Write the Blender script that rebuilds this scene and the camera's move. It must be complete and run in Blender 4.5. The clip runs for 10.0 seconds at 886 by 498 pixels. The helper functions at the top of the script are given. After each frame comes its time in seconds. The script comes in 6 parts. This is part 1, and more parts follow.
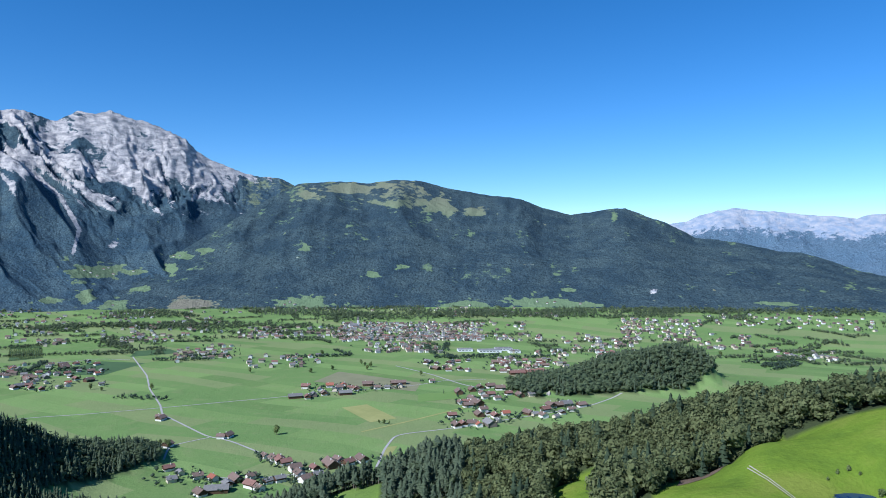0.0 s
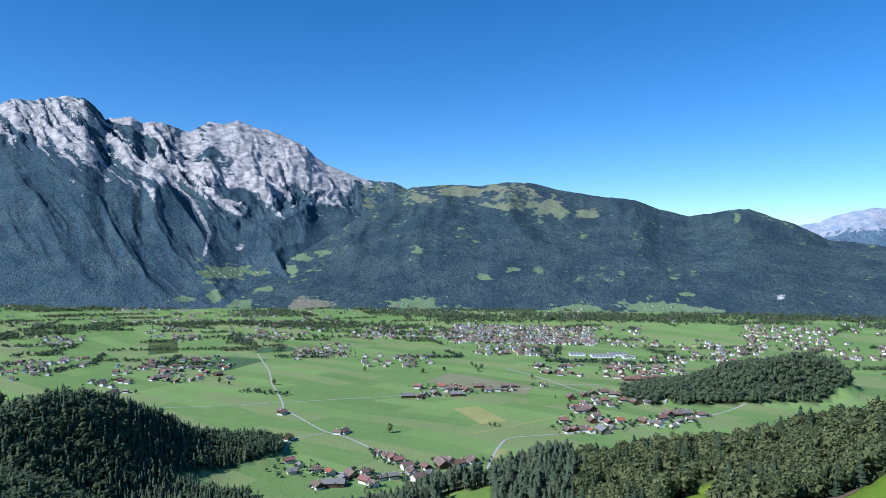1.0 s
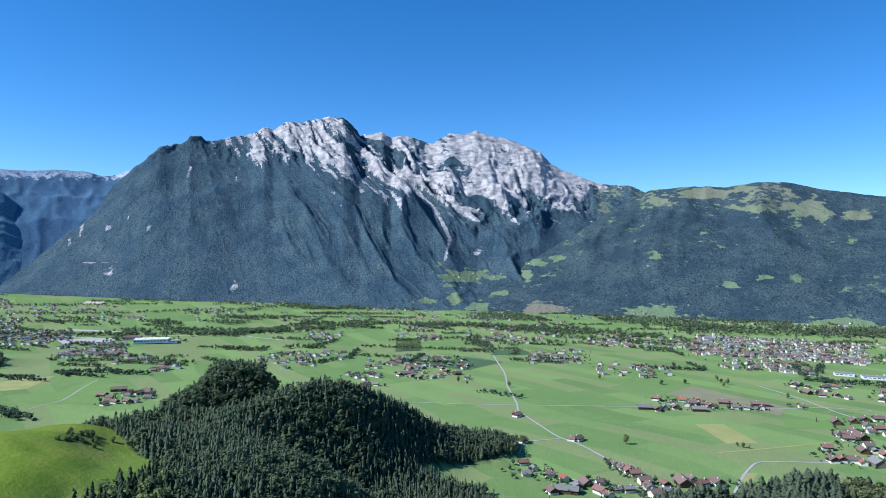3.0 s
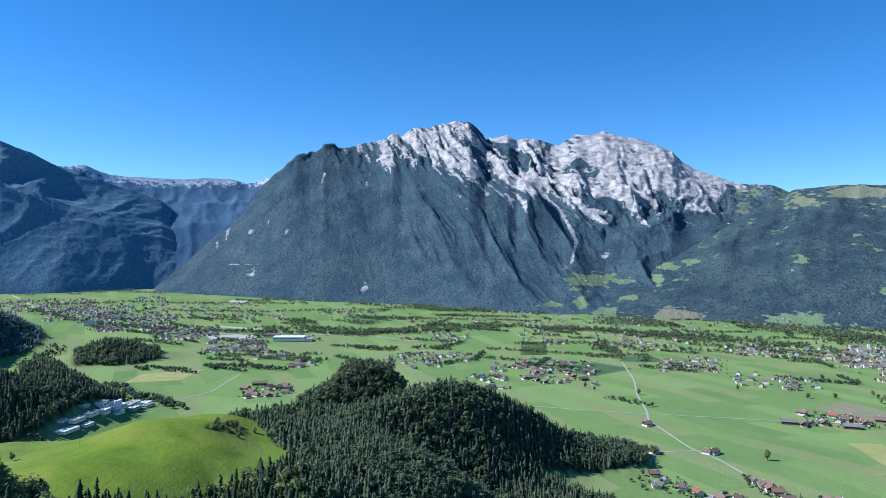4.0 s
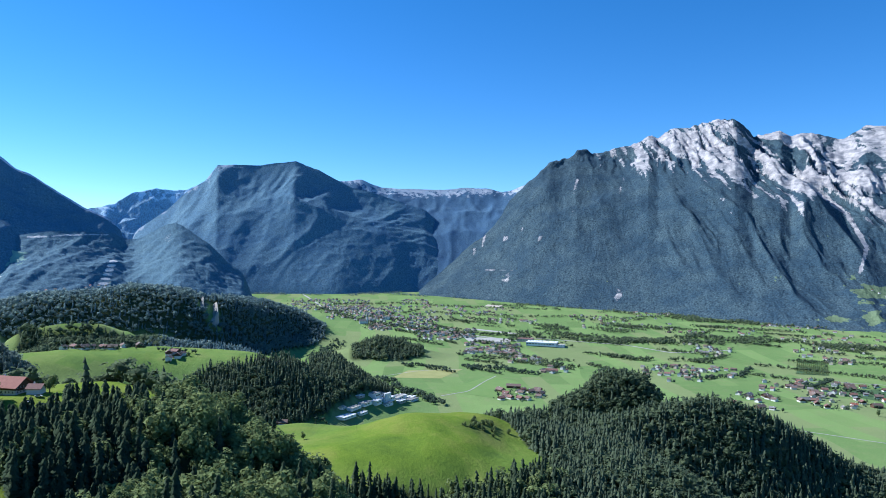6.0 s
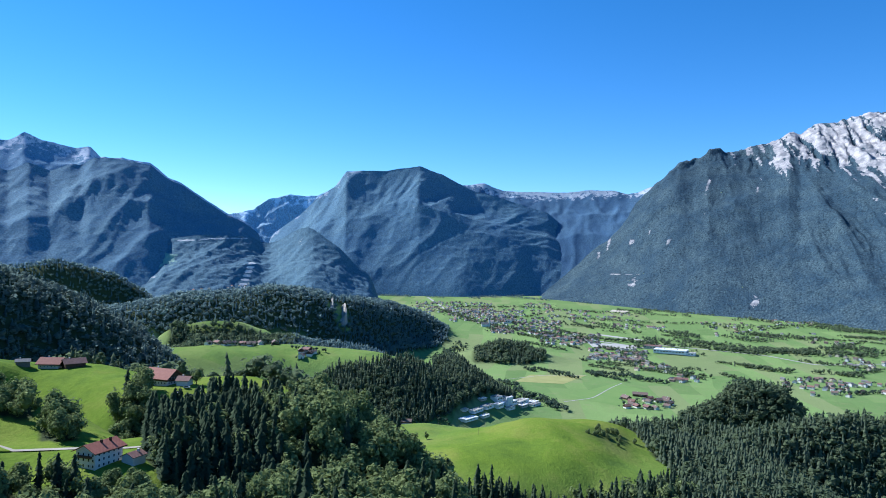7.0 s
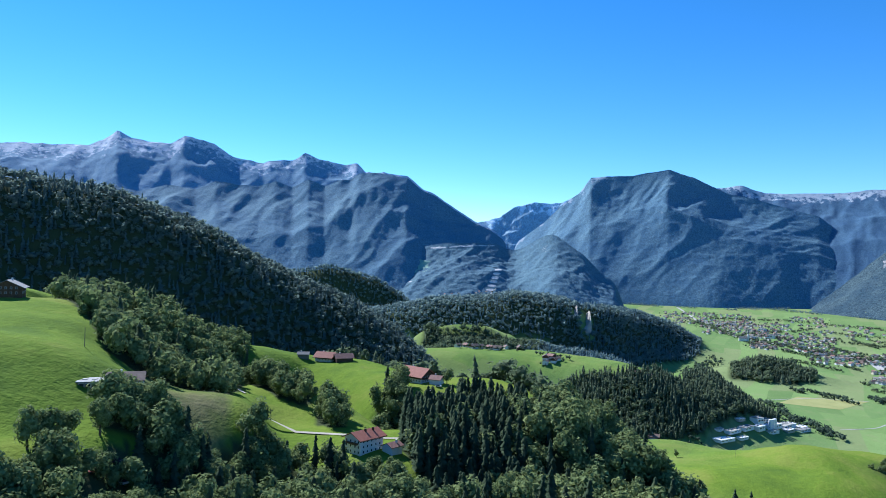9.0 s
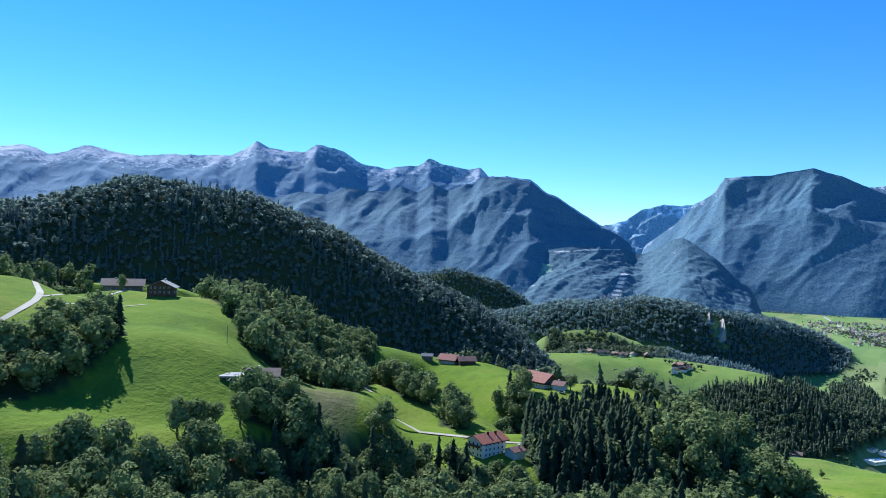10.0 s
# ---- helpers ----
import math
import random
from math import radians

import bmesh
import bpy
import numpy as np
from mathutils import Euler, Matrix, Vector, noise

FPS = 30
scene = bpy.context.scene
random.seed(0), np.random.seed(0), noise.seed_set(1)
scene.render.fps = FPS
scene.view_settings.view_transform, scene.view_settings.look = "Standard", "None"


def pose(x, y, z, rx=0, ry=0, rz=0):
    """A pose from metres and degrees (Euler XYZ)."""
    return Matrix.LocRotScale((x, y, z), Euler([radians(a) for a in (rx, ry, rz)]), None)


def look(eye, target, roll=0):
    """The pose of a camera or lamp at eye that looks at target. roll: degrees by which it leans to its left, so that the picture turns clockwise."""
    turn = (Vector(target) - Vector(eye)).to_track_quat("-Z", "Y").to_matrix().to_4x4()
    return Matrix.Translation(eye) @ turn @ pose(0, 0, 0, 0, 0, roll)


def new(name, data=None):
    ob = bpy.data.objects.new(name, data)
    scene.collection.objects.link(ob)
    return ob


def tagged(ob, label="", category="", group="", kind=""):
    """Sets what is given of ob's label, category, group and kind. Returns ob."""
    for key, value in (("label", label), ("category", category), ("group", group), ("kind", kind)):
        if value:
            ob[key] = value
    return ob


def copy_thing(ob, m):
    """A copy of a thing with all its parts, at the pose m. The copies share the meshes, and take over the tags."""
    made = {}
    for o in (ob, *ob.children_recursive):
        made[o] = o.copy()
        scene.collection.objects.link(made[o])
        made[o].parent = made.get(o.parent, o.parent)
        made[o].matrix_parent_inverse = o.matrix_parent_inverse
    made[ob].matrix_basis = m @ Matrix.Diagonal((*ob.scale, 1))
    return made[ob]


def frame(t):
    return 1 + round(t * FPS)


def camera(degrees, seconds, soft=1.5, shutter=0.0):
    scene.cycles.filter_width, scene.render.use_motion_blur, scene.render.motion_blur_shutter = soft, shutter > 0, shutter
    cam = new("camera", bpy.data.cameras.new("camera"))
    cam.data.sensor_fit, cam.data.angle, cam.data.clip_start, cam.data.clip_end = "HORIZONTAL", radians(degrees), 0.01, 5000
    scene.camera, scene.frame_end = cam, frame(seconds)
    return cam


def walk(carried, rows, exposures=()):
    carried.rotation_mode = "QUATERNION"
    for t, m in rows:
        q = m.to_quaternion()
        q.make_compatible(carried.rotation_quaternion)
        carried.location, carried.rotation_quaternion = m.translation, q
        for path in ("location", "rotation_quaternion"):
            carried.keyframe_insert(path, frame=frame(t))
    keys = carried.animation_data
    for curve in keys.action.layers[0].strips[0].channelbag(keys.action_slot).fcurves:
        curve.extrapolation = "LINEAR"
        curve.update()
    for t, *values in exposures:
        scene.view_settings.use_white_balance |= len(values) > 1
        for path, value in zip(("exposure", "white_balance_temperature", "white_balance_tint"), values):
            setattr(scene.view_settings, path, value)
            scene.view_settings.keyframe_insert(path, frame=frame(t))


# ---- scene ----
cam = camera(64.09, 10.0, soft=0.92)
EYE = 280.0
TURN = [
    (0.0, -0.004, -0.166, -0.197), (0.5, 4.415, -0.090, -0.237), (1.0, 8.955, 0.003, -0.251), (1.5, 13.407, 0.072, -0.265),
    (2.0, 17.978, 0.153, -0.275), (2.5, 22.820, 0.238, -0.355), (4.0, 37.884, 0.464, -0.567), (4.5, 43.063, 0.533, -0.653),
    (5.0, 48.141, 0.606, -0.717), (5.5, 53.137, 0.673, -0.773), (7.0, 67.997, 0.836, -1.136), (7.5, 72.874, 0.887, -1.222),
    (8.0, 77.745, 0.921, -1.319), (8.5, 82.626, 0.943, -1.401), (9.0, 87.567, 0.961, -1.511), (9.5, 92.519, 0.969, -1.660),
    (10.0, 97.479, 0.983, -1.760)]
walk(cam, [(t, pose(0, 0, EYE, 90 + p, r, y)) for t, y, p, r in TURN], exposures=[(0.0, 0.44, 5600, 10), (2.5, 0.56, 5600, 10), (4.0, 0.64, 5600, 10), (5.5, 0.72, 5600, 10), (7.5, 0.82, 5600, 10), (10.0, 0.90, 5600, 10)])

# ---- world and sun ----
SUN_AZ, SUN_EL = 130.0, 40.0
world = bpy.data.worlds.new("sky")
scene.world = world
world.use_nodes = True
wn, wl = world.node_tree.nodes, world.node_tree.links
sky = wn.new("ShaderNodeTexSky")
sky.sky_type, sky.sun_disc = "NISHITA", False
sky.sun_elevation, sky.sun_rotation = radians(SUN_EL), radians(360 - SUN_AZ)
sky.altitude, sky.air_density, sky.dust_density, sky.ozone_density = 2600, 0.95, 0.0, 2.5
bg = wn["Background"]
bg.inputs[1].default_value = 0.106
tone = wn.new("ShaderNodeHueSaturation")
tone.inputs["Saturation"].default_value = 1.30
wl.new(sky.outputs[0], tone.inputs["Color"])
wl.new(tone.outputs[0], bg.inputs[0])

sun_data = bpy.data.lights.new("sun", "SUN")
sun_data.energy, sun_data.angle, sun_data.color = 4.6, radians(0.5), (1.0, 0.96, 0.90)
sun = new("sun", sun_data)
_a, _e = radians(SUN_AZ), radians(SUN_EL)
sun.matrix_world = look((0, 0, 2000), (1000 * math.sin(_a) * math.cos(_e), -1000 * math.cos(_a) * math.cos(_e), 2000 - 1000 * math.sin(_e)))

# ---- relief ----
def lattice(i, j, seed):
    """A repeatable random number in 0..1 for each whole pair i, j."""
    h = (i.astype(np.int64) * 374761393 + j.astype(np.int64) * 668265263 + seed * 1442695041) & 0xFFFFFFFF
    h = ((h ^ (h >> 13)) * 1274126177) & 0xFFFFFFFF
    return ((h ^ (h >> 16)) & 0xFFFF) / 65535.0


def smooth_noise(x, y, seed=0):
    i, j = np.floor(x), np.floor(y)
    u, v = x - i, y - j
    u, v = u * u * u * (u * (u * 6 - 15) + 10), v * v * v * (v * (v * 6 - 15) + 10)
    a, b, c, d = lattice(i, j, seed), lattice(i + 1, j, seed), lattice(i, j + 1, seed), lattice(i + 1, j + 1, seed)
    return (a + (b - a) * u) * (1 - v) + (c + (d - c) * u) * v


def fractal(x, y, octaves=4, seed=0, gain=0.5):
    """Fractal noise in about -1..1."""
    total, amp, norm = 0.0, 1.0, 0.0
    for k in range(octaves):
        total = total + amp * (smooth_noise(x * 2 ** k + 17.3 * k, y * 2 ** k - 9.1 * k, seed + k) * 2 - 1)
        norm, amp = norm + amp, amp * gain
    return total / norm


def ridged(x, y, octaves=4, seed=0, gain=0.5):
    """Sharp crests at 1, valleys towards 0."""
    total, amp, norm = 0.0, 1.0, 0.0
    for k in range(octaves):
        n = 1 - np.abs(smooth_noise(x * 2 ** k + 5.7 * k, y * 2 ** k + 3.3 * k, seed + k) * 2 - 1)
        total = total + amp * n * n
        norm, amp = norm + amp, amp * gain
    return total / norm


def spot(az, d):
    """The plan position d metres out, az degrees to the left of north (y)."""
    return -d * math.sin(radians(az)), d * math.cos(radians(az))


# each ridge: half width, squareness, then (bearing, distance, height) along its crest
RIDGES = [
    (170, 3, [(150, 300, 264), (131, 430, 268), (127, 400, 259), (124, 330, 247), (120, 450, 259), (116, 490, 252)]),
    (75, 3, [(134, 250, 238), (126, 240, 228), (119, 240, 222), (113, 262, 220)]),
    (90, 3, [(134, 190, 224), (126, 190, 212), (115, 200, 205), (103, 215, 198), (94, 235, 190), (82, 250, 184), (72, 300, 170)]),
    (120, 2, [(180, 100, 215), (180, 0, 185), (0, 60, 165)]),
    (110, 3, [(110, 620, 218), (103, 610, 207), (97, 640, 194), (89, 515, 195), (85, 510, 197), (82, 470, 194), (80, 430, 192)]),
    (115, 3, [(107, 330, 218), (103, 430, 206), (100, 420, 201), (97, 370, 195), (93, 340, 192), (88, 360, 190)]),
    (80, 2, [(84, 420, 182), (79, 360, 196), (77.3, 350, 202), (75, 345, 195), (72, 345, 187), (70.4, 345, 182), (68.6, 343, 169), (66.8, 340, 157), (65, 340, 142), (62, 345, 108)]),
    (60, 2, [(131, 560, 266), (126, 560, 262), (122, 570, 260), (118.5, 575, 257), (116, 580, 248)]),
    (120, 3, [(-75, 420, 252), (-50, 440, 224), (-32, 475, 192), (-22, 520, 165), (-10, 540, 128), (-1, 550, 104), (8, 560, 81), (18, 600, 35)]),
    (90, 3, [(-34, 430, 198), (-27, 390, 180), (-24, 350, 172), (-12, 420, 140), (0, 440, 105)]),
    (165, 4, [(48, 680, 86), (51, 690, 100), (56, 700, 113), (59, 690, 117), (63, 670, 112), (69, 730, 95)]),
    (98, 3, [(52, 560, 92), (47, 700, 88)]),
    (84, 2, [(46.5, 740, 78), (44, 820, 94), (40.5, 855, 105), (37.5, 880, 109)]),
    (56, 2, [(37.5, 880, 107), (36, 892, 108), (34, 905, 97), (31, 945, 70), (28.4, 975, 37), (26.5, 985, 25), (23.5, 992, 16), (21.8, 995, 0)]),
    (70, 2, [(46, 860, 84), (49, 900, 80), (52.5, 900, 74), (56, 890, 62)]),
    (50, 3, [(49, 1070, 56), (46.9, 1095, 72), (45.4, 1110, 98), (43.6, 1115, 103), (42.2, 1115, 96), (41.3, 1115, 66)]),
    (230, 2, [(150, 850, 420), (135, 900, 345), (129, 950, 325), (121, 1000, 368), (113, 1030, 358), (107, 1060, 320), (101, 1090, 260), (98, 1100, 236), (96.2, 1105, 222), (93.7, 1120, 197), (91.7, 1130, 170), (89.4, 1150, 122), (87.3, 1165, 85)]),
    (165, 3, [(93, 1290, 112), (86, 1320, 120), (80, 1340, 114), (72, 1300, 104), (69.8, 1330, 78), (67.3, 1400, 82), (65.5, 1420, 56), (64.2, 1430, 30), (63, 1440, 4)]),
    (80, 2, [(88.5, 1690, 120), (87.2, 1690, 131), (85.8, 1690, 136), (84.2, 1690, 132), (82.4, 1700, 110)]),
    (130, 2, [(86, 1640, 96), (80, 1640, 90), (75, 1600, 70)]),
    (120, 2, [(106, 2380, 190), (98.9, 2350, 217), (96.6, 2350, 233), (93.3, 2340, 202), (91, 2330, 150), (89.6, 2330, 95)]),
    (190, 3, [(95, 1950, 128), (92.7, 1950, 138), (90.6, 1950, 152), (87.9, 1950, 170), (84.6, 1950, 175), (81.6, 1950, 191), (79.6, 1950, 187)]),
    (115, 2.5, [(80, 1955, 187), (77.8, 1965, 175), (76.3, 1985, 163), (74.8, 2080, 158), (73.4, 2230, 141), (72.2, 2330, 112), (70.8, 2410, 85), (69.5, 2450, 64), (68.2, 2480, 24), (67.4, 2490, 0)]),
    (80, 2.4, [(-5, 1400, 2), (-10, 1440, 20), (-14, 1500, 48), (-18, 1560, 64), (-20.2, 1570, 56), (-21.2, 1575, 10)]),
    (75, 2, [(65, 2000, 24), (63.2, 2005, 46), (61.6, 2015, 40), (60.2, 2020, 20)]),
]


def crest_height(x, y, crest):
    """For each place: the distance to a crest line in plan, and the crest's height there."""
    reach, heights = [], []
    pts = [(*spot(a, d), z) for a, d, z in crest]
    for (x0, y0, z0), (x1, y1, z1) in zip(pts, pts[1:]):
        dx, dy = x1 - x0, y1 - y0
        s = np.clip(((x - x0) * dx + (y - y0) * dy) / (dx * dx + dy * dy), 0, 1)
        dist = np.hypot(x - x0 - s * dx, y - y0 - s * dy)
        reach.append(dist)
        heights.append(z0 + s * (z1 - z0))
    reach, heights = np.array(reach), np.array(heights)
    best = reach.min(axis=0)
    share = np.exp((best - reach) / 9.0)
    return best, (share * heights).sum(axis=0) / share.sum(axis=0)


def shrink(x, y):
    """How much smaller things are built beyond the valley's middle, where the plan is drawn together to fit the
    camera's view.
    """
    r = np.hypot(x, y)
    return r / np.maximum(r, 2200 + 2 * (r - 2200))


def relief(x, y):
    """The height of the ground: a valley floor with wooded hills. Towards the mountains' feet the floor is raised
    gently to fit the camera's view.
    """
    x, y = np.asarray(x, float), np.asarray(y, float)
    r = np.hypot(x, y)
    total = np.zeros(x.shape)
    for width, square, crest in RIDGES:
        dist, height = crest_height(x, y, crest)
        total += np.expm1(height * np.exp(-(dist / width) ** square) / 6.0)
    hills = 6.0 * np.log1p(total)
    rough = np.clip(hills / 60, 0, 1)
    hills = hills + rough * (5 * fractal(x / 130, y / 130, 3, 5) + 1.2 * fractal(x / 25, y / 25, 2, 9))
    floor_r = 2200 + 2 * np.maximum(r - 2200, 0)
    floor = np.where(r > 2200, EYE * (1 - r / np.maximum(floor_r, 1)), 0.0)
    return np.maximum(hills, 0) + floor + 0.6 * fractal(x / 300, y / 300, 2, 31)
# ---- end of relief ----


# ---- materials ----
def material(name, rough=0.9, metal=0.0):
    """A node material and helpers to wire it: returns the material, its nodes' maker, linker and shader."""
    m = bpy.data.materials.new(name)
    m.use_nodes = True
    n, l = m.node_tree.nodes, m.node_tree.links
    b = n["Principled BSDF"]
    b.inputs["Roughness"].default_value, b.inputs["Metallic"].default_value = rough, metal
    b.inputs["Specular IOR Level"].default_value = 0.25
    return m, n, l, b


def noise_node(n, l, coord, scale, detail=4.0, rough=0.55, distort=0.0):
    t = n.new("ShaderNodeTexNoise")
    t.inputs["Scale"].default_value, t.inputs["Detail"].default_value = scale, detail
    t.inputs["Roughness"].default_value, t.inputs["Distortion"].default_value = rough, distort
    l.new(coord, t.inputs["Vector"])
    return t.outputs["Fac"]


def ramp(n, l, fac, stops):
    r = n.new("ShaderNodeValToRGB")
    e = r.color_ramp.elements
    while len(e) < len(stops):
        e.new(0.5)
    for k, (p, c) in enumerate(stops):
        e[k].position, e[k].color = p, (*c, 1)
    l.new(fac, r.inputs[0])
    return r.outputs[0]


def mix(n, l, fac, a, b):
    m = n.new("ShaderNodeMix")
    m.data_type = "RGBA"
    for sock, v in ((m.inputs["Factor"], fac), (m.inputs[6], a), (m.inputs[7], b)):
        if isinstance(v, (int, float)):
            sock.default_value = v
        elif isinstance(v, tuple):
            sock.default_value = (*v, 1)
        else:
            l.new(v, sock)
    return m.outputs[2]


def calc(n, l, op, a, b=0.0, clamp=False):
    m = n.new("ShaderNodeMath")
    m.operation, m.use_clamp = op, clamp
    for sock, v in zip(m.inputs, (a, b)):
        if isinstance(v, (int, float)):
            sock.default_value = v
        else:
            l.new(v, sock)
    return m.outputs[0]


def bump(n, l, b, height, strength, distance):
    k = n.new("ShaderNodeBump")
    k.inputs["Strength"].default_value, k.inputs["Distance"].default_value = strength, distance
    l.new(height, k.inputs["Height"])
    l.new(k.outputs[0], b.inputs["Normal"])


def attr(n, name):
    a = n.new("ShaderNodeAttribute")
    a.attribute_name = name
    return a.outputs["Fac"]


def position(n):
    return n.new("ShaderNodeNewGeometry").outputs["Position"]


def grass_material(name, dark, light, dry):
    m, n, l, b = material(name, 1.0)
    b.inputs["Specular IOR Level"].default_value = 0.04
    p = position(n)
    big = noise_node(n, l, p, 0.004, 3)
    mid = noise_node(n, l, p, 0.03, 5, 0.65)
    fine = noise_node(n, l, p, 0.35, 4, 0.7)
    # strips of meadow, each mown at its own time
    lay = n.new("ShaderNodeMapping")
    lay.inputs["Rotation"].default_value = (0, 0, 0.5)
    bend = n.new("ShaderNodeTexNoise")
    bend.inputs["Scale"].default_value, bend.inputs["Detail"].default_value = 0.0022, 1
    l.new(p, bend.inputs["Vector"])
    shift = n.new("ShaderNodeVectorMath")
    shift.operation = "MULTIPLY_ADD"
    shift.inputs[1].default_value = (120, 120, 0)
    l.new(bend.outputs["Color"], shift.inputs[0])
    l.new(p, shift.inputs[2])
    l.new(shift.outputs[0], lay.inputs[0])
    plot = n.new("ShaderNodeTexBrick")
    plot.offset, plot.offset_frequency, plot.squash, plot.squash_frequency = 0.37, 2, 0.6, 3
    for key, v in (("Color1", (0, 0, 0, 1)), ("Color2", (1, 1, 1, 1)), ("Scale", 1.0), ("Mortar Size", 0.0), ("Brick Width", 260.0), ("Row Height", 48.0)):
        plot.inputs[key].default_value = v
    l.new(lay.outputs[0], plot.inputs["Vector"])
    sep = n.new("ShaderNodeSeparateColor")
    l.new(plot.outputs["Color"], sep.inputs[0])
    base = mix(n, l, ramp(n, l, big, [(0.3, (0, 0, 0)), (0.7, (1, 1, 1))]), dark, light)
    plots = n.new("ShaderNodeValToRGB")
    plots.color_ramp.interpolation = "CONSTANT"
    stops = [(0.0, dark), (0.3, light), (0.42, tuple(c * 0.8 for c in dark)), (0.5, tuple(c * 1.15 for c in light)), (0.62, dark), (0.7, dry)]
    while len(plots.color_ramp.elements) < len(stops):
        plots.color_ramp.elements.new(0.5)
    for e, (at, c) in zip(plots.color_ramp.elements, stops):
        e.position, e.color = at, (*c, 1)
    l.new(sep.outputs[0], plots.inputs[0])
    base = mix(n, l, 0.4, base, plots.outputs[0])
    base = mix(n, l, calc(n, l, "MULTIPLY", ramp(n, l, mid, [(0.52, (0, 0, 0)), (0.75, (1, 1, 1))]), 0.45), base, dry)
    base = mix(n, l, attr(n, "lush"), base, ramp(n, l, calc(n, l, "ADD", calc(n, l, "MULTIPLY", mid, 0.55), calc(n, l, "MULTIPLY", noise_node(n, l, p, 0.011, 4, 0.6), 0.45)), [(0.38, (0.092, 0.150, 0.022)), (0.5, (0.132, 0.200, 0.024)), (0.62, (0.178, 0.218, 0.038))]))
    base = mix(n, l, attr(n, "parched"), base, ramp(n, l, mid, [(0.35, (0.055, 0.076, 0.026)), (0.5, (0.098, 0.108, 0.042)), (0.65, (0.160, 0.150, 0.074))]))
    base = mix(n, l, attr(n, "wood"), base, (0.05, 0.065, 0.03))
    shade = mix(n, l, fine, (0.72, 0.72, 0.72), (1.22, 1.22, 1.22))
    mul = n.new("ShaderNodeMix")
    mul.data_type, mul.blend_type = "RGBA", "MULTIPLY"
    mul.inputs["Factor"].default_value = 1.0
    l.new(base, mul.inputs[6])
    l.new(shade, mul.inputs[7])
    l.new(mul.outputs[2], b.inputs["Base Color"])
    bump(n, l, b, calc(n, l, "ADD", fine, calc(n, l, "MULTIPLY", mid, 3.0)), 0.7, 1.0)
    return m


def mountain_material(name, forest, forest_light, rock, rock_dark, meadow, relief_depth=9.0, gap_shade=0.35):
    """Woods, limestone and alpine meadow, by the masks that the relief carries."""
    m, n, l, b = material(name, 0.95)
    b.inputs["Specular IOR Level"].default_value = 0.1
    p = position(n)
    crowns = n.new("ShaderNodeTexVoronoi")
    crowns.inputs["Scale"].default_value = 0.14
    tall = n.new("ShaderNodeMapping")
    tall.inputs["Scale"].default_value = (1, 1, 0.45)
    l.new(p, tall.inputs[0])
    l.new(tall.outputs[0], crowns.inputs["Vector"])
    stands = noise_node(n, l, p, 0.006, 5, 0.6)
    patch = noise_node(n, l, p, 0.028, 5, 0.7)
    fine = noise_node(n, l, p, 0.13, 4, 0.7)
    mottle = calc(n, l, "ADD", calc(n, l, "MULTIPLY", stands, 0.6), calc(n, l, "MULTIPLY", patch, 0.4))
    wood = mix(n, l, ramp(n, l, mottle, [(0.43, (0, 0, 0)), (0.58, (1, 1, 1))]), forest, forest_light)
    # shade between the crowns is painted in as a darker forest colour
    wood = mix(n, l, calc(n, l, "MULTIPLY", calc(n, l, "ADD", crowns.outputs["Distance"], calc(n, l, "MULTIPLY", fine, 0.9)), 0.7, True), wood, tuple(c * gap_shade for c in forest))
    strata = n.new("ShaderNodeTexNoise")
    strata.inputs["Scale"].default_value, strata.inputs["Detail"].default_value = 0.02, 6
    stretch = n.new("ShaderNodeMapping")
    stretch.inputs["Scale"].default_value = (1, 1, 2.2)
    stretch.inputs["Rotation"].default_value = (0.7, 0.55, 0.4)
    l.new(p, stretch.inputs[0])
    l.new(stretch.outputs[0], strata.inputs["Vector"])
    stone = mix(n, l, ramp(n, l, strata.outputs["Fac"], [(0.38, (0, 0, 0)), (0.62, (1, 1, 1))]), rock_dark, rock)
    stone = mix(n, l, calc(n, l, "MULTIPLY", ramp(n, l, fine, [(0.48, (0, 0, 0)), (0.66, (1, 1, 1))]), 0.6), stone, rock_dark)
    rough_edge = calc(n, l, "MULTIPLY", calc(n, l, "SUBTRACT", patch, 0.5), 1.6)
    rough_edge = calc(n, l, "ADD", rough_edge, calc(n, l, "MULTIPLY", calc(n, l, "SUBTRACT", fine, 0.5), 0.45))
    k = calc(n, l, "ADD", attr(n, "rock"), rough_edge)
    k = ramp(n, l, k, [(0.44, (0, 0, 0)), (0.58, (1, 1, 1))])
    g = calc(n, l, "ADD", attr(n, "meadow"), calc(n, l, "MULTIPLY", rough_edge, 0.5))
    g = ramp(n, l, g, [(0.47, (0, 0, 0)), (0.55, (1, 1, 1))])
    grass = mix(n, l, patch, meadow, tuple(c * 1.3 for c in meadow))
    grass = mix(n, l, attr(n, "dry"), grass, mix(n, l, patch, (0.15, 0.15, 0.11), (0.24, 0.22, 0.165)))
    col = mix(n, l, g, wood, grass)
    col = mix(n, l, k, col, stone)
    l.new(col, b.inputs["Base Color"])
    h = calc(n, l, "ADD", calc(n, l, "MULTIPLY", fine, 0.35), calc(n, l, "MULTIPLY", patch, 1.6))
    h = calc(n, l, "ADD", h, calc(n, l, "MULTIPLY", noise_node(n, l, p, 0.065, 3, 0.6), 0.7))
    h = calc(n, l, "SUBTRACT", h, calc(n, l, "MULTIPLY", crowns.outputs["Distance"], 0.35))
    bump(n, l, b, h, 1.0, relief_depth)
    return m


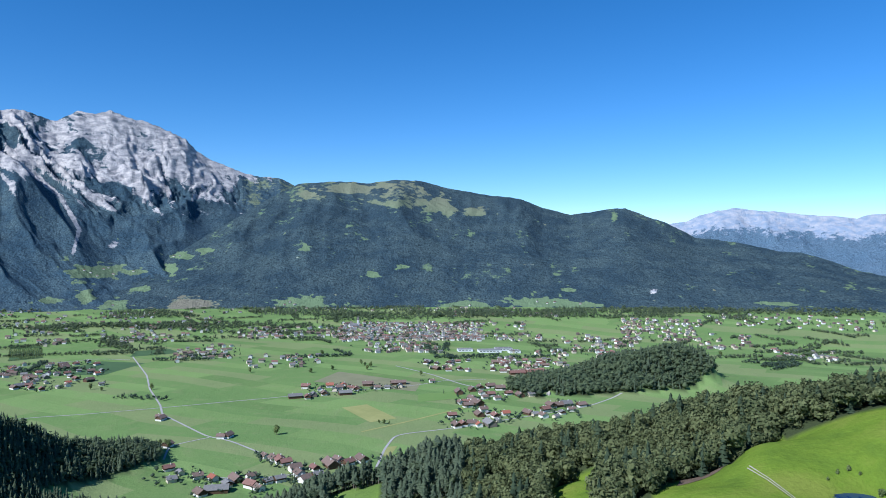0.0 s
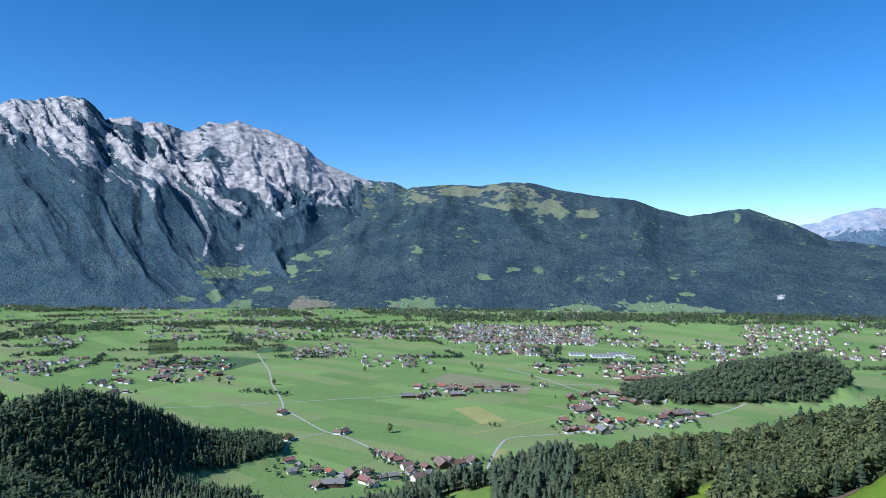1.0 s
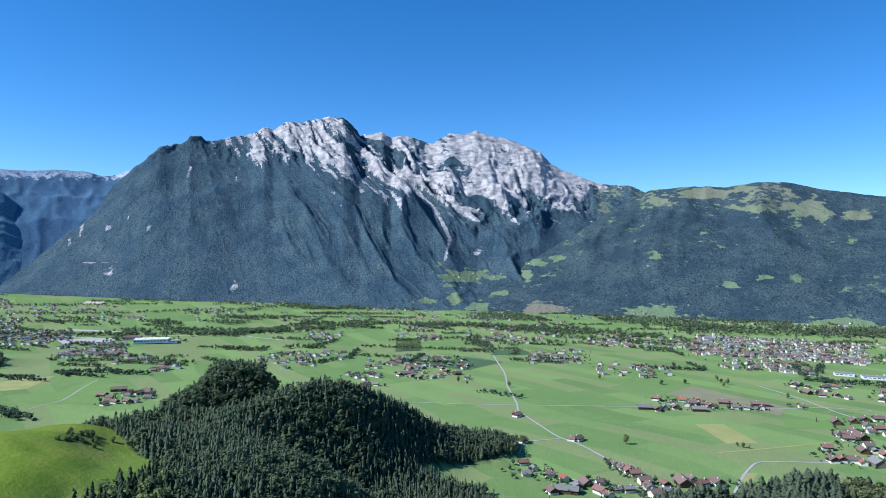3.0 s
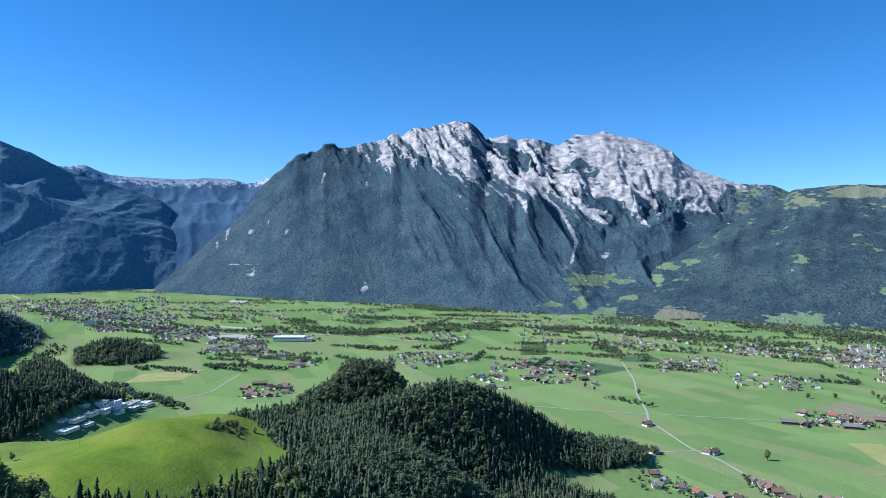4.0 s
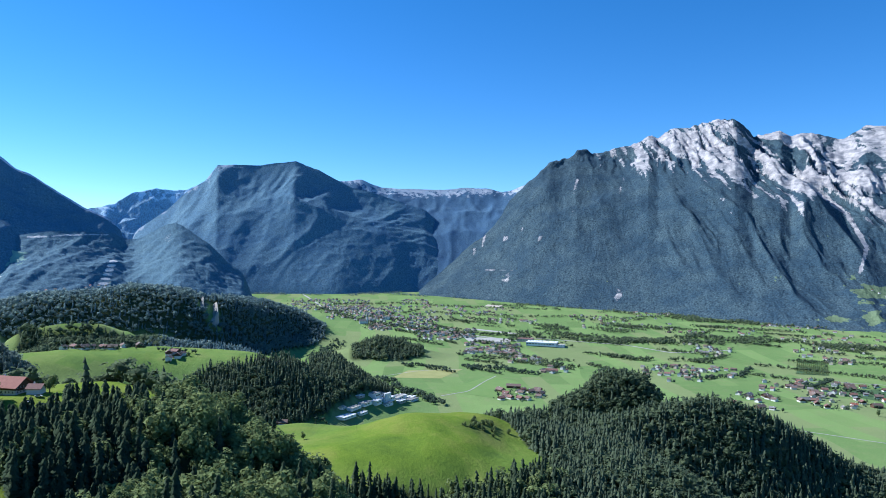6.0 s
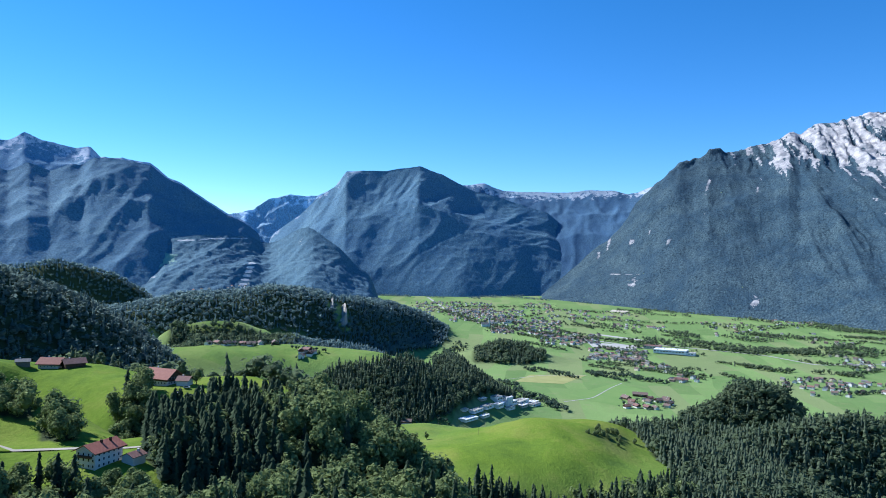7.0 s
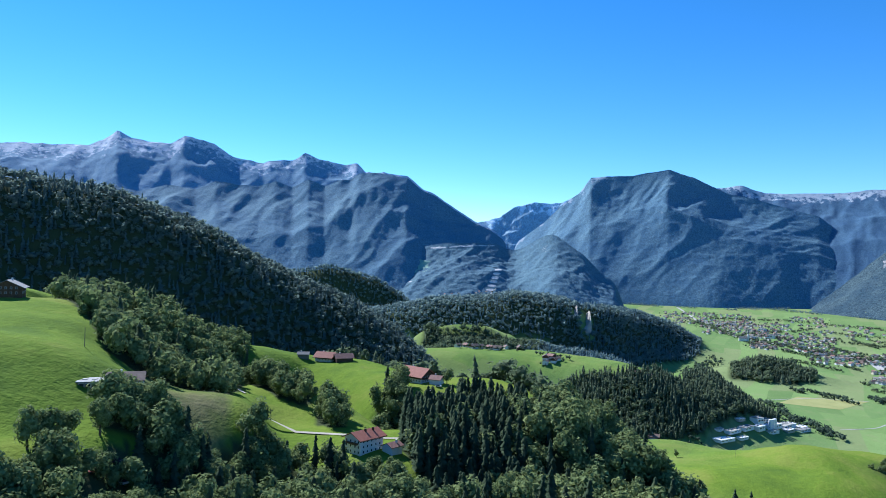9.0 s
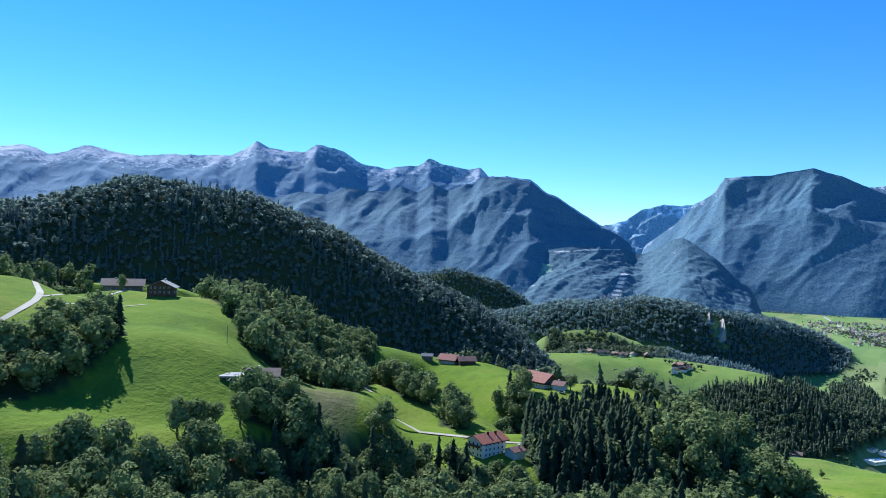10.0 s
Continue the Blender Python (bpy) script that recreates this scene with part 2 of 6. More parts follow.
M_GRASS = grass_material("valley_grass", (0.138, 0.224, 0.074), (0.200, 0.290, 0.098), (0.258, 0.260, 0.132))
# massif and ridge: a bluish haze tint is put into the forest colours
M_MASSIF = mountain_material("limestone_and_woods_haze_tint", (0.064, 0.120, 0.168), (0.146, 0.216, 0.236), (0.54, 0.505, 0.485), (0.25, 0.248, 0.262), (0.130, 0.178, 0.098), 6.5)
M_RIDGE = mountain_material("dark_ridge_haze_tint", (0.054, 0.096, 0.126), (0.134, 0.194, 0.198), (0.66, 0.62, 0.59), (0.36, 0.36, 0.38), (0.13, 0.185, 0.10), 6.0)
# farther ranges: blue aerial haze painted into woods, rock and meadow colours
M_HAZY = mountain_material("haze_blue_slope", (0.142, 0.270, 0.385), (0.204, 0.338, 0.405), (0.36, 0.40, 0.46), (0.22, 0.31, 0.40), (0.19, 0.30, 0.34), 1.8, 0.48)
M_PLATEAU = mountain_material("wooded_plateau_haze_blue", (0.085, 0.170, 0.285), (0.115, 0.208, 0.295), (0.50, 0.52, 0.57), (0.30, 0.37, 0.44), (0.17, 0.26, 0.29), 1.5, 0.6)
M_FAR = mountain_material("far_rock_haze_blue", (0.15, 0.245, 0.35), (0.18, 0.27, 0.365), (0.36, 0.37, 0.41), (0.22, 0.28, 0.37), (0.25, 0.34, 0.40), 6.0)
M_NOTCH = mountain_material("haze_paled_rock", (0.42, 0.66, 0.86), (0.47, 0.70, 0.88), (0.62, 0.78, 0.90), (0.50, 0.68, 0.84), (0.45, 0.66, 0.80), 1.5)
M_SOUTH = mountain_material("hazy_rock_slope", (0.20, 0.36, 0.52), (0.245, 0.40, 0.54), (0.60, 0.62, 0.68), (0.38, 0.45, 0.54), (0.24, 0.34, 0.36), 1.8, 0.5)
M_QUARRY = mountain_material("quarried_slope_haze_blue", (0.130, 0.238, 0.320), (0.175, 0.288, 0.335), (0.66, 0.64, 0.61), (0.44, 0.46, 0.48), (0.21, 0.32, 0.26), 1.7, 0.5)


# ---- large structure ----
def grid_mesh(name, xs, ys, zs, mat, masks=None, smooth=True):
    """One sheet from arrays of rows and columns."""
    rows, cols = xs.shape
    me = bpy.data.meshes.new(name)
    idx = np.arange(rows * cols).reshape(rows, cols)
    quads = np.stack([idx[:-1, :-1], idx[1:, :-1], idx[1:, 1:], idx[:-1, 1:]], -1).reshape(-1, 4)
    me.vertices.add(rows * cols)
    me.vertices.foreach_set("co", np.stack([xs, ys, zs], -1).astype(np.float32).ravel())
    me.loops.add(quads.size)
    me.loops.foreach_set("vertex_index", quads.astype(np.int32).ravel())
    me.polygons.add(len(quads))
    me.polygons.foreach_set("loop_start", np.arange(0, quads.size, 4, dtype=np.int32))
    me.polygons.foreach_set("use_smooth", np.full(len(quads), smooth))
    for key, values in (masks or {}).items():
        a = me.attributes.new(key, "FLOAT", "POINT")
        a.data.foreach_set("value", np.asarray(values, np.float32).ravel())
    me.update()
    me.validate()
    me.materials.append(mat)
    return me


def mountain(name, label, mat, crest, crest_d, foot_d, masks, steep=1.0, ribs=0.12, rib_scale=260, slant=0.0, jag=10, seed=1, back=300, step=0.14, grain=5.0, rows=150, taper=1.5, calm=0.5, weight=None, smooth=True):
    """A range: its skyline as (bearing, elevation in degrees) seen from the lookout; crest_d and foot_d as distances."""
    a0, a1 = min(c[0] for c in crest), max(c[0] for c in crest)
    a = np.arange(a0, a1 + step, step)
    order = sorted(crest)
    el = np.interp(a, [c[0] for c in order], [c[1] for c in order])
    cd = np.interp(a, [c[0] for c in sorted(crest_d)], [c[1] for c in sorted(crest_d)])
    fd = np.interp(a, [c[0] for c in sorted(foot_d)], [c[1] for c in sorted(foot_d)])
    window = np.hanning(2 * int(1.6 / step) + 3)
    pad = len(window) // 2
    cd, fd = (np.convolve(np.pad(v, pad, "edge"), window / window.sum(), "valid") for v in (cd, fd))
    top = EYE + cd * np.tan(np.radians(el))
    u = np.concatenate([np.linspace(0, 1, rows), 1 + np.linspace(0, 1, 22)[1:]])
    U, A = np.meshgrid(u, a, indexing="ij")
    CD, FD, TOP = cd[None, :] + 0 * U, fd[None, :] + 0 * U, top[None, :] + 0 * U
    D = np.where(U <= 1, FD + (CD - FD) * U, CD + (U - 1) * back)
    X, Y = -D * np.sin(np.radians(A)), D * np.cos(np.radians(A))
    FOOT = relief(-FD * np.sin(np.radians(A)), FD * np.cos(np.radians(A))) - 4
    ease = np.clip(np.minimum(A - a0, a1 - A) / taper, 0, 1)
    SPAN = np.maximum(TOP - FOOT, 1.0) * (ease * ease * (3 - 2 * ease))
    s = np.clip(U, 0, 1)
    # arc length along the range, so that spurs run down the slope
    along = np.radians(A) * 4000 + slant * s * 900
    along = along + 110 * fractal(along / 420, s * 2.2, 3, seed + 3)
    rise = s * np.median(SPAN) * 1.4
    spur = ridged(along / rib_scale, s * 0.9 + seed, 3, seed, 0.5)
    gully = ridged(along / (rib_scale * 0.36), rise / (rib_scale * 0.8) + seed, 4, seed + 7, 0.55)
    body = s ** steep
    bare = np.clip((s - calm) * 3, 0, 1)
    carve = ribs * SPAN * ((spur - 0.6) * (0.55 + 0.45 * bare) + 0.5 * bare * (gully - 0.6)) * np.sin(np.pi * s) ** 0.7
    carve = carve * weight(A, s) if weight else carve
    Z = FOOT + SPAN * body + carve
    Z = Z - np.where(U > 1, (U - 1) * SPAN * 0.5, 0)
    spur = 0.45 * spur + 0.55 * gully
    edge = np.exp(-((s - 1) / 0.05) ** 2)
    Z = Z + jag * (ridged(along / 75, rise / 95, 4, seed + 11) - 0.6) * np.clip(s * 3, 0, 1)
    Z = Z + grain * fractal(X / 16, Y / 16, 2, seed + 21) * np.clip(s * 12, 0, 1) * (1 - 0.6 * edge)
    gz = np.gradient(Z, axis=0) / np.maximum(np.gradient(D, axis=0), 1)
    m = masks(A, s, Z, np.abs(gz), X, Y, spur)
    SLOPES[name] = (A, np.degrees(np.arctan2(Z - EYE, D)), X, Y, Z, U)
    even = np.full((len(u) - 1, len(a) - 1), smooth)
    even[rows - 3:] = False
    ob = new(name, grid_mesh(name, X, Y, Z, mat, m, even.ravel()))
    tagged(ob, label, "mountain", kind="structure")
    return ob


SLOPES = {}


def on_slope(name, a, el):
    """The place on a mountain's face at a bearing and elevation from the lookout."""
    A, E, X, Y, Z, U = SLOPES[name]
    k = np.argmin((A - a) ** 2 + (E - el) ** 2 + 9 * (U > 1))
    return float(X.flat[k]), float(Y.flat[k]), float(Z.flat[k])


def patch_at(A, X, Y, Z, a, el, da, de, seed=1):
    """A clearing of uneven outline on a slope, by bearing and elevation from the lookout."""
    E = np.degrees(np.arctan2(Z - EYE, np.hypot(X, Y)))
    u, v = (A - a) / da, (E - el) / de
    return np.clip(1.5 - (u * u + v * v) * (1 + 1.2 * fractal(A / 0.55, E / 0.2, 3, seed)), 0, 1)


def bump_at(A, s, a0, s0, da, ds):
    """A soft spot in bearing and height up the slope."""
    return np.exp(-((A - a0) / da) ** 2 - ((s - s0) / ds) ** 2)


GOLL = [(47.5, 8.46), (44.0, 8.83), (42.9, 9.21), (42.0, 9.71), (41.3, 9.53), (40.2, 10.25), (39.2, 10.16), (38.1, 10.47), (37.0, 10.68), (35.8, 10.71),
        (35.2, 10.18), (34.5, 9.33), (33.6, 9.49), (32.7, 9.70), (32.0, 9.20), (31.2, 9.45), (30.3, 9.30), (29.2, 8.88), (28.6, 8.81), (27.3, 9.64),
        (26.4, 9.52), (25.2, 9.81), (23.7, 9.41), (21.9, 8.91), (20.0, 8.11), (19.2, 7.25), (18.4, 6.72), (16.9, 6.13), (15.5, 5.59), (14.0, 5.41),
        (13.0, 5.37), (12.1, 4.94), (11.3, 4.4), (10.0, 4.2), (8.5, 3.4), (6.5, 2.0)]
FORE = [(60.9, -3.13), (59.7, -2.26), (58.0, -0.93), (55.9, 1.09), (53.9, 2.92), (51.9, 5.66), (50.4, 7.27), (49.7, 7.73), (48.6, 7.89)]
ROSS = [(27.6, -3.44), (24.2, -2.27), (21.5, -1.12), (18.7, 0.69), (16.2, 2.24), (14.1, 3.60), (12.8, 4.29), (11.5, 4.98), (9.3, 5.16), (7.2, 5.19),
        (6.1, 5.08), (3.9, 5.42), (1.8, 5.34), (-0.7, 4.67), (-3.5, 4.22), (-6.2, 3.90), (-8.0, 3.17), (-10.2, 2.62), (-12.0, 2.83), (-13.5, 3.08),
        (-14.4, 3.12), (-15.9, 2.49), (-17.5, 1.91), (-19.6, 0.81), (-22.4, 0.47), (-25.5, -0.23), (-26.9, -0.30), (-28.7, -0.89), (-30.4, -1.58), (-36, -2.6)]
UNTER = [(-12, 0.2), (-16.3, 1.26), (-17.5, 1.78), (-19.0, 2.03), (-20.0, 2.53), (-22.4, 3.05), (-23.5, 2.82), (-25.1, 2.71), (-26.5, 2.56), (-28.0, 2.33),
         (-29.4, 2.30), (-30.3, 2.05), (-31.1, 2.35), (-32.0, 2.40), (-36, 2.2), (-42, 1.2)]
HAGEN = [(83.0, 0.70), (81.7, 1.64), (79.5, 3.28), (78.2, 4.68), (76.8, 5.63), (75.9, 6.88), (74.1, 7.01), (72.7, 7.04), (70.9, 7.35), (70.0, 7.50),
         (69.1, 7.15), (68.2, 6.84), (66.8, 6.14), (65.7, 5.61), (63.9, 5.17), (62.7, 4.82), (59.6, 3.86), (57.5, 2.11), (55.8, 1.25), (55.1, -0.05), (54.2, -1.9)]
PLATEAU = [(70, 5.2), (68.6, 5.80), (65.9, 6.06), (64.8, 6.20), (63.9, 5.84), (63.2, 5.62), (61.4, 5.54), (59.7, 5.50), (57.9, 5.54), (56.3, 5.70),
           (54.6, 5.69), (53.4, 5.37), (52.5, 5.58), (51.8, 5.91), (50.6, 6.18), (49.0, 5.94), (46, 5)]
NOTCH = [(89, 1.5), (86.6, 2.39), (84.6, 3.26), (83.1, 3.63), (81.8, 4.48), (80.4, 4.84), (79.1, 4.79), (78.2, 4.91), (77.3, 5.39), (76.4, 5.64), (74.5, 5.46)]
TENN = [(138, 6.4), (134, 6.9), (129.8, 6.95), (128.5, 7.22), (127.6, 7.04), (126.9, 6.72), (125.7, 7.00), (124.6, 7.58), (123.7, 7.51), (122.7, 7.28), (120.8, 7.16),
        (118.9, 7.45), (116.9, 7.53), (114.4, 7.67), (113.5, 8.16), (112.5, 8.93), (111.6, 8.43), (110.5, 8.32), (108.8, 8.26), (107.9, 8.97),
        (106.6, 8.74), (105.7, 8.52), (104.3, 7.60), (102.0, 7.25), (101.6, 7.49), (99.7, 7.65), (98.8, 8.22), (97.7, 7.85), (95.6, 7.46), (94.7, 7.62),
        (94.0, 6.96), (92.4, 6.99), (90.6, 6.76), (89.4, 5.79), (88.3, 5.35), (86.9, 4.39), (85.1, 3.26), (83.8, 2.75), (82.7, 1.97), (82.1, 1.11), (81.2, -0.27)]
FRONT = [(138, 1.0), (130, 2.2), (124, 3.4), (118, 4.5), (113, 5.0), (111, 4.6), (109, 5.2), (107, 5.0), (105.5, 5.7), (104, 5.5), (102.3, 5.5), (101, 5.9), (99.7, 5.5), (98.5, 6.2), (97.2, 5.75), (96, 6.25), (95.2, 6.3), (94.6, 6.8), (93.4, 6.95), (92.4, 6.85), (90.6, 6.6), (89.4, 5.65), (88.3, 5.2), (86.9, 4.25), (85.1, 3.15),
         (83.8, 2.6), (82.7, 1.8), (82.1, 0.9), (81.2, -0.5)]
QUARRY = [(98, -3.4), (94.8, -2.54), (93.0, -1.57), (91.3, -0.15), (89.5, 1.13), (87.3, 1.46), (85.1, 1.56), (83.1, 1.43), (82.4, 1.1), (81.8, 1.02), (81.2, 1.2), (80.0, 1.93),
          (79.4, 2.25), (78.9, 2.36), (78.4, 2.2), (77.6, 1.65), (76.3, 0.74), (75.1, -0.49), (73.5, -1.69), (72.5, -2.7)]


CLEARED = [(26.0, -1.9, 1.9, 0.55), (23.6, -1.95, 0.9, 0.22), (20.3, -0.75, 0.8, 0.28), (18.6, -0.3, 0.7, 0.22), (21.0, -1.75, 0.6, 0.35), (26.8, -3.66, 0.6, 0.5), (24.8, -4.3, 0.9, 0.35), (11.0, -0.2, 0.35, 0.2), (5.6, -2.2, 0.5, 0.3), (3.3, -1.6, 0.6, 0.18), (11.2, -4.5, 2.0, 0.5), (-1.9, -4.7, 2.2, 0.34), (-8.0, -4.45, 3.0, 0.42),
           (-10.0, -3.39, 0.5, 0.18), (-11.5, -4.55, 1.6, 0.22), (-25.5, -4.1, 1.6, 0.14), (23.2, -3.2, 0.7, 0.16), (29.0, -3.9, 0.8, 0.2)]


def massif():
    """The limestone massif and its wooded flank in one body; ribs and gullies fan out down the slope."""
    sky_line = sorted(FORE + GOLL)
    a = np.arange(6.5, 60.9, 0.105)
    el = np.interp(a, *zip(*sky_line))
    cd = np.interp(a, (6, 30, 44, 61), (4720, 4720, 4560, 3950))
    fd = np.interp(a, (6, 19, 24, 30, 36, 42, 48, 54, 61), (3300, 2960, 2770, 2790, 2950, 3100, 3190, 3450, 3800))
    window = np.hanning(33)
    cd, fd = (np.convolve(np.pad(v, 16, "edge"), window / window.sum(), "valid") for v in (cd, fd))
    u = np.concatenate([np.linspace(0, 1, 215), 1 + np.linspace(0, 1, 8)[1:]])
    U, A = np.meshgrid(u, a, indexing="ij")
    s = np.clip(U, 0, 1)
    D = np.where(U <= 1, fd + (cd - fd) * U, cd + (U - 1) * 220)
    X, Y = -D * np.sin(np.radians(A)), D * np.cos(np.radians(A))
    FOOT = relief(-fd * np.sin(np.radians(A)), fd * np.cos(np.radians(A))) - 4
    ease = np.clip(np.minimum(A - 6.5, 60.9 - A) / 1.5, 0, 1)
    SPAN = np.maximum(EYE + cd * np.tan(np.radians(el)) - FOOT, 1.0) * (ease * ease * (3 - 2 * ease))
    steep = np.interp(A, (6, 16, 22, 25, 28, 34, 61), (1.0, 1.15, 1.4, 1.5, 1.3, 1.0, 0.95))
    rise = -4 + (el + 4) * s
    lean = 0.95 * np.exp(-((A - 33) / 13) ** 2) - 0.5 / (1 + np.exp(-(A - 52) / 2.5))
    q = A - lean * (rise + 4) + 1.5 * fractal(A / 5, rise / 5, 2, 80) + 0.55 * fractal(A / 1.3, rise / 1.6, 3, 82)
    tree_line = np.interp(A, (6, 11, 14, 16, 18.4, 20, 22.2, 26, 28.4, 30, 32.4, 35.6, 38.8, 42, 46, 50, 60), (6, 5, 4.4, 4.0, 3.6, 3.6, 4.1, 3.5, 3.9, 4.8, 5.2, 6.2, 6.8, 7.8, 8.2, 8.6, 8.4))
    bare = np.clip((rise - tree_line + 2.0) / 3, 0, 1)
    wild = np.interp(A, (6, 14, 20, 38, 46, 52, 61), (0.25, 0.5, 1.0, 1.0, 0.7, 0.55, 0.5))
    spur, rib, gully = ridged(q / 4.6, rise * 0.17, 3, 81), ridged(q / 1.5, rise * 0.22, 4, 85), ridged(q / 0.5, rise * 0.8, 3, 89)
    carve = 150 * (spur - 0.5) * (np.interp(A, (36, 44), (0.45, 0.22)) + 0.55 * bare) + 115 * (rib - 0.5) * (0.05 + 0.95 * bare) + 75 * (gully - 0.5) * bare + 26 * (ridged(q / 0.2 + 0.6 * rise, rise * 2.4, 2, 99) - 0.5) * bare
    # the main spur, which breaks off on its far side
    off = A - np.interp(rise, (-2, 1, 3.3, 5.5, 9.1, 10.7), (25.5, 27.9, 30.6, 33.0, 35.7, 36.2))
    carve = carve + 80 * np.where(off > 0, np.exp(-off / 3.5), np.exp(off / 1.3)) * np.clip((rise + 1.5) / 3, 0, 1)
    carve = wild * carve * np.sin(np.pi * s) ** 0.6
    Z = FOOT + SPAN * s ** steep + carve - np.where(U > 1, (U - 1) * SPAN * 0.5, 0)
    Z = Z + 16 * (ridged(q / 0.9, rise / 1.5, 4, 93) - 0.6) * np.clip(s * 3, 0, 1) * np.interp(A, (6, 16, 22, 36, 44, 56), (0.4, 0.6, 1.3, 1.2, 0.6, 0.5)) * (0.5 + 0.5 * bare)
    Z = Z + (1.5 + 3 * bare) * fractal(X / 16, Y / 16, 2, 95) * np.clip(s * 12, 0, 1)
    Z = Z + 34 * fractal(X / 230, Y / 230, 3, 71) * np.sin(np.pi * s) * np.clip((A - 38) / 6, 0, 1)
    # humps along the wooded end of the crest
    Z = Z + np.interp(A, (42, 45, 54, 57), (0, 34, 34, 10)) * fractal(A / 1.1 + 2.2 * s, s * 14, 3, 68) * s ** 14
    E = np.degrees(np.arctan2(Z - EYE, D))
    streak = 0.75 * fractal(q / 0.6, E / 1.5, 4, 97, 0.65) + 0.5 * (gully - 0.5) + 0.9 * (rib - 0.45)
    rock = 0.45 + 0.34 * (E - tree_line) + 1.2 * streak
    rock = np.minimum(rock, np.interp(A, (20, 29, 33, 60), (1.4, 1.4, 0.50, 0.45)) + 0.3 * np.clip((E - 7.5) / 1.5, 0, 1) + 1.9 * streak) - 0.55 * np.clip((A - 42) / 4, 0, 1) - 0.28 * np.clip((19 - A) / 4, 0, 1)
    chute = np.exp(-((A - np.interp(E, (-0.6, 1.2, 3.5, 5.5), (27.6, 27.2, 28.4, 30.6))) / (0.14 + 0.03 * np.clip(E, 0, 5))) ** 2) * (E > -0.6) * (E < 5.8)
    rock = np.maximum(rock, 0.9 * chute)
    for a0, e0, da, de in SCARS:
        rock = np.maximum(rock, 0.7 * bump_at(A + 0.25 * (E - e0), E, a0, e0, 1.3 * da, 1.3 * de) + 0.45 * streak - 0.1)
    open_ = 0.25 + 0.2 * fractal(A / 1.5, E / 1.2, 3, 76) + 0.18 * np.clip((19.5 - A) / 3, 0, 1) * np.clip((E - 1.8) / 1.5, 0, 1)
    for a0, e0, da, de in CLEARED:
        if a0 > 20:
            clear = patch_at(A, X, Y, Z, a0, e0, da, de)
            open_, rock = np.maximum(open_, 0.8 * clear), rock - 0.6 * clear
    SLOPES["mountain_dark"] = (A, E, X, Y, Z, U)
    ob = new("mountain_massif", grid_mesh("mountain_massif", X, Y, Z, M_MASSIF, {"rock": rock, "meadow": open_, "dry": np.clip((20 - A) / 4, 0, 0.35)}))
    return tagged(ob, "grey limestone massif with scree chutes above dark woods", "mountain", kind="structure")


SCARS = [(50.4, 1.7, 0.24, 0.7), (53.1, 1.6, 0.18, 0.3), (54.8, 1.6, 0.14, 0.6), (55.6, 0.6, 0.2, 0.4), (52.9, -1.4, 0.28, 0.4), (53.5, -0.9, 1.4, 0.04), (25.0, 0.1, 0.4, 0.4), (26.1, 3.3, 0.1, 0.9), (44.2, -2.8, 0.35, 0.5),
         (47.5, 6.2, 0.12, 0.8), (44.0, 6.0, 0.12, 0.7), (51.8, 2.4, 0.12, 0.3)]


def ross_masks(A, s, Z, steep, X, Y, spur):
    patches = fractal(A / 1.3, s * 9, 3, 77)
    high = np.clip((s - 0.74) * 6, 0, 1) * np.clip((A + 7) / 3, 0, 1) * np.clip((12.5 - A) / 1.5, 0, 1)
    low = bump_at(A, s, 24, 0.2, 4.0, 0.22)
    foot = np.clip(1 - s * 9, 0, 1) * np.clip((A + 12) / 3, 0, 1)
    m = 0.24 + 0.38 * patches + 0.08 * high + 0.05 * foot + 0.6 * bump_at(A, s, -13.6, 0.88, 0.3, 0.07)
    for a, el, da, de in CLEARED:
        m = np.maximum(m, 0.8 * patch_at(A, X, Y, Z, a, el, da, de))
    crest = np.max([patch_at(A, X, Y, Z, a, el, da, de, 5) for a, el, da, de in ((7.2, 4.6, 3.0, 0.5), (3.6, 4.5, 2.8, 0.85), (2.9, 3.6, 2.6, 0.45), (0.4, 3.5, 1.2, 0.7), (-0.6, 2.95, 1.0, 0.42), (-2.4, 2.85, 1.7, 0.45), (10.6, 4.0, 1.0, 0.35))], axis=0)
    m = np.maximum(m, crest * (0.66 + 0.4 * patches))
    tan = patch_at(A, X, Y, Z, 19.7, -4.42, 2.0, 0.5, 3)
    m = np.maximum(m, 0.75 * tan)
    return {"rock": 0.1 + 0.75 * bump_at(A, s, -16.6, 0.14, 0.3, 0.03) + 0.25 * high * (spur - 0.4), "meadow": m, "dry": np.clip(0.25 * high + 0.42 * crest + tan, 0, 1)}


def tenn_masks(A, s, Z, steep, X, Y, spur):
    return {"rock": 0.05 + np.clip((s - 0.80) * 3.6, 0, 1) + 0.55 * (spur - 0.5) * np.clip(s * 2 - 0.4, 0, 1), "meadow": 0.2 + 0.2 * fractal(A / 2, s * 5, 3, 15)}


def unter_masks(A, s, Z, steep, X, Y, spur):
    return {"rock": 0.5 + (s - 0.72) * 2.6 + 0.9 * (spur - 0.5), "meadow": 0 * s}


def wood_masks(A, s, Z, steep, X, Y, spur):
    return {"rock": 0.9 * (spur - 0.5) * np.clip(s * 2 - 0.5, 0, 1) + 1.5 * np.clip(s - 0.76, 0, 1) * np.clip((A - 66) / 5, 0.2, 1) + 0.3 * fractal(A / 0.4 + s * 4, s * 3, 3, 19) * np.clip(s * 3 - 1.2, 0, 1) + 0.08, "meadow": 0.25 + 0.22 * fractal(A / 2, s * 5, 3, 15)}


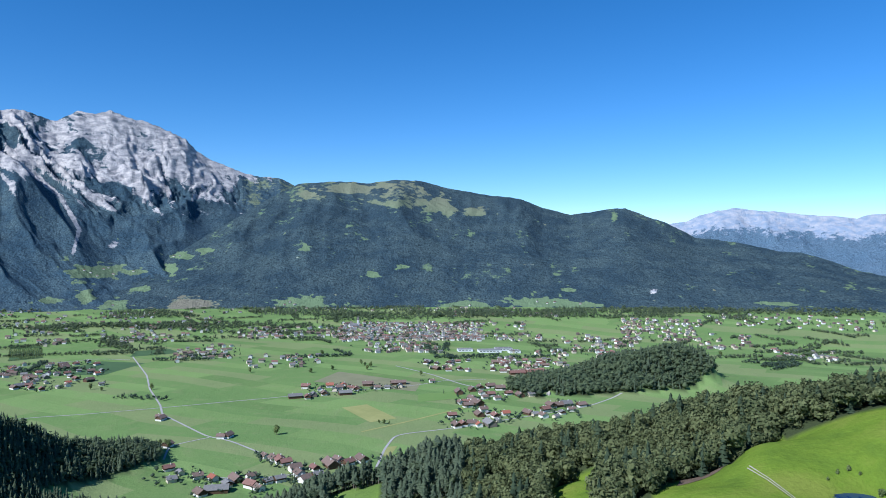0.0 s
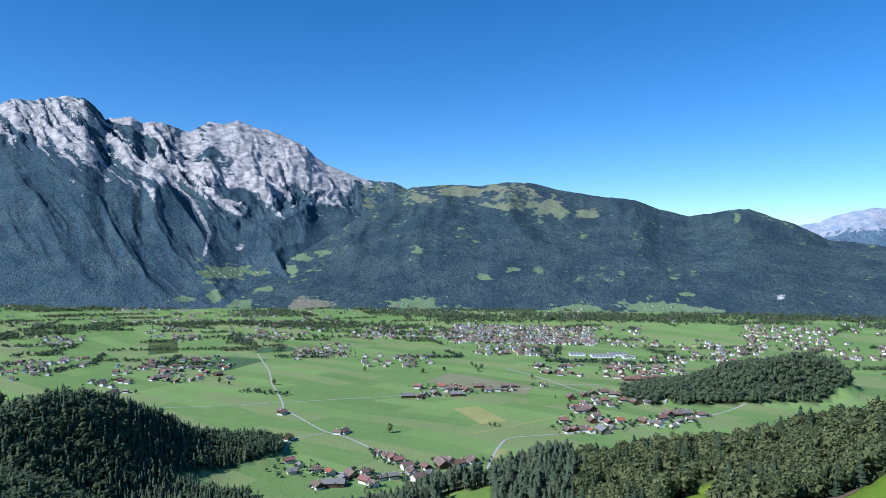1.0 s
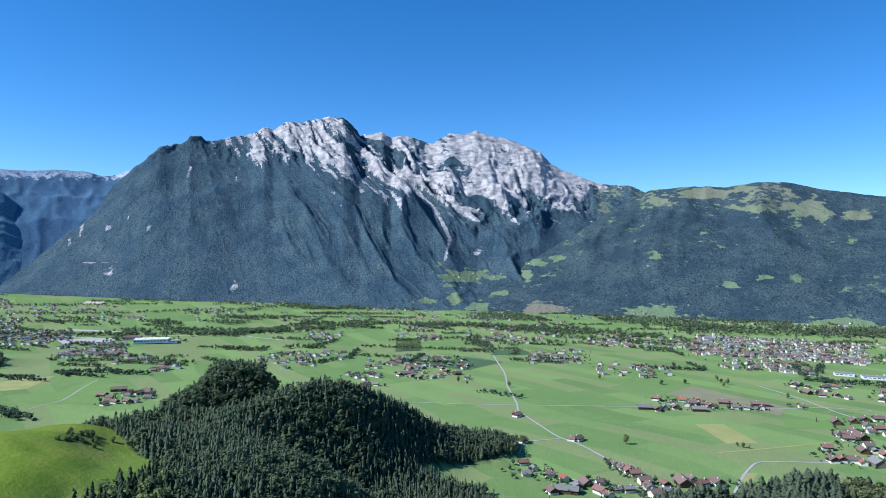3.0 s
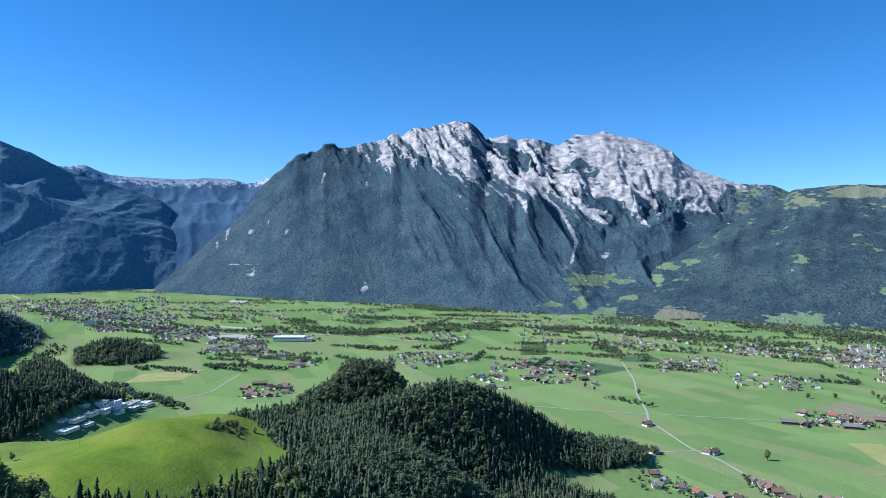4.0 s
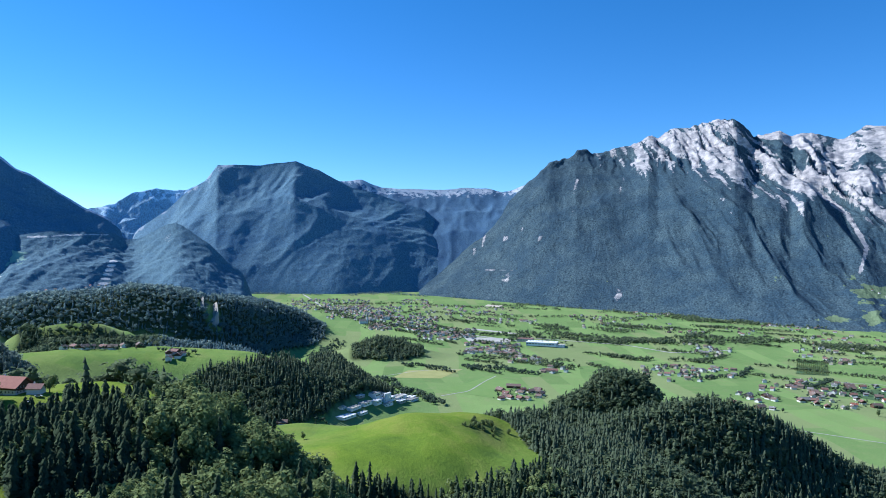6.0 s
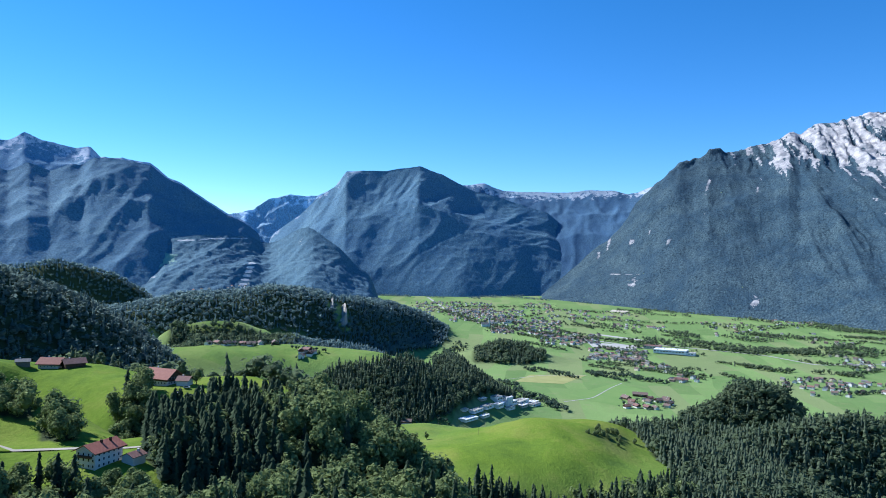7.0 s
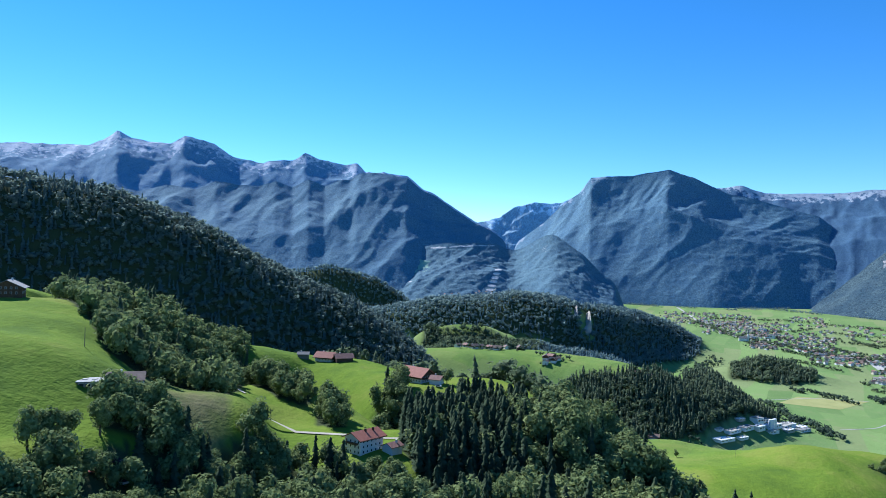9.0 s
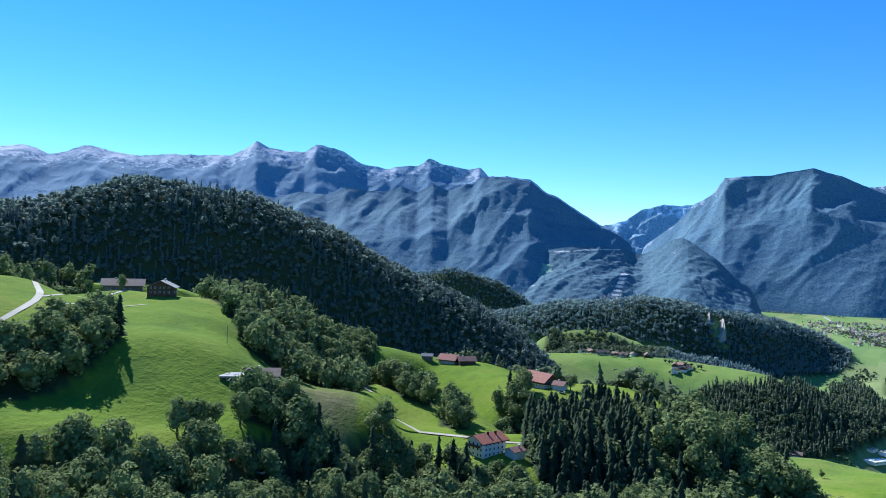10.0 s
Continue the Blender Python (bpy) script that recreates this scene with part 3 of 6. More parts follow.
def front_masks(A, s, Z, steep, X, Y, spur):
    return {"rock": 0.05 + 0.55 * (spur - 0.5) * np.clip(s * 2 - 0.5, 0, 1) + 0.35 * fractal(A / 0.5 + s * 4, s * 3, 3, 23) * np.clip(s * 3 - 1.4, 0, 1), "meadow": 0.26 + 0.24 * fractal(A / 1.5, s * 6, 3, 25)}


def plateau_masks(A, s, Z, steep, X, Y, spur):
    return {"rock": np.clip((s - 0.86) * 7, 0, 1) * (0.6 + 0.4 * fractal(A / 2, s, 2, 5)), "meadow": 0 * s}


def quarry_masks(A, s, Z, steep, X, Y, spur):
    E = np.degrees(np.arctan2(Z - EYE, np.hypot(X, Y)))
    steps = np.exp(-((A - 83.78 + 0.37 * (E + 2.45)) / 0.34) ** 4) * np.clip((E + 2.75) / 0.2, 0, 1) * np.clip((-0.4 - E) / 0.2, 0, 1) * (0.72 + 0.5 * np.sin(E * 19))
    rim = np.exp(-((E - np.interp(A, (83.3, 85, 88.8), (1.33, 1.3, 1.0)) - 0.05 * fractal(A / 0.5, 0 * A, 2, 6)) / 0.09) ** 2) * np.clip((A - 83) / 0.4, 0, 1) * np.clip((89 - A) / 0.5, 0, 1)
    terraces = 0.6 * np.exp(-((A - 90.2) / 0.5) ** 2) * np.exp(-((E + 1.7) / 0.45) ** 2) * (0.5 + 0.5 * np.sin(E * 24))
    return {"rock": -0.12 + 0.95 * steps + 0.8 * rim + terraces + 0.5 * bump_at(A, s, 79.3, 0.85, 0.5, 0.1), "meadow": 0.25 + 0.5 * bump_at(A, s, 90, 0.75, 1.5, 0.12)}


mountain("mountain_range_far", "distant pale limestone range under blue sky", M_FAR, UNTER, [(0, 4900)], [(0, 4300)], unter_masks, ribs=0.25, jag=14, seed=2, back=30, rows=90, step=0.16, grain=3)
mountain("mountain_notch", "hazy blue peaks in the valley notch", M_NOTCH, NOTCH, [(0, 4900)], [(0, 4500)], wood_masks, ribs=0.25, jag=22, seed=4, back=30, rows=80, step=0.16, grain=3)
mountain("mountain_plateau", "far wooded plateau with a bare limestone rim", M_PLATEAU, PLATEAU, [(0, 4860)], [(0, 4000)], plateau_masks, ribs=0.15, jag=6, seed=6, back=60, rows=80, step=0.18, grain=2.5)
massif()
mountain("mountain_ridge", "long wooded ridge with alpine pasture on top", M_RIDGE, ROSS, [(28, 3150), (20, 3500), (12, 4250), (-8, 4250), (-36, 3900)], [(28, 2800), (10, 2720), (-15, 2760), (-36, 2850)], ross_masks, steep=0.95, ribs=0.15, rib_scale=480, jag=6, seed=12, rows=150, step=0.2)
mountain("mountain_shadow", "steep wooded mountain with a blue haze tint above the town", M_HAZY, HAGEN, [(54, 4600), (83, 4500)], [(54, 4080), (60, 4000), (63, 3880), (66.5, 3760), (72, 3760), (83, 3700)], wood_masks, steep=0.9, ribs=0.13, rib_scale=420, slant=0.5, jag=6, seed=14, rows=150, step=0.14, grain=2)
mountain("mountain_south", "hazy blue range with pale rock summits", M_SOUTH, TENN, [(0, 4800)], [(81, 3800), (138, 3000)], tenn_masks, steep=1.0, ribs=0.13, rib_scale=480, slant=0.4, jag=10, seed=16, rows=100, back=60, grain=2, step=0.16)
mountain("mountain_front", "steep wooded mountain with a blue haze tint before paler summits", M_HAZY, FRONT, [(81, 4150), (92, 3950), (138, 3850)], [(81, 3500), (90, 3000), (138, 2500)], front_masks, steep=0.95, ribs=0.12, rib_scale=430, slant=0.6, jag=7, seed=24, rows=110, back=100, grain=2, step=0.16)
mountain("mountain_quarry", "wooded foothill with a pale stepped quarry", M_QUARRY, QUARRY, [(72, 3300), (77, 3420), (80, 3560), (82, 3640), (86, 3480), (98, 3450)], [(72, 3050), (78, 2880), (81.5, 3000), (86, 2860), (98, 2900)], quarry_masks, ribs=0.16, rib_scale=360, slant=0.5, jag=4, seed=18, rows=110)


# ---- woods: where they stand ----
# each stand: spacing, share of conifers, typical height, then (bearing, nearest, farthest)
STANDS = {
    "hillside": (6.8, 0.14, 19, [(-37, 445, 550), (-32, 440, 545), (-28, 440, 560), (-25.5, 445, 575), (-22.8, 400, 585), (-18, 382, 595), (-15, 330, 600), (-8, 380, 615), (-1.6, 400, 625)]),
    "hillside_spruces": (5.2, 0.84, 19, [(-1.6, 400, 625), (0, 405, 625), (6, 430, 635), (10, 480, 640), (14, 520, 650), (17, 580, 655)]),
    "wooded_hill": (5.2, 0.52, 16, [(21.8, 975, 1040), (24, 935, 1045), (27, 902, 1040), (30, 868, 1020), (32, 834, 1010), (34, 806, 990), (34.6, 560, 985), (36, 540, 985), (38, 520, 980), (40, 480, 960), (45, 450, 940), (49, 445, 960)]),
    "lower_wood": (5.4, 0.7, 15, [(23, 775, 800), (25.6, 740, 834), (28, 700, 846), (30, 680, 862), (32.8, 620, 836), (34.8, 560, 806)]),
    "copse": (5.4, 0.2, 16, [(40.8, 1085, 1130), (42.2, 1065, 1170), (45, 1055, 1175), (47.2, 1060, 1150), (49.2, 1050, 1110)]),
    "dome_back": (6.2, 0.72, 16, [(48.8, 650, 960), (51, 700, 980), (53.5, 780, 980), (55.5, 840, 970), (57.5, 880, 950)]),
    "dome_front": (5.6, 0.66, 17, [(48, 430, 660), (50, 430, 630), (52, 440, 598), (56, 440, 572), (60, 440, 566), (65, 430, 566), (70, 400, 540)]),
    "knoll": (6.2, 0.25, 18, [(63.5, 300, 400), (67, 250, 410), (71, 225, 420), (75, 205, 430), (78, 195, 440), (80, 190, 415), (81.5, 188, 395)]),
    "spruce_stand": (4.3, 0.95, 19, [(80.5, 300, 410), (83, 290, 425), (86, 290, 450), (88.5, 300, 455), (90.5, 330, 430)]),
    "near_slope": (5.3, 0.22, 14, [(80, 188, 300), (84, 186, 290), (88, 186, 290), (91, 185, 308), (94, 184, 296), (97, 182, 312), (100, 180, 314), (103, 178, 292), (105, 178, 282), (107.5, 176, 276), (110.5, 174, 262)]),
    "near_slope_low": (5.6, 0.03, 15, [(110, 172, 222), (114, 170, 209), (117.5, 166, 213), (123, 160, 216), (132, 150, 211)]),
    "lower_garden": (6.4, 0.05, 13, [(110.8, 225, 246), (112.5, 216, 240), (114.5, 213, 228), (116.5, 211, 224), (118.4, 208, 214)]),
    "garden_trees": (6.0, 0.05, 14, [(109.6, 246, 262), (110.6, 250, 276), (112.2, 252, 270), (113.2, 250, 258)]),
    "gully": (6.8, 0.2, 15, [(102.8, 450, 700), (104, 360, 700), (106, 338, 700), (109, 336, 690), (111, 332, 660), (113, 345, 620), (114.6, 420, 600), (116, 470, 580)]),
    "meadow_clump": (6.5, 0.05, 16, [(121.6, 296, 322), (123, 278, 330), (125.5, 262, 318), (128, 255, 295), (132, 245, 290)]),
    "upper_clump": (8.0, 0.2, 14, [(124, 500, 640), (128, 470, 640), (134, 430, 640)]),
    "belt": (6.6, 0.15, 17, [(77.5, 460, 520), (80, 490, 590), (82, 515, 610), (84, 545, 660), (88, 560, 740), (92, 640, 800), (98, 690, 820), (103, 700, 820)]),
    "field_row": (6.6, 0.05, 17, [(97.6, 395, 418), (99.5, 405, 445), (101, 420, 470), (102.8, 450, 520)]),
    "field_clump": (6.0, 0.05, 16, [(95.0, 362, 382), (96.2, 358, 392), (97.3, 370, 392)]),
    "farm_clump": (6.4, 0.1, 16, [(89.7, 445, 490), (91, 440, 500), (92.7, 452, 482)]),
    "shade_hill": (7.6, 0.22, 15, [(88, 1020, 1230), (92, 900, 1200), (96, 830, 1185), (101, 800, 1165), (107, 790, 1130), (113, 780, 1100), (121, 740, 1070), (130, 720, 1020)]),
    "terrace_wood": (5.8, 0.72, 17, [(79, 1105, 1190), (76, 1095, 1225), (73, 1090, 1235), (70, 1110, 1270), (67.5, 1150, 1400), (65.5, 1215, 1440), (63.5, 1290, 1440), (62, 1345, 1440)]),
    "cliff_hill": (9.0, 0.35, 15, [(67.4, 2300, 2560), (68.5, 2200, 2580), (70, 2080, 2560), (72, 1900, 2470), (73.4, 1830, 2360), (74.8, 1770, 2220), (76, 1750, 2100), (82, 1780, 2060), (88, 1790, 2080), (94, 1800, 2080)]),
    "hump_trees": (7.0, 0.3, 16, [(79.5, 1540, 1690), (81.3, 1540, 1672), (84, 1545, 1666), (87, 1545, 1666), (89, 1540, 1690)]),
    "upper_row": (7.5, 0.2, 14, [(115.5, 575, 640), (118, 600, 645), (124, 605, 650)]),
    "back_hill": (10.0, 0.3, 15, [(89.3, 2200, 2400), (94, 2150, 2420), (104, 2150, 2430)]),
    "far_belt": (7.6, 0.5, 15, [(70.5, 1620, 1720), (73, 1450, 1740), (76, 1450, 1760), (80, 1480, 1640), (82.2, 1500, 1560)]),
    "river_wood": (12.0, 0.6, 16, [(-36, 2560, 2800), (-28, 2560, 2780), (-20, 2600, 2780), (-10, 2590, 2760), (0, 2560, 2730), (10, 2530, 2720), (18, 2560, 2740), (27, 2600, 2760)]),
    "river_wood_south": (12.0, 0.25, 15, [(27, 2430, 2520), (33, 2420, 2480), (40, 2480, 2540), (47, 2500, 2600), (53, 2560, 2640)]),
    "foot_wood": (12.0, 0.35, 15, [(30, 2740, 2800), (36, 2860, 2960), (42, 2980, 3100), (48, 3060, 3190), (55, 3250, 3420)]),
    "end_wood": (14.0, 0.35, 15, [(56, 3480, 3640), (60, 3650, 3900), (63, 3780, 3960), (66.5, 3540, 3640), (70, 3640, 3760), (73, 3720, 3820)]),
    "river_copse": (8.0, 0.55, 17, [(59.6, 1950, 2050), (61, 1905, 2110), (63, 1890, 2120), (65.3, 1910, 2070)]),
    "island_wood": (7.2, 0.3, 18, [(-5.3, 1370, 1430), (-8, 1322, 1500), (-12, 1352, 1580), (-16, 1405, 1650), (-19, 1445, 1650), (-21, 1520, 1640)]),
}
CLEARINGS = [(75.55, 76.45, 1838, 1945), (76.65, 77.2, 1860, 1905), (-12.5, -10.5, 352, 492), (-10.5, -8.8, 352, 450), (-0.6, 5.0, 395, 500), (4.8, 9.2, 420, 582), (-8.9, -8.05, 1320, 1358), (104.6, 109.4, 304, 330), (91.0, 95.6, 312, 352)]


def in_stand(bands, a, d):
    b = sorted(bands)
    k = [r[0] for r in b]
    lo, hi = np.interp(a, k, [r[1] for r in b]), np.interp(a, k, [r[2] for r in b])
    inside = (a >= k[0]) & (a <= k[-1]) & (d >= lo) & (d <= hi)
    for a0, a1, d0, d1 in CLEARINGS:
        inside &= ~((a > a0) & (a < a1) & (d > d0) & (d < d1))
    return inside


def bearing(x, y):
    return np.degrees(np.arctan2(-x, y)), np.hypot(x, y)


def stand_places(spacing, bands, rng):
    """A jittered grid of tree places inside a stand, with a ragged edge."""
    corners = [spot(b[0], b[k]) for b in bands for k in (1, 2)]
    x0, x1 = min(c[0] for c in corners), max(c[0] for c in corners)
    y0, y1 = min(c[1] for c in corners), max(c[1] for c in corners)
    X, Y = np.meshgrid(np.arange(x0, x1, spacing), np.arange(y0, y1, spacing))
    X, Y = X.ravel() + rng.uniform(-0.42, 0.42, X.size) * spacing, Y.ravel() + rng.uniform(-0.42, 0.42, Y.size) * spacing
    a, d = bearing(X, Y)
    d = d + 9 * fractal(X / 22, Y / 22, 2, 41)
    keep = in_stand(bands, a, d)
    if spacing > 11:
        keep &= fractal(X / 150, Y / 80, 3, 63) > 0.02
    return X[keep], Y[keep]


# ---- ground ----
az = np.radians(np.concatenate([np.arange(-44, 136, 0.4), np.arange(136, 316.1, 4.0)]))
rad = np.concatenate([[0.002], np.concatenate([[25], np.geomspace(110, 4940, 230)])])
AZ, RAD = np.meshgrid(-az, rad)
gx, gy = RAD * np.sin(AZ), RAD * np.cos(AZ)
gz = relief(gx, gy)
ga, gd = bearing(gx, gy)
wooded = np.zeros(gx.shape)
for apart, _c, _h, bands in STANDS.values():
    if apart < 11:
        wooded = np.maximum(wooded, in_stand(bands, ga, gd))
lush = np.clip((gz - 50) / 60, 0, 1) * (0.6 * np.clip((1750 - gd) / 100, 0, 1) + 0.4 * np.clip((1050 - gd) / 250, 0, 1))
# the steep dry bank below the house, and the scrubby hollow on the dome
bank = np.clip((ga - 103.6) / 0.8, 0, 1) * np.clip((111.2 - ga) / 0.8, 0, 1) * np.clip((gd - 262) / 12, 0, 1) * np.clip((338 - gd) / 8, 0, 1)
hollow = np.exp(-((gx + 578) / 20) ** 2 - ((gy - 408) / 22) ** 2)
parched = np.clip(bank * (0.85 + 0.5 * fractal(gx / 14, gy / 14, 3, 61)) + hollow * (0.8 + 0.9 * fractal(gx / 9, gy / 9, 3, 62)), 0, 1)
ground = tagged(new("ground", grid_mesh("ground", gx, gy, gz, M_GRASS, {"wood": wooded, "lush": lush, "parched": parched})),
                "green valley floor and rolling hills of mown meadow", "ground", kind="structure")


# ---- trees ----
def foliage_material(name, dark, light, warm, spread=0.75, thinness=0.42):
    m, n, l, b = material(name, 0.9)
    b.inputs["Specular IOR Level"].default_value = 0.05
    geo = n.new("ShaderNodeNewGeometry")
    tone = attr(n, "tone")
    base = mix(n, l, tone, dark, light)
    base = mix(n, l, calc(n, l, "MULTIPLY", geo.outputs["Random Per Island"], 0.5), base, warm)
    fine = noise_node(n, l, geo.outputs["Position"], 1.3, 3, 0.7)
    fine = calc(n, l, "ADD", calc(n, l, "MULTIPLY", fine, 0.5), calc(n, l, "MULTIPLY", geo.outputs["Random Per Island"], 0.5))
    mul = n.new("ShaderNodeMix")
    mul.data_type, mul.blend_type = "RGBA", "MULTIPLY"
    mul.inputs["Factor"].default_value = 1.0
    l.new(base, mul.inputs[6])
    l.new(mix(n, l, fine, (1.1 - spread,) * 3, (1.1 + spread,) * 3), mul.inputs[7])
    l.new(mul.outputs[2], b.inputs["Base Color"])
    # leaves let some light through
    thin, both = n.new("ShaderNodeBsdfTranslucent"), n.new("ShaderNodeMixShader")
    l.new(mul.outputs[2], thin.inputs["Color"])
    both.inputs[0].default_value = thinness
    l.new(b.outputs[0], both.inputs[1])
    l.new(thin.outputs[0], both.inputs[2])
    l.new(both.outputs[0], n["Material Output"].inputs["Surface"])
    return m


M_SPRUCE = foliage_material("spruce_needles", (0.050, 0.080, 0.052), (0.076, 0.108, 0.064), (0.090, 0.120, 0.066), 0.35, 0.5)
# haze put into the colour as a paler tone, mainly for woods past 640 m
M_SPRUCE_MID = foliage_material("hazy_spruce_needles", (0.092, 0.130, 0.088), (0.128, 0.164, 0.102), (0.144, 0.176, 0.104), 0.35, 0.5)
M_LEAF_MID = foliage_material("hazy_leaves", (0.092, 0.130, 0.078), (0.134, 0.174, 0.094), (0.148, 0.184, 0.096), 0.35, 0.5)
M_HEDGE = foliage_material("hedgerow_leaves", (0.044, 0.076, 0.058), (0.080, 0.116, 0.076), (0.095, 0.128, 0.080), 0.35)
M_LEAF = foliage_material("broadleaf_foliage", (0.104, 0.146, 0.056), (0.184, 0.228, 0.088), (0.200, 0.238, 0.100), 0.6, 0.34)
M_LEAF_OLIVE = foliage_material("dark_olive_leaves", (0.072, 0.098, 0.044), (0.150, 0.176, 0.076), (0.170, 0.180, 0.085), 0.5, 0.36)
# haze over the far hills, painted into needles and leaves as blue-green
M_SPRUCE_BLUE_HAZE = foliage_material("haze_blue_needles", (0.142, 0.217, 0.252), (0.184, 0.263, 0.276), (0.190, 0.264, 0.258), 0.22, 0.6)
M_LEAF_BLUE_HAZE = foliage_material("haze_blue_foliage", (0.146, 0.216, 0.228), (0.198, 0.268, 0.250), (0.204, 0.268, 0.230), 0.28, 0.6)
M_SPRUCE_HAZE = foliage_material("dim_haze_needles", (0.122, 0.180, 0.186), (0.158, 0.218, 0.204), (0.166, 0.220, 0.190), 0.2, 0.6)
M_LEAF_HAZE = foliage_material("dim_haze_foliage", (0.128, 0.182, 0.172), (0.172, 0.222, 0.188), (0.180, 0.224, 0.172), 0.24, 0.6)
M_BARK, _n, _l, _b = material("bark", 0.95)
_l.new(ramp(_n, _l, noise_node(_n, _l, position(_n), 3.0, 6, 0.7), [(0.3, (0.05, 0.04, 0.03)), (0.7, (0.16, 0.13, 0.10))]), _b.inputs["Base Color"])


def spruce_shape(rng, tiers, sides, slim=1.0):
    """Drooping whorls of branches, one unit high; returns points and triangles."""
    P, T = [], []
    for k in range(tiers):
        f = k / tiers
        top, low = 1.0 - f * 0.92 + 0.06, 1.0 - (f + 1.25 / tiers) * 0.92
        reach = slim * (0.03 + 0.155 * (f + 1 / tiers) ** 0.85)
        base = len(P)
        cx, cy = rng.uniform(-0.02, 0.02, 2)
        P.append((cx, cy, min(top, 1.0)))
        turn = rng.uniform(0, 6.28)
        for j in range(sides):
            r = reach * (1.0 if j % 2 else 0.5) * rng.uniform(0.6, 1.35)
            w = turn + 2 * math.pi * j / sides
            P.append((cx + r * math.cos(w), cy + r * math.sin(w), max(low, 0.06) + rng.uniform(-0.02, 0.03)))
        for j in range(sides):
            T.append((base, base + 1 + j, base + 1 + (j + 1) % sides))
    return np.array(P), np.array(T)


def ball_shape(rng, centre, size, wobble=0.25):
    g = (1 + 5 ** 0.5) / 2
    v = np.array([(-1, g, 0), (1, g, 0), (-1, -g, 0), (1, -g, 0), (0, -1, g), (0, 1, g), (0, -1, -g), (0, 1, -g), (g, 0, -1), (g, 0, 1), (-g, 0, -1), (-g, 0, 1)]) / 1.902
    t = np.array([(0, 11, 5), (0, 5, 1), (0, 1, 7), (0, 7, 10), (0, 10, 11), (1, 5, 9), (5, 11, 4), (11, 10, 2), (10, 7, 6), (7, 1, 8),
                  (3, 9, 4), (3, 4, 2), (3, 2, 6), (3, 6, 8), (3, 8, 9), (4, 9, 5), (2, 4, 11), (6, 2, 10), (8, 6, 7), (9, 8, 1)])
    v = v * (1 + rng.uniform(-wobble, wobble, (12, 1)))
    return v * np.asarray(size) + np.asarray(centre), t


def core_shape(rng, centre, size):
    """A rough eight-sided core for small far crowns."""
    v = np.array([(1, 0, 0), (0, 1, 0), (-1, 0, 0), (0, -1, 0), (0, 0, 1), (0, 0, -1)]) * (1 + rng.uniform(-0.3, 0.3, (6, 1)))
    t = np.array([(0, 1, 4), (1, 2, 4), (2, 3, 4), (3, 0, 4), (1, 0, 5), (2, 1, 5), (3, 2, 5), (0, 3, 5)])
    return v * np.asarray(size) + np.asarray(centre), t


def crown_shape(rng, lumps, leaves, leaf, core=None):
    """A broad crown one unit high: uneven lumps covered with leafy sprays."""
    P, T, count = [], [], 0
    cores = []
    for k in range(lumps):
        w = rng.uniform(0, 6.28)
        r = rng.uniform(0.05, 0.2) if k else 0.0
        c = np.array([r * math.cos(w), r * math.sin(w), rng.uniform(0.22, 0.78) if k else 0.50])
        s = np.array([1, 1, 1.15]) * (rng.uniform(0.12, 0.2) if k else 0.25 if lumps > 1 else 0.31)
        cores.append((c, s))
        v, t = core(rng, c, s * 0.85) if core else ball_shape(rng, c, s * 0.62, 0.35)
        P.append(v)
        T.append(t + count)
        count += len(v)
    for k in range(leaves):
        c, s = cores[rng.integers(0, lumps)]
        d = rng.normal(size=3)
        d /= np.linalg.norm(d)
        d[2] = abs(d[2]) if rng.random() < 0.45 else d[2]
        p = c + d * s * rng.uniform(0.7, 1.22)
        e = rng.normal(size=3)
        e -= d * e.dot(d) * 0.6
        e /= np.linalg.norm(e)
        g = np.cross(d, e) + d * rng.uniform(-0.5, 0.5)
        q = leaf * rng.uniform(0.6, 1.3)
        P.append(np.array([p - e * q * 0.6, p + e * q * 0.6, p + g * q]))
        T.append(np.array([[count, count + 1, count + 2]]))
        count += 3
    return np.concatenate(P), np.concatenate(T)


shape_rng = np.random.default_rng(3)
SPRUCE_TINY = [spruce_shape(shape_rng, 3, 6, 1.1) for _ in range(4)]
SPRUCE_FAR = [spruce_shape(shape_rng, 5, 7, 1.12) for _ in range(8)]
SPRUCE_MID = [spruce_shape(shape_rng, 9, 8, 1.08) for _ in range(7)]
LEAF_TINY = [crown_shape(shape_rng, 1, 10, 0.19, core_shape) for _ in range(5)]
LEAF_FAR = [crown_shape(shape_rng, 2, 26, 0.13) for _ in range(9)]
SPRUCE_FINE = [spruce_shape(shape_rng, 15, 12, 0.9) for _ in range(6)]
LEAF_FINE = [crown_shape(shape_rng, 6, 430, 0.072) for _ in range(6)]
LEAF_MID = [crown_shape(shape_rng, 4, 140, 0.11) for _ in range(6)]
LEAF_DENSE = [crown_shape(shape_rng, 6, 270, 0.088) for _ in range(8)]


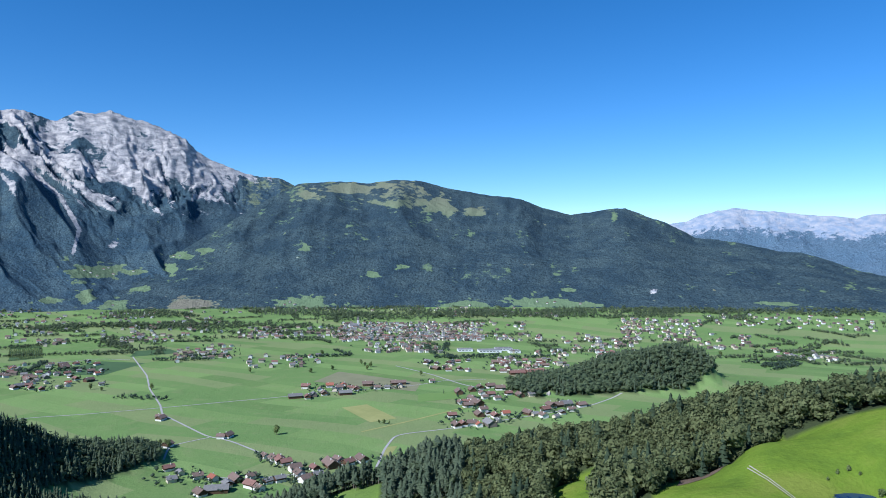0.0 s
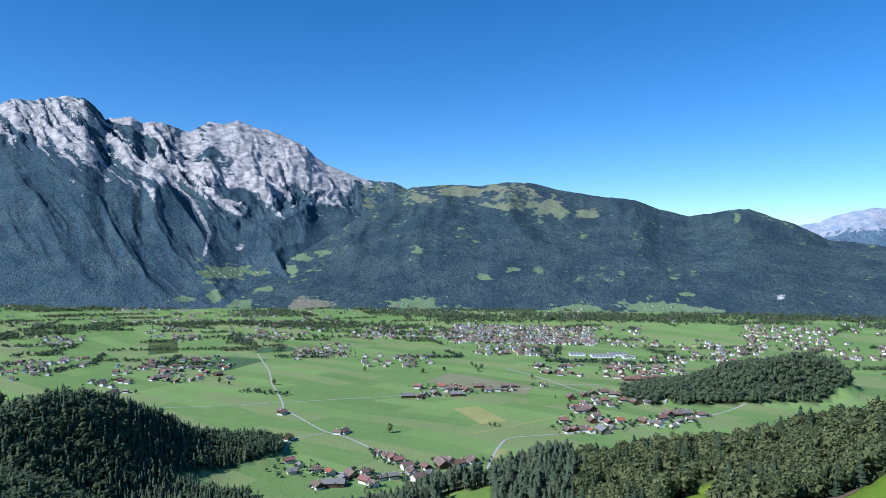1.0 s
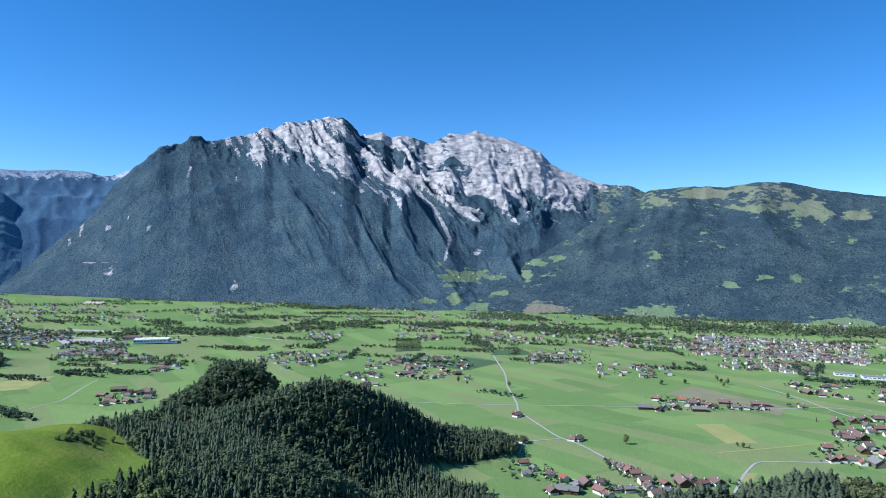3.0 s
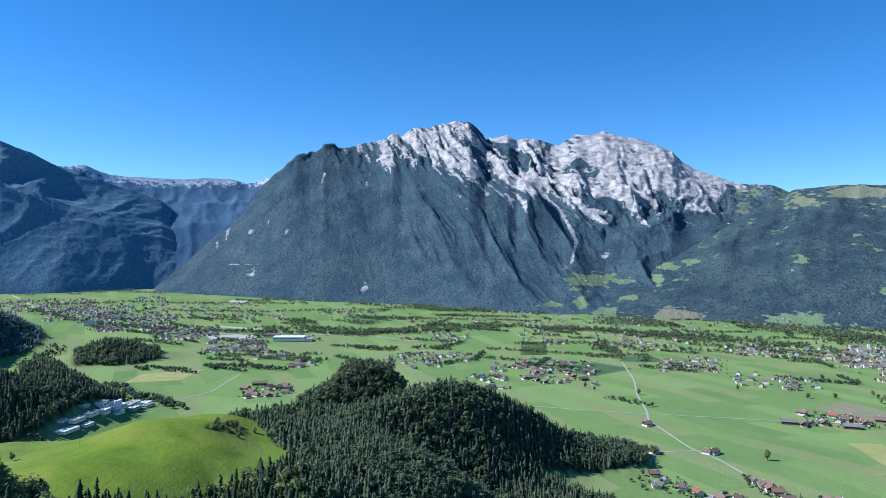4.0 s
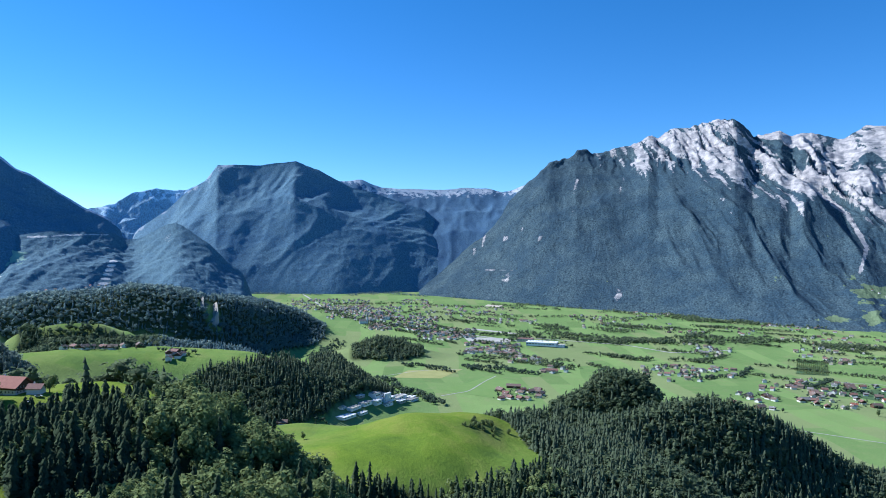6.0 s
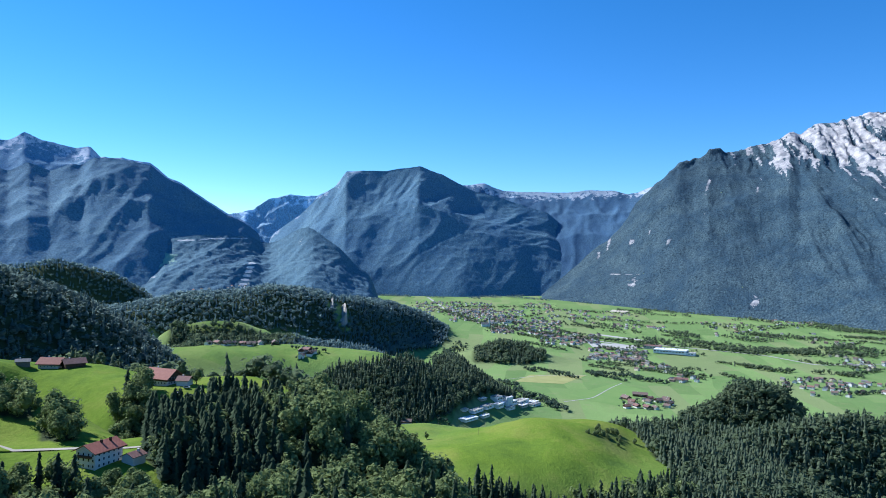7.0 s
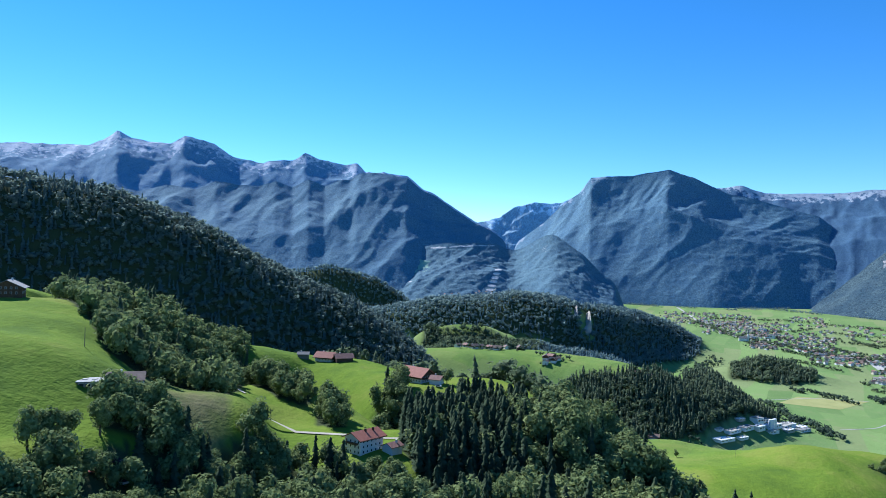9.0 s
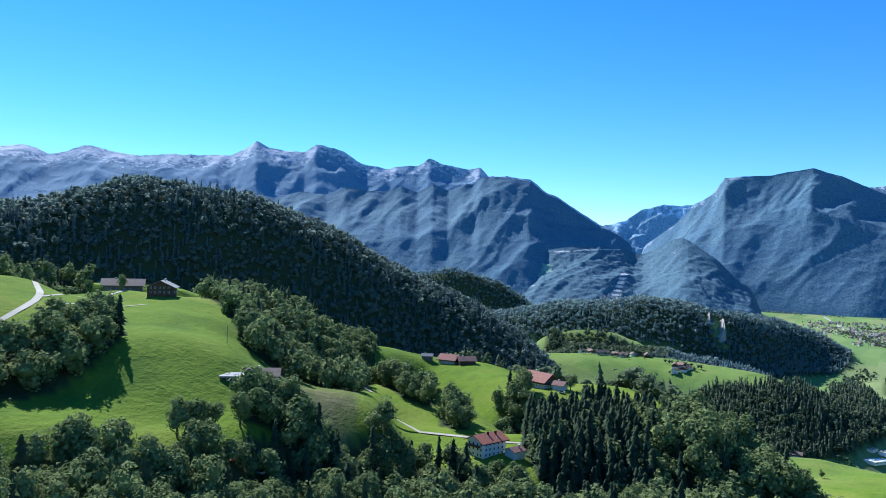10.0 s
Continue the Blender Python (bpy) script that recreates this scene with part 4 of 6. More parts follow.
def woods_mesh(name, shapes_by_kind, kinds, x, y, z, height, rng, leaves=None):
    """All the trees of a stand in one mesh: kinds 0 spruce, 1 broadleaf."""
    V, F, M, W, count = [], [], [], [], 0
    pick = rng.integers(0, 99, len(x))
    for kind in (0, 1):
        shapes = shapes_by_kind[kind]
        for k, (p, t) in enumerate(shapes):
            sel = np.where((kinds == kind) & (pick % len(shapes) == k))[0]
            if not len(sel):
                continue
            turn = rng.uniform(0, 6.28, len(sel))
            h = height[sel]
            wide = h * rng.uniform(0.85, 1.2, len(sel)) * (1.0 if not kind else 1.05 if len(p) > 300 else 1.28)
            c, s = np.cos(turn), np.sin(turn)
            vx = (p[None, :, 0] * c[:, None] - p[None, :, 1] * s[:, None]) * wide[:, None] + x[sel, None]
            vy = (p[None, :, 0] * s[:, None] + p[None, :, 1] * c[:, None]) * wide[:, None] + y[sel, None]
            vz = p[None, :, 2] * h[:, None] + z[sel, None]
            V.append(np.stack([vx, vy, vz], -1).reshape(-1, 3))
            F.append((t[None] + (np.arange(len(sel)) * len(p))[:, None, None] + count).reshape(-1, 3))
            M.append(np.full(len(sel) * len(t), kind))
            W.append(np.repeat(rng.random(len(sel)), len(p)))
            count += len(sel) * len(p)
    V, F, M, W = np.concatenate(V), np.concatenate(F), np.concatenate(M), np.concatenate(W)
    me = bpy.data.meshes.new(name)
    me.vertices.add(len(V))
    me.vertices.foreach_set("co", V.astype(np.float32).ravel())
    me.loops.add(F.size)
    me.loops.foreach_set("vertex_index", F.astype(np.int32).ravel())
    me.polygons.add(len(F))
    me.polygons.foreach_set("loop_start", np.arange(0, F.size, 3, dtype=np.int32))
    me.polygons.foreach_set("material_index", M.astype(np.int32))
    a = me.attributes.new("tone", "FLOAT", "POINT")
    a.data.foreach_set("value", W.astype(np.float32))
    me.update()
    for m in leaves or (M_SPRUCE, M_LEAF):
        me.materials.append(m)
    return me


def tube(points, radii, sides=7):
    """A tapered limb along points."""
    P, T = [], []
    for (px, py, pz), r in zip(points, radii):
        for j in range(sides):
            w = 2 * math.pi * j / sides
            P.append((px + r * math.cos(w), py + r * math.sin(w), pz))
    for k in range(len(points) - 1):
        for j in range(sides):
            a, b = k * sides + j, k * sides + (j + 1) % sides
            T.append((a, b, b + sides, a + sides))
    return P, T


M_STEM, _n, _l, _b = material("pale_stem_bark", 0.95)
_l.new(ramp(_n, _l, noise_node(_n, _l, position(_n), 2.0, 5, 0.7), [(0.3, (0.16, 0.13, 0.11)), (0.7, (0.36, 0.31, 0.27))]), _b.inputs["Base Color"])

CLOSE = ("lower_garden", "knoll", "spruce_stand", "near_slope", "near_slope_low", "garden_trees", "field_row", "field_clump", "farm_clump", "meadow_clump")
# stands whose leaf colours carry the painted haze
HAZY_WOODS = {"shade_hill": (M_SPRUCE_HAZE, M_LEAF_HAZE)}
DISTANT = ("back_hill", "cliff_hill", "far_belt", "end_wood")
near_trees = []          # (distance, x, y, z, height, spruce?) of trees close to the lookout
wood_rng = np.random.default_rng(11)
for stand, (spacing, conifer, tall, bands) in STANDS.items():
    tx, ty = stand_places(spacing, bands, wood_rng)
    tz = relief(tx, ty) - 0.3
    share = np.clip(conifer + 1.3 * min(conifer, 1 - conifer) * fractal(tx / 70, ty / 70, 2, 55), 0, 1)
    if conifer > 0.9:
        share = share * 0 + conifer
    kinds = (wood_rng.random(len(tx)) > share).astype(int)
    height = tall * np.where(kinds == 0, 1.06, 0.98) * wood_rng.uniform(0.58, 1.25, len(tx)) * (1 + 0.15 * fractal(tx / 60, ty / 60, 2, 91))
    height = height * shrink(tx, ty)
    _a, dist = bearing(tx, ty)
    close = dist < 268
    for k in np.where(close)[0]:
        near_trees.append((dist[k], tx[k], ty[k], tz[k], height[k], kinds[k]))
    rest = ~close
    if rest.any():
        reach = np.median(dist)
        shapes = (SPRUCE_FINE, LEAF_FINE) if stand in CLOSE else (SPRUCE_MID, LEAF_MID) if reach < 640 else (SPRUCE_FAR, LEAF_FAR) if reach < 1450 else (SPRUCE_TINY, LEAF_TINY)
        if stand == "hillside":
            shapes = (SPRUCE_MID, LEAF_DENSE)
        if stand == "hillside_spruces":
            # a grown stand: bare stems below, crowns above
            shapes = ([(p * (1, 1, 0.66) + (0, 0, 0.34), t) for p, t in SPRUCE_MID], LEAF_MID)
            stem, quads = tube([(0, 0, -0.05), (0, 0, 0.3), (0, 0, 0.7)], [0.017, 0.013, 0.006], 5)
            stem = (np.array(stem), np.array([t for q in quads for t in ((q[0], q[1], q[2]), (q[0], q[2], q[3]))]))
            tall_ones = rest & (kinds == 0)
            me = woods_mesh("tree_stems", ([stem], [stem]), kinds[tall_ones], tx[tall_ones], ty[tall_ones], tz[tall_ones], height[tall_ones], np.random.default_rng(4), (M_STEM, M_STEM))
            tagged(new("tree_stems", me), "bare pale stems of grown spruces on the slope", "tree stems", kind="stuff")
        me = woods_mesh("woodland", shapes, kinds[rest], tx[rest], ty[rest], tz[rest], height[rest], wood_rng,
                        HAZY_WOODS[stand] if stand in HAZY_WOODS else (M_SPRUCE_BLUE_HAZE, M_LEAF_BLUE_HAZE) if stand in DISTANT else (M_SPRUCE_MID, M_LEAF_MID) if reach > 640 or stand == "hillside_spruces" else (M_SPRUCE, M_LEAF_OLIVE) if stand == "hillside" else None)
        word = "dark spruce wood" if conifer > 0.65 else "mixed wood of spruce and broadleaf trees" if conifer > 0.3 else "rounded broadleaf wood with a few spruces"
        tagged(new("woodland", me), word + " covering a slope above the valley", "woodland", kind="stuff")


def part(name, data, parent, label=""):
    ob = new(name, data)
    ob.parent = parent
    return tagged(ob, label) if label else ob


def simple_mesh(name, P, T, mat, tone=None, smooth=False):
    me = bpy.data.meshes.new(name)
    me.from_pydata([tuple(p) for p in P], [], [tuple(int(i) for i in t) for t in T])
    if tone is not None:
        a = me.attributes.new("tone", "FLOAT", "POINT")
        a.data.foreach_set("value", np.full(len(P), tone, np.float32))
    me.materials.append(mat)
    if smooth:
        me.polygons.foreach_set("use_smooth", np.ones(len(me.polygons), bool))
    me.update()
    return me


def trunk_mesh(rng, spruce):
    if spruce:
        return tube([(0, 0, -0.04), (0, 0, 0.3), (0, 0, 0.95)], [0.022, 0.017, 0.003])
    P, T = tube([(0, 0, -0.04), (0.01, 0, 0.18), (0, 0.01, 0.42), (0, 0, 0.7)], [0.032, 0.024, 0.018, 0.006])
    for k in range(4):
        w = k * 1.6 + rng.uniform(0, 1)
        c, s = math.cos(w), math.sin(w)
        p, t = tube([(0, 0, 0.2 + 0.06 * k), (0.1 * c, 0.1 * s, 0.36 + 0.06 * k), (0.18 * c, 0.18 * s, 0.5 + 0.07 * k)], [0.013, 0.009, 0.003], 5)
        T += [tuple(i + len(P) for i in f) for f in t]
        P += p
    return P, T


tree_models = []
for k in range(8):
    spruce = k < 3
    P, T = spruce_shape(shape_rng, 15, 11) if spruce else crown_shape(shape_rng, 7, 900, 0.06)
    crown_me = simple_mesh("crown", P, T, M_SPRUCE if spruce else M_LEAF, (k % 5) / 4)
    P, T = trunk_mesh(shape_rng, spruce)
    tree_models.append((simple_mesh("trunk", P, T, M_BARK, smooth=True), crown_me))


def tree(x, y, z, h, kind, k):
    trunk_me, crown_me = tree_models[k % 3 if kind == 0 else 3 + k % 5]
    ob = new("spruce_tree" if kind == 0 else "broadleaf_tree")
    ob.matrix_world = pose(x, y, z, 0, 0, (k * 137.5) % 360) @ Matrix.Diagonal((h * (0.9 + 0.05 * (k % 5)), h * (0.9 + 0.05 * (k % 4)), h, 1))
    part("trunk", trunk_me, ob)
    part("crown", crown_me, ob)
    size = "tall" if h > 18 else "young" if h < 11 else "full-grown"
    what = "dark green spruce with drooping branches" if kind == 0 else "rounded broadleaf tree in summer leaf"
    return tagged(ob, size + " " + what + " on the slope", "tree", group="trees on the slope")


near_trees.sort(key=lambda r: r[0])
for k, (d, x, y, z, h, kind) in enumerate(near_trees[:300]):
    tree(x, y, z, h, int(kind), k)
rest = near_trees[300:]
if rest:
    r = np.array(rest)
    tagged(new("woodland", woods_mesh("woodland", (SPRUCE_FINE, LEAF_FINE), r[:, 5].astype(int), r[:, 1], r[:, 2], r[:, 3], r[:, 4], wood_rng)),
           "leafy wood on the slope below the lookout", "woodland", kind="stuff")

# single trees in the meadows and fields: x, y, height
LONE = [(-92, 1118, 9), (-100, 1122, 7), (-84, 1116, 6), (-246, 1051, 17), (-292, 1570, 14), (-250, 1606, 12), (-193, 1685, 13), (-168, 1645, 14), (-171, 1608, 13), (-182, 1660, 12), (-312, 1831, 14), (-426, 1567, 13),
        (-567, 1378, 14), (-685, 1376, 14), (-658, 1365, 10), (-379, 976, 14), (-392, 982, 11), (-47, 1539, 13), (132, 2161, 14), (305, 1847, 14), (721, 1836, 14)]
NEAR_LONE = [(-496, 26, 12), (-668, 256, 8), (-395, -245, 11), (-383, -258, 10), (-360, -300, 12), (-250, -88, 17), (-244, -94, 15), (-203, -106, 14), (-208, -103, 15), (-213, -100, 12), (-226, -96, 13), (-247, -100, 14)]
for k, (x, y, h) in enumerate(LONE + NEAR_LONE):
    t = tree(x, y, float(relief(x, y)) - 0.2, h, 1, k + 3)
    tagged(t, "single round broadleaf tree standing in open meadow", "tree", group="single meadow trees")


bush_rng = np.random.default_rng(5)
for k in range(24):
    x, y, h = -578 + bush_rng.normal(0, 9), 408 + bush_rng.normal(0, 12), bush_rng.uniform(4, 9)
    t = tree(x, y, float(relief(x, y)) - 0.24 * h, h, 1, k)
    tagged(t, "low leafy bush on the grassy knoll", "bush", group="bushes on the knoll")


def tree_line(points, spacing, width, tall, conifer, rng):
    """Places of trees along a hedge, a brook or a river bank."""
    X, Y = [], []
    for (x0, y0), (x1, y1) in zip(points, points[1:]):
        n = max(int(1.25 * math.hypot(x1 - x0, y1 - y0) / spacing), 1)
        s = (np.arange(n) + rng.uniform(0, 0.9, n)) / n
        X.append(x0 + (x1 - x0) * s + rng.normal(0, width, n))
        Y.append(y0 + (y1 - y0) * s + rng.normal(0, width, n))
    X, Y = np.concatenate(X), np.concatenate(Y)
    keep = smooth_noise(X / 60, Y / 60, 8) > 0.12
    return X[keep], Y[keep], (rng.random(keep.sum()) > conifer).astype(int), tall * rng.uniform(0.6, 1.25, keep.sum()) * shrink(X[keep], Y[keep])


LINES = [
    ([(-600, 1299), (-507, 1286)], 4, 5, 9), ([(-961, 2063), (-860, 2040)], 5, 8, 12), ([(10, 1767), (110, 1787)], 5, 3, 9),
    ([(-1339, 2140), (-1235, 2138), (-1157, 2183), (-883, 2286), (-411, 2305)], 5, 12, 13), ([(-738, 2181), (-604, 2201), (-394, 2211)], 6, 9, 12),
    ([(-808, 2094), (-588, 2145)], 7, 6, 11), ([(-428, 2430), (133, 2530), (647, 2590), (1134, 2530), (1501, 2420)], 3.4, 26, 15),
    ([(-428, 2500), (133, 2600), (647, 2660), (1134, 2600), (1501, 2500)], 3.0, 30, 16),
    ([(-2816, 1137), (-2362, 1138), (-2071, 1284), (-1880, 1474), (-1626, 1676), (-1544, 1955), (-1315, 2122)], 4, 12, 14),
    ([(-2035, 1874), (-1920, 2244), (-1696, 2289), (-1415, 2477)], 5, 18, 14), ([(-1069, 2221), (-905, 2249), (-672, 2334)], 4, 16, 15),
    ([(-1345, 663), (-1290, 655), (-1220, 720), (-1140, 700)], 4, 10, 11), ([(-1512, 1510), (-1417, 1532)], 4, 8, 12), ([(-1296, 1254), (-1303, 1323)], 6, 8, 11),
    ([(-1712, 522), (-1717, 653), (-2093, 918)], 5, 14, 13), ([(-1057, 440), (-1000, 380), (-960, 330)], 5, 8, 10), ([(-1780, 1560), (-1700, 1640), (-1560, 1790)], 5, 9, 13),
    ([(-2500, 1500), (-2250, 1700), (-2080, 2000)], 6, 10, 12), ([(-2900, 1500), (-2600, 1750), (-2350, 2000)], 6, 12, 13),
    ([(-1244, 2115), (-1115, 2223), (-932, 2231), (-762, 2225), (-631, 2292), (-560, 2356)], 2.6, 18, 13), ([(-1506, 1501), (-1387, 1534), (-1397, 1582)], 3, 9, 13),
    ([(-1360, 1604), (-1266, 1670)], 4, 9, 13), ([(-1816, 2232), (-1721, 2320)], 1.5, 20, 14), ([(-1937, 1908), (-1805, 1933), (-1676, 1993)], 4, 9, 13), ([(-1707, 2135), (-1390, 2312)], 4, 6, 12),
    ([(-1181, 1885), (-1077, 1978), (-978, 2050)], 5, 4, 10), ([(-983, 2048), (-855, 1913)], 2.5, 14, 14), ([(-1930, 1500), (-1864, 1579), (-1724, 1675), (-1623, 1733), (-1532, 1837)], 2.6, 16, 14),
    ([(-1891, 1852), (-1776, 1977), (-1679, 2045)], 3, 14, 13), ([(-2926, 1222), (-2869, 1502)], 4, 12, 13), ([(-1678, 2127), (-1600, 2209)], 4, 9, 13), ([(-2274, 1421), (-2202, 1499)], 4, 10, 13),
    ([(-1832, 1383), (-1870, 1497)], 3.5, 12, 14), ([(-543, 2286), (-432, 2345)], 4, 12, 13), ([(-79, 2554), (118, 2547), (395, 2511), (613, 2498), (836, 2477)], 3, 16, 13),
    ([(-1442, 731), (-1243, 703), (-1134, 704)], 4, 9, 12), ([(-1669, 1644), (-1654, 1705), (-1560, 1780), (-1474, 1892), (-1414, 2006)], 2.6, 18, 14),
    ([(-1640, 30), (-1630, 110), (-1625, 160)], 4, 7, 9), ([(-1560, 190), (-1548, 250), (-1540, 300)], 4, 9, 12), ([(-1235, 262), (-1262, 270), (-1290, 240)], 5, 7, 9), ([(-1629, 287), (-1640, 380), (-1700, 500), (-1692, 542)], 3.5, 12, 13), ([(-1640, 191), (-1634, 121), (-1600, 60)], 4, 10, 12),
]
line_rng = np.random.default_rng(29)
hedge_rng = np.random.default_rng(31)
for _ in range(190):
    hx, hy = spot(hedge_rng.uniform(-34, 66), hedge_rng.uniform(1750, 2900))
    way = radians(hedge_rng.choice([20, 20, 20, 110]) + hedge_rng.normal(0, 14))
    reach = hedge_rng.uniform(40, 190)
    LINES.append(([(hx, hy), (hx + reach * math.cos(way), hy + reach * math.sin(way))], 3.6, 2.5 + 4 * hedge_rng.random(), 10))
for points, spacing, width, tall in LINES:
    X, Y, kinds, hh = tree_line(points, spacing, width, tall, 0.15, line_rng)
    if len(X) > 2:
        # rows from 1900 m on take the leaves with painted haze
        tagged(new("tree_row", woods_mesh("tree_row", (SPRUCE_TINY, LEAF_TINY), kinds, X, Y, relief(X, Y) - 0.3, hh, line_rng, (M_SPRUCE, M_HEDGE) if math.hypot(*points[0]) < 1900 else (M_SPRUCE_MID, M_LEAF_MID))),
               "row of leafy trees between the valley fields", "tree row", kind="stuff")


# ---- roads and fields ----
def plain_material(name, dark, light, scale, rough=0.9, relief_depth=0.0, metal=0.0):
    m, n, l, b = material(name, rough, metal)
    p = position(n)
    f = noise_node(n, l, p, scale, 6, 0.65)
    g = noise_node(n, l, p, scale * 9, 3, 0.7)
    c = ramp(n, l, f, [(0.3, dark), (0.7, light)])
    c = mix(n, l, calc(n, l, "MULTIPLY", g, 0.35), c, tuple(v * 0.7 for v in dark))
    l.new(c, b.inputs["Base Color"])
    if relief_depth:
        bump(n, l, b, g, 0.5, relief_depth)
    return m


M_ROAD = plain_material("pale_asphalt", (0.33, 0.32, 0.30), (0.46, 0.44, 0.41), 0.05)
M_TRACK = plain_material("gravel_track", (0.34, 0.31, 0.24), (0.50, 0.46, 0.38), 0.08)
M_HAY = plain_material("dry_hay_field", (0.26, 0.27, 0.09), (0.36, 0.35, 0.13), 0.03)
M_SOIL = plain_material("stubble_field", (0.20, 0.20, 0.11), (0.26, 0.25, 0.14), 0.03)
M_CROP = plain_material("dark_crop_field", (0.06, 0.115, 0.045), (0.08, 0.14, 0.055), 0.03)
M_MOWN = plain_material("mown_meadow", (0.14, 0.24, 0.06), (0.18, 0.27, 0.075), 0.03)
M_GREY = plain_material("pale_gravel", (0.36, 0.35, 0.31), (0.48, 0.46, 0.41), 0.03)
M_EARTH = plain_material("bare_brown_earth", (0.10, 0.07, 0.05), (0.19, 0.14, 0.10), 0.3, 0.95, 0.3)
M_PIT = plain_material("bare_gravel_pit", (0.46, 0.40, 0.31), (0.62, 0.56, 0.45), 0.03)


def ribbon(name, label, points, width, mat, lift=0.35):
    """A road laid on the ground along points."""
    pts = [np.array(p, float) for p in points]
    dense = []
    for a, b in zip(pts, pts[1:]):
        n = max(int(np.linalg.norm(b - a) / 12), 1)
        dense += [a + (b - a) * k / n for k in range(n)]
    dense.append(pts[-1])
    dense = np.array(dense)
    for _ in range(3):
        dense[1:-1] = (dense[:-2] + 2 * dense[1:-1] + dense[2:]) / 4
    d = np.gradient(dense, axis=0)
    d /= np.linalg.norm(d, axis=1)[:, None]
    side = np.stack([-d[:, 1], d[:, 0]], -1) * width / 2
    L, R = dense + side, dense - side
    xs, ys = np.stack([R[:, 0], dense[:, 0], L[:, 0]], 1), np.stack([R[:, 1], dense[:, 1], L[:, 1]], 1)
    return tagged(new(name, grid_mesh(name, xs, ys, relief(xs, ys) + lift, mat)), label, "road", kind="structure")


# widths in metres
ROADS = [
    ([(-704, 1126), (-668, 1148), (-593, 1172), (-490, 1219), (-389, 1270), (-297, 1314), (-256, 1345), (-158, 1384), (-49, 1432), (2, 1481), (92, 1496)], 4.5),
    ([(-781, 1784), (-720, 1674), (-639, 1529), (-570, 1378), (-490, 1232), (-464, 1170), (-444, 1151), (-341, 1034), (-314, 1026), (-247, 959), (-169, 874)], 5),
    ([(-341, 1034), (-382, 990), (-364, 924)], 4), ([(-84, 889), (-80, 980), (-70, 1054), (15, 1092), (88, 1138), (158, 1182), (255, 1244), (354, 1354), (406, 1387)], 5),
    ([(-110, 1662), (-29, 1560), (53, 1417), (91, 1389)], 6), ([(-1365, 1873), (-1441, 1714), (-1602, 1678), (-1880, 1474)], 9),
    ([(-1485, 759), (-1523, 882), (-1493, 993)], 4), ([(-1207, 751), (-1232, 834), (-1324, 942), (-1371, 1008)], 4), ([(-1017, 1588), (-858, 1753), (-764, 1735)], 5),
    ([(-3479, 1320), (-2807, 1157), (-2442, 1133), (-2247, 1210), (-2087, 1294), (-1824, 1431)], 16), ([(-170, 874), (-230, 850), (-300, 858)], 4.5)]
for points, width in ROADS:
    ribbon("road", "narrow pale asphalt road between green fields", points, width * 0.66, M_ROAD)
ribbon("track", "pale dirt track across the meadow", [(-294, -219), (-319, -217), (-346, -200)], 1.2, M_TRACK)
ribbon("field_strip", "dry yellowish strip between the meadows", [(-122, 1070), (-57, 1133), (17, 1212), (57, 1252)], 5, M_HAY, 0.2)
for shift in (-0.65, 0.65):
    ribbon("track", "one of two pale wheel ruts on the meadow", [(spot(a, d)[0] + shift, spot(a, d)[1] + 0.5 * shift) for a, d in ((-23.4, 374), (-24.8, 353), (-26.1, 342), (-28.2, 329), (-31, 316))], 0.5, M_TRACK, 0.6)
ribbon("lane", "pale farm lane past the white house", [(-352, -72), (-350, -52), (-346, -38), (-342, -24), (-340, -10), (-348, 4), (-372, 14)], 2.6, M_TRACK, 0.3)
ribbon("lane", "curved lane on the upper meadow", [(-240, -212), (-266, -218), (-274, -217), (-287, -221), (-309, -232), (-338, -256), (-372, -288), (-420, -318)], 3.2, M_TRACK, 0.3)
ribbon("lane", "narrow lane towards the upper farm", [(-309, -232), (-320, -231), (-342, -232), (-366, -236), (-390, -240)], 2.2, M_TRACK, 0.3)
ribbon("lane", "short lane beside the trees on the meadow", [(-430, -108), (-415, -104), (-398, -94), (-385, -88)], 2.0, M_TRACK, 0.3)


def field(label, corners, mat, lift=0.2):
    """A four-cornered field laid on the ground."""
    c = [np.array(p, float) for p in corners]
    u, v = np.meshgrid(np.linspace(0, 1, 9), np.linspace(0, 1, 9))
    P = ((1 - u) * (1 - v))[..., None] * c[0] + (u * (1 - v))[..., None] * c[1] + (u * v)[..., None] * c[2] + ((1 - u) * v)[..., None] * c[3]
    xs, ys = P[..., 0], P[..., 1]
    return tagged(new("field", grid_mesh("field", xs, ys, relief(xs, ys) + lift, mat)), label, "field", kind="structure")


field("dry yellow hay field", [(-175, 1231), (-134, 1257), (-74, 1155), (-115, 1128)], M_HAY)
field("bare brownish stubble field", [(-267, 1464), (-232, 1584), (-44, 1456), (-52, 1370)], M_SOIL)
field("bare brown earth at the edge of the wood", [spot(-18.4, 372), spot(-18.6, 386), spot(-22.0, 399), spot(-21.4, 387)], M_EARTH)
field("dark green orchard field", [(-1049, 1710), (-1179, 1929), (-1113, 1960), (-997, 1763)], M_CROP)
field("dark green crop field", [(-874, 1545), (-826, 1715), (-710, 1690), (-736, 1528)], M_CROP)
field("small dry field by the road", [(-84, 946), (-81, 989), (-63, 995), (-70, 946)], M_HAY)
field("dark green crop field", [(-816, 1881), (-742, 1923), (-685, 1852), (-788, 1784)], M_CROP)
field("pale stubble field near the river", [(-1874, 1332), (-1801, 1459), (-1749, 1350), (-1841, 1223)], M_MOWN)
field("freshly mown meadow with curved edges", [(-1265, 786), (-1380, 998), (-1277, 1003), (-1148, 845)], M_MOWN)
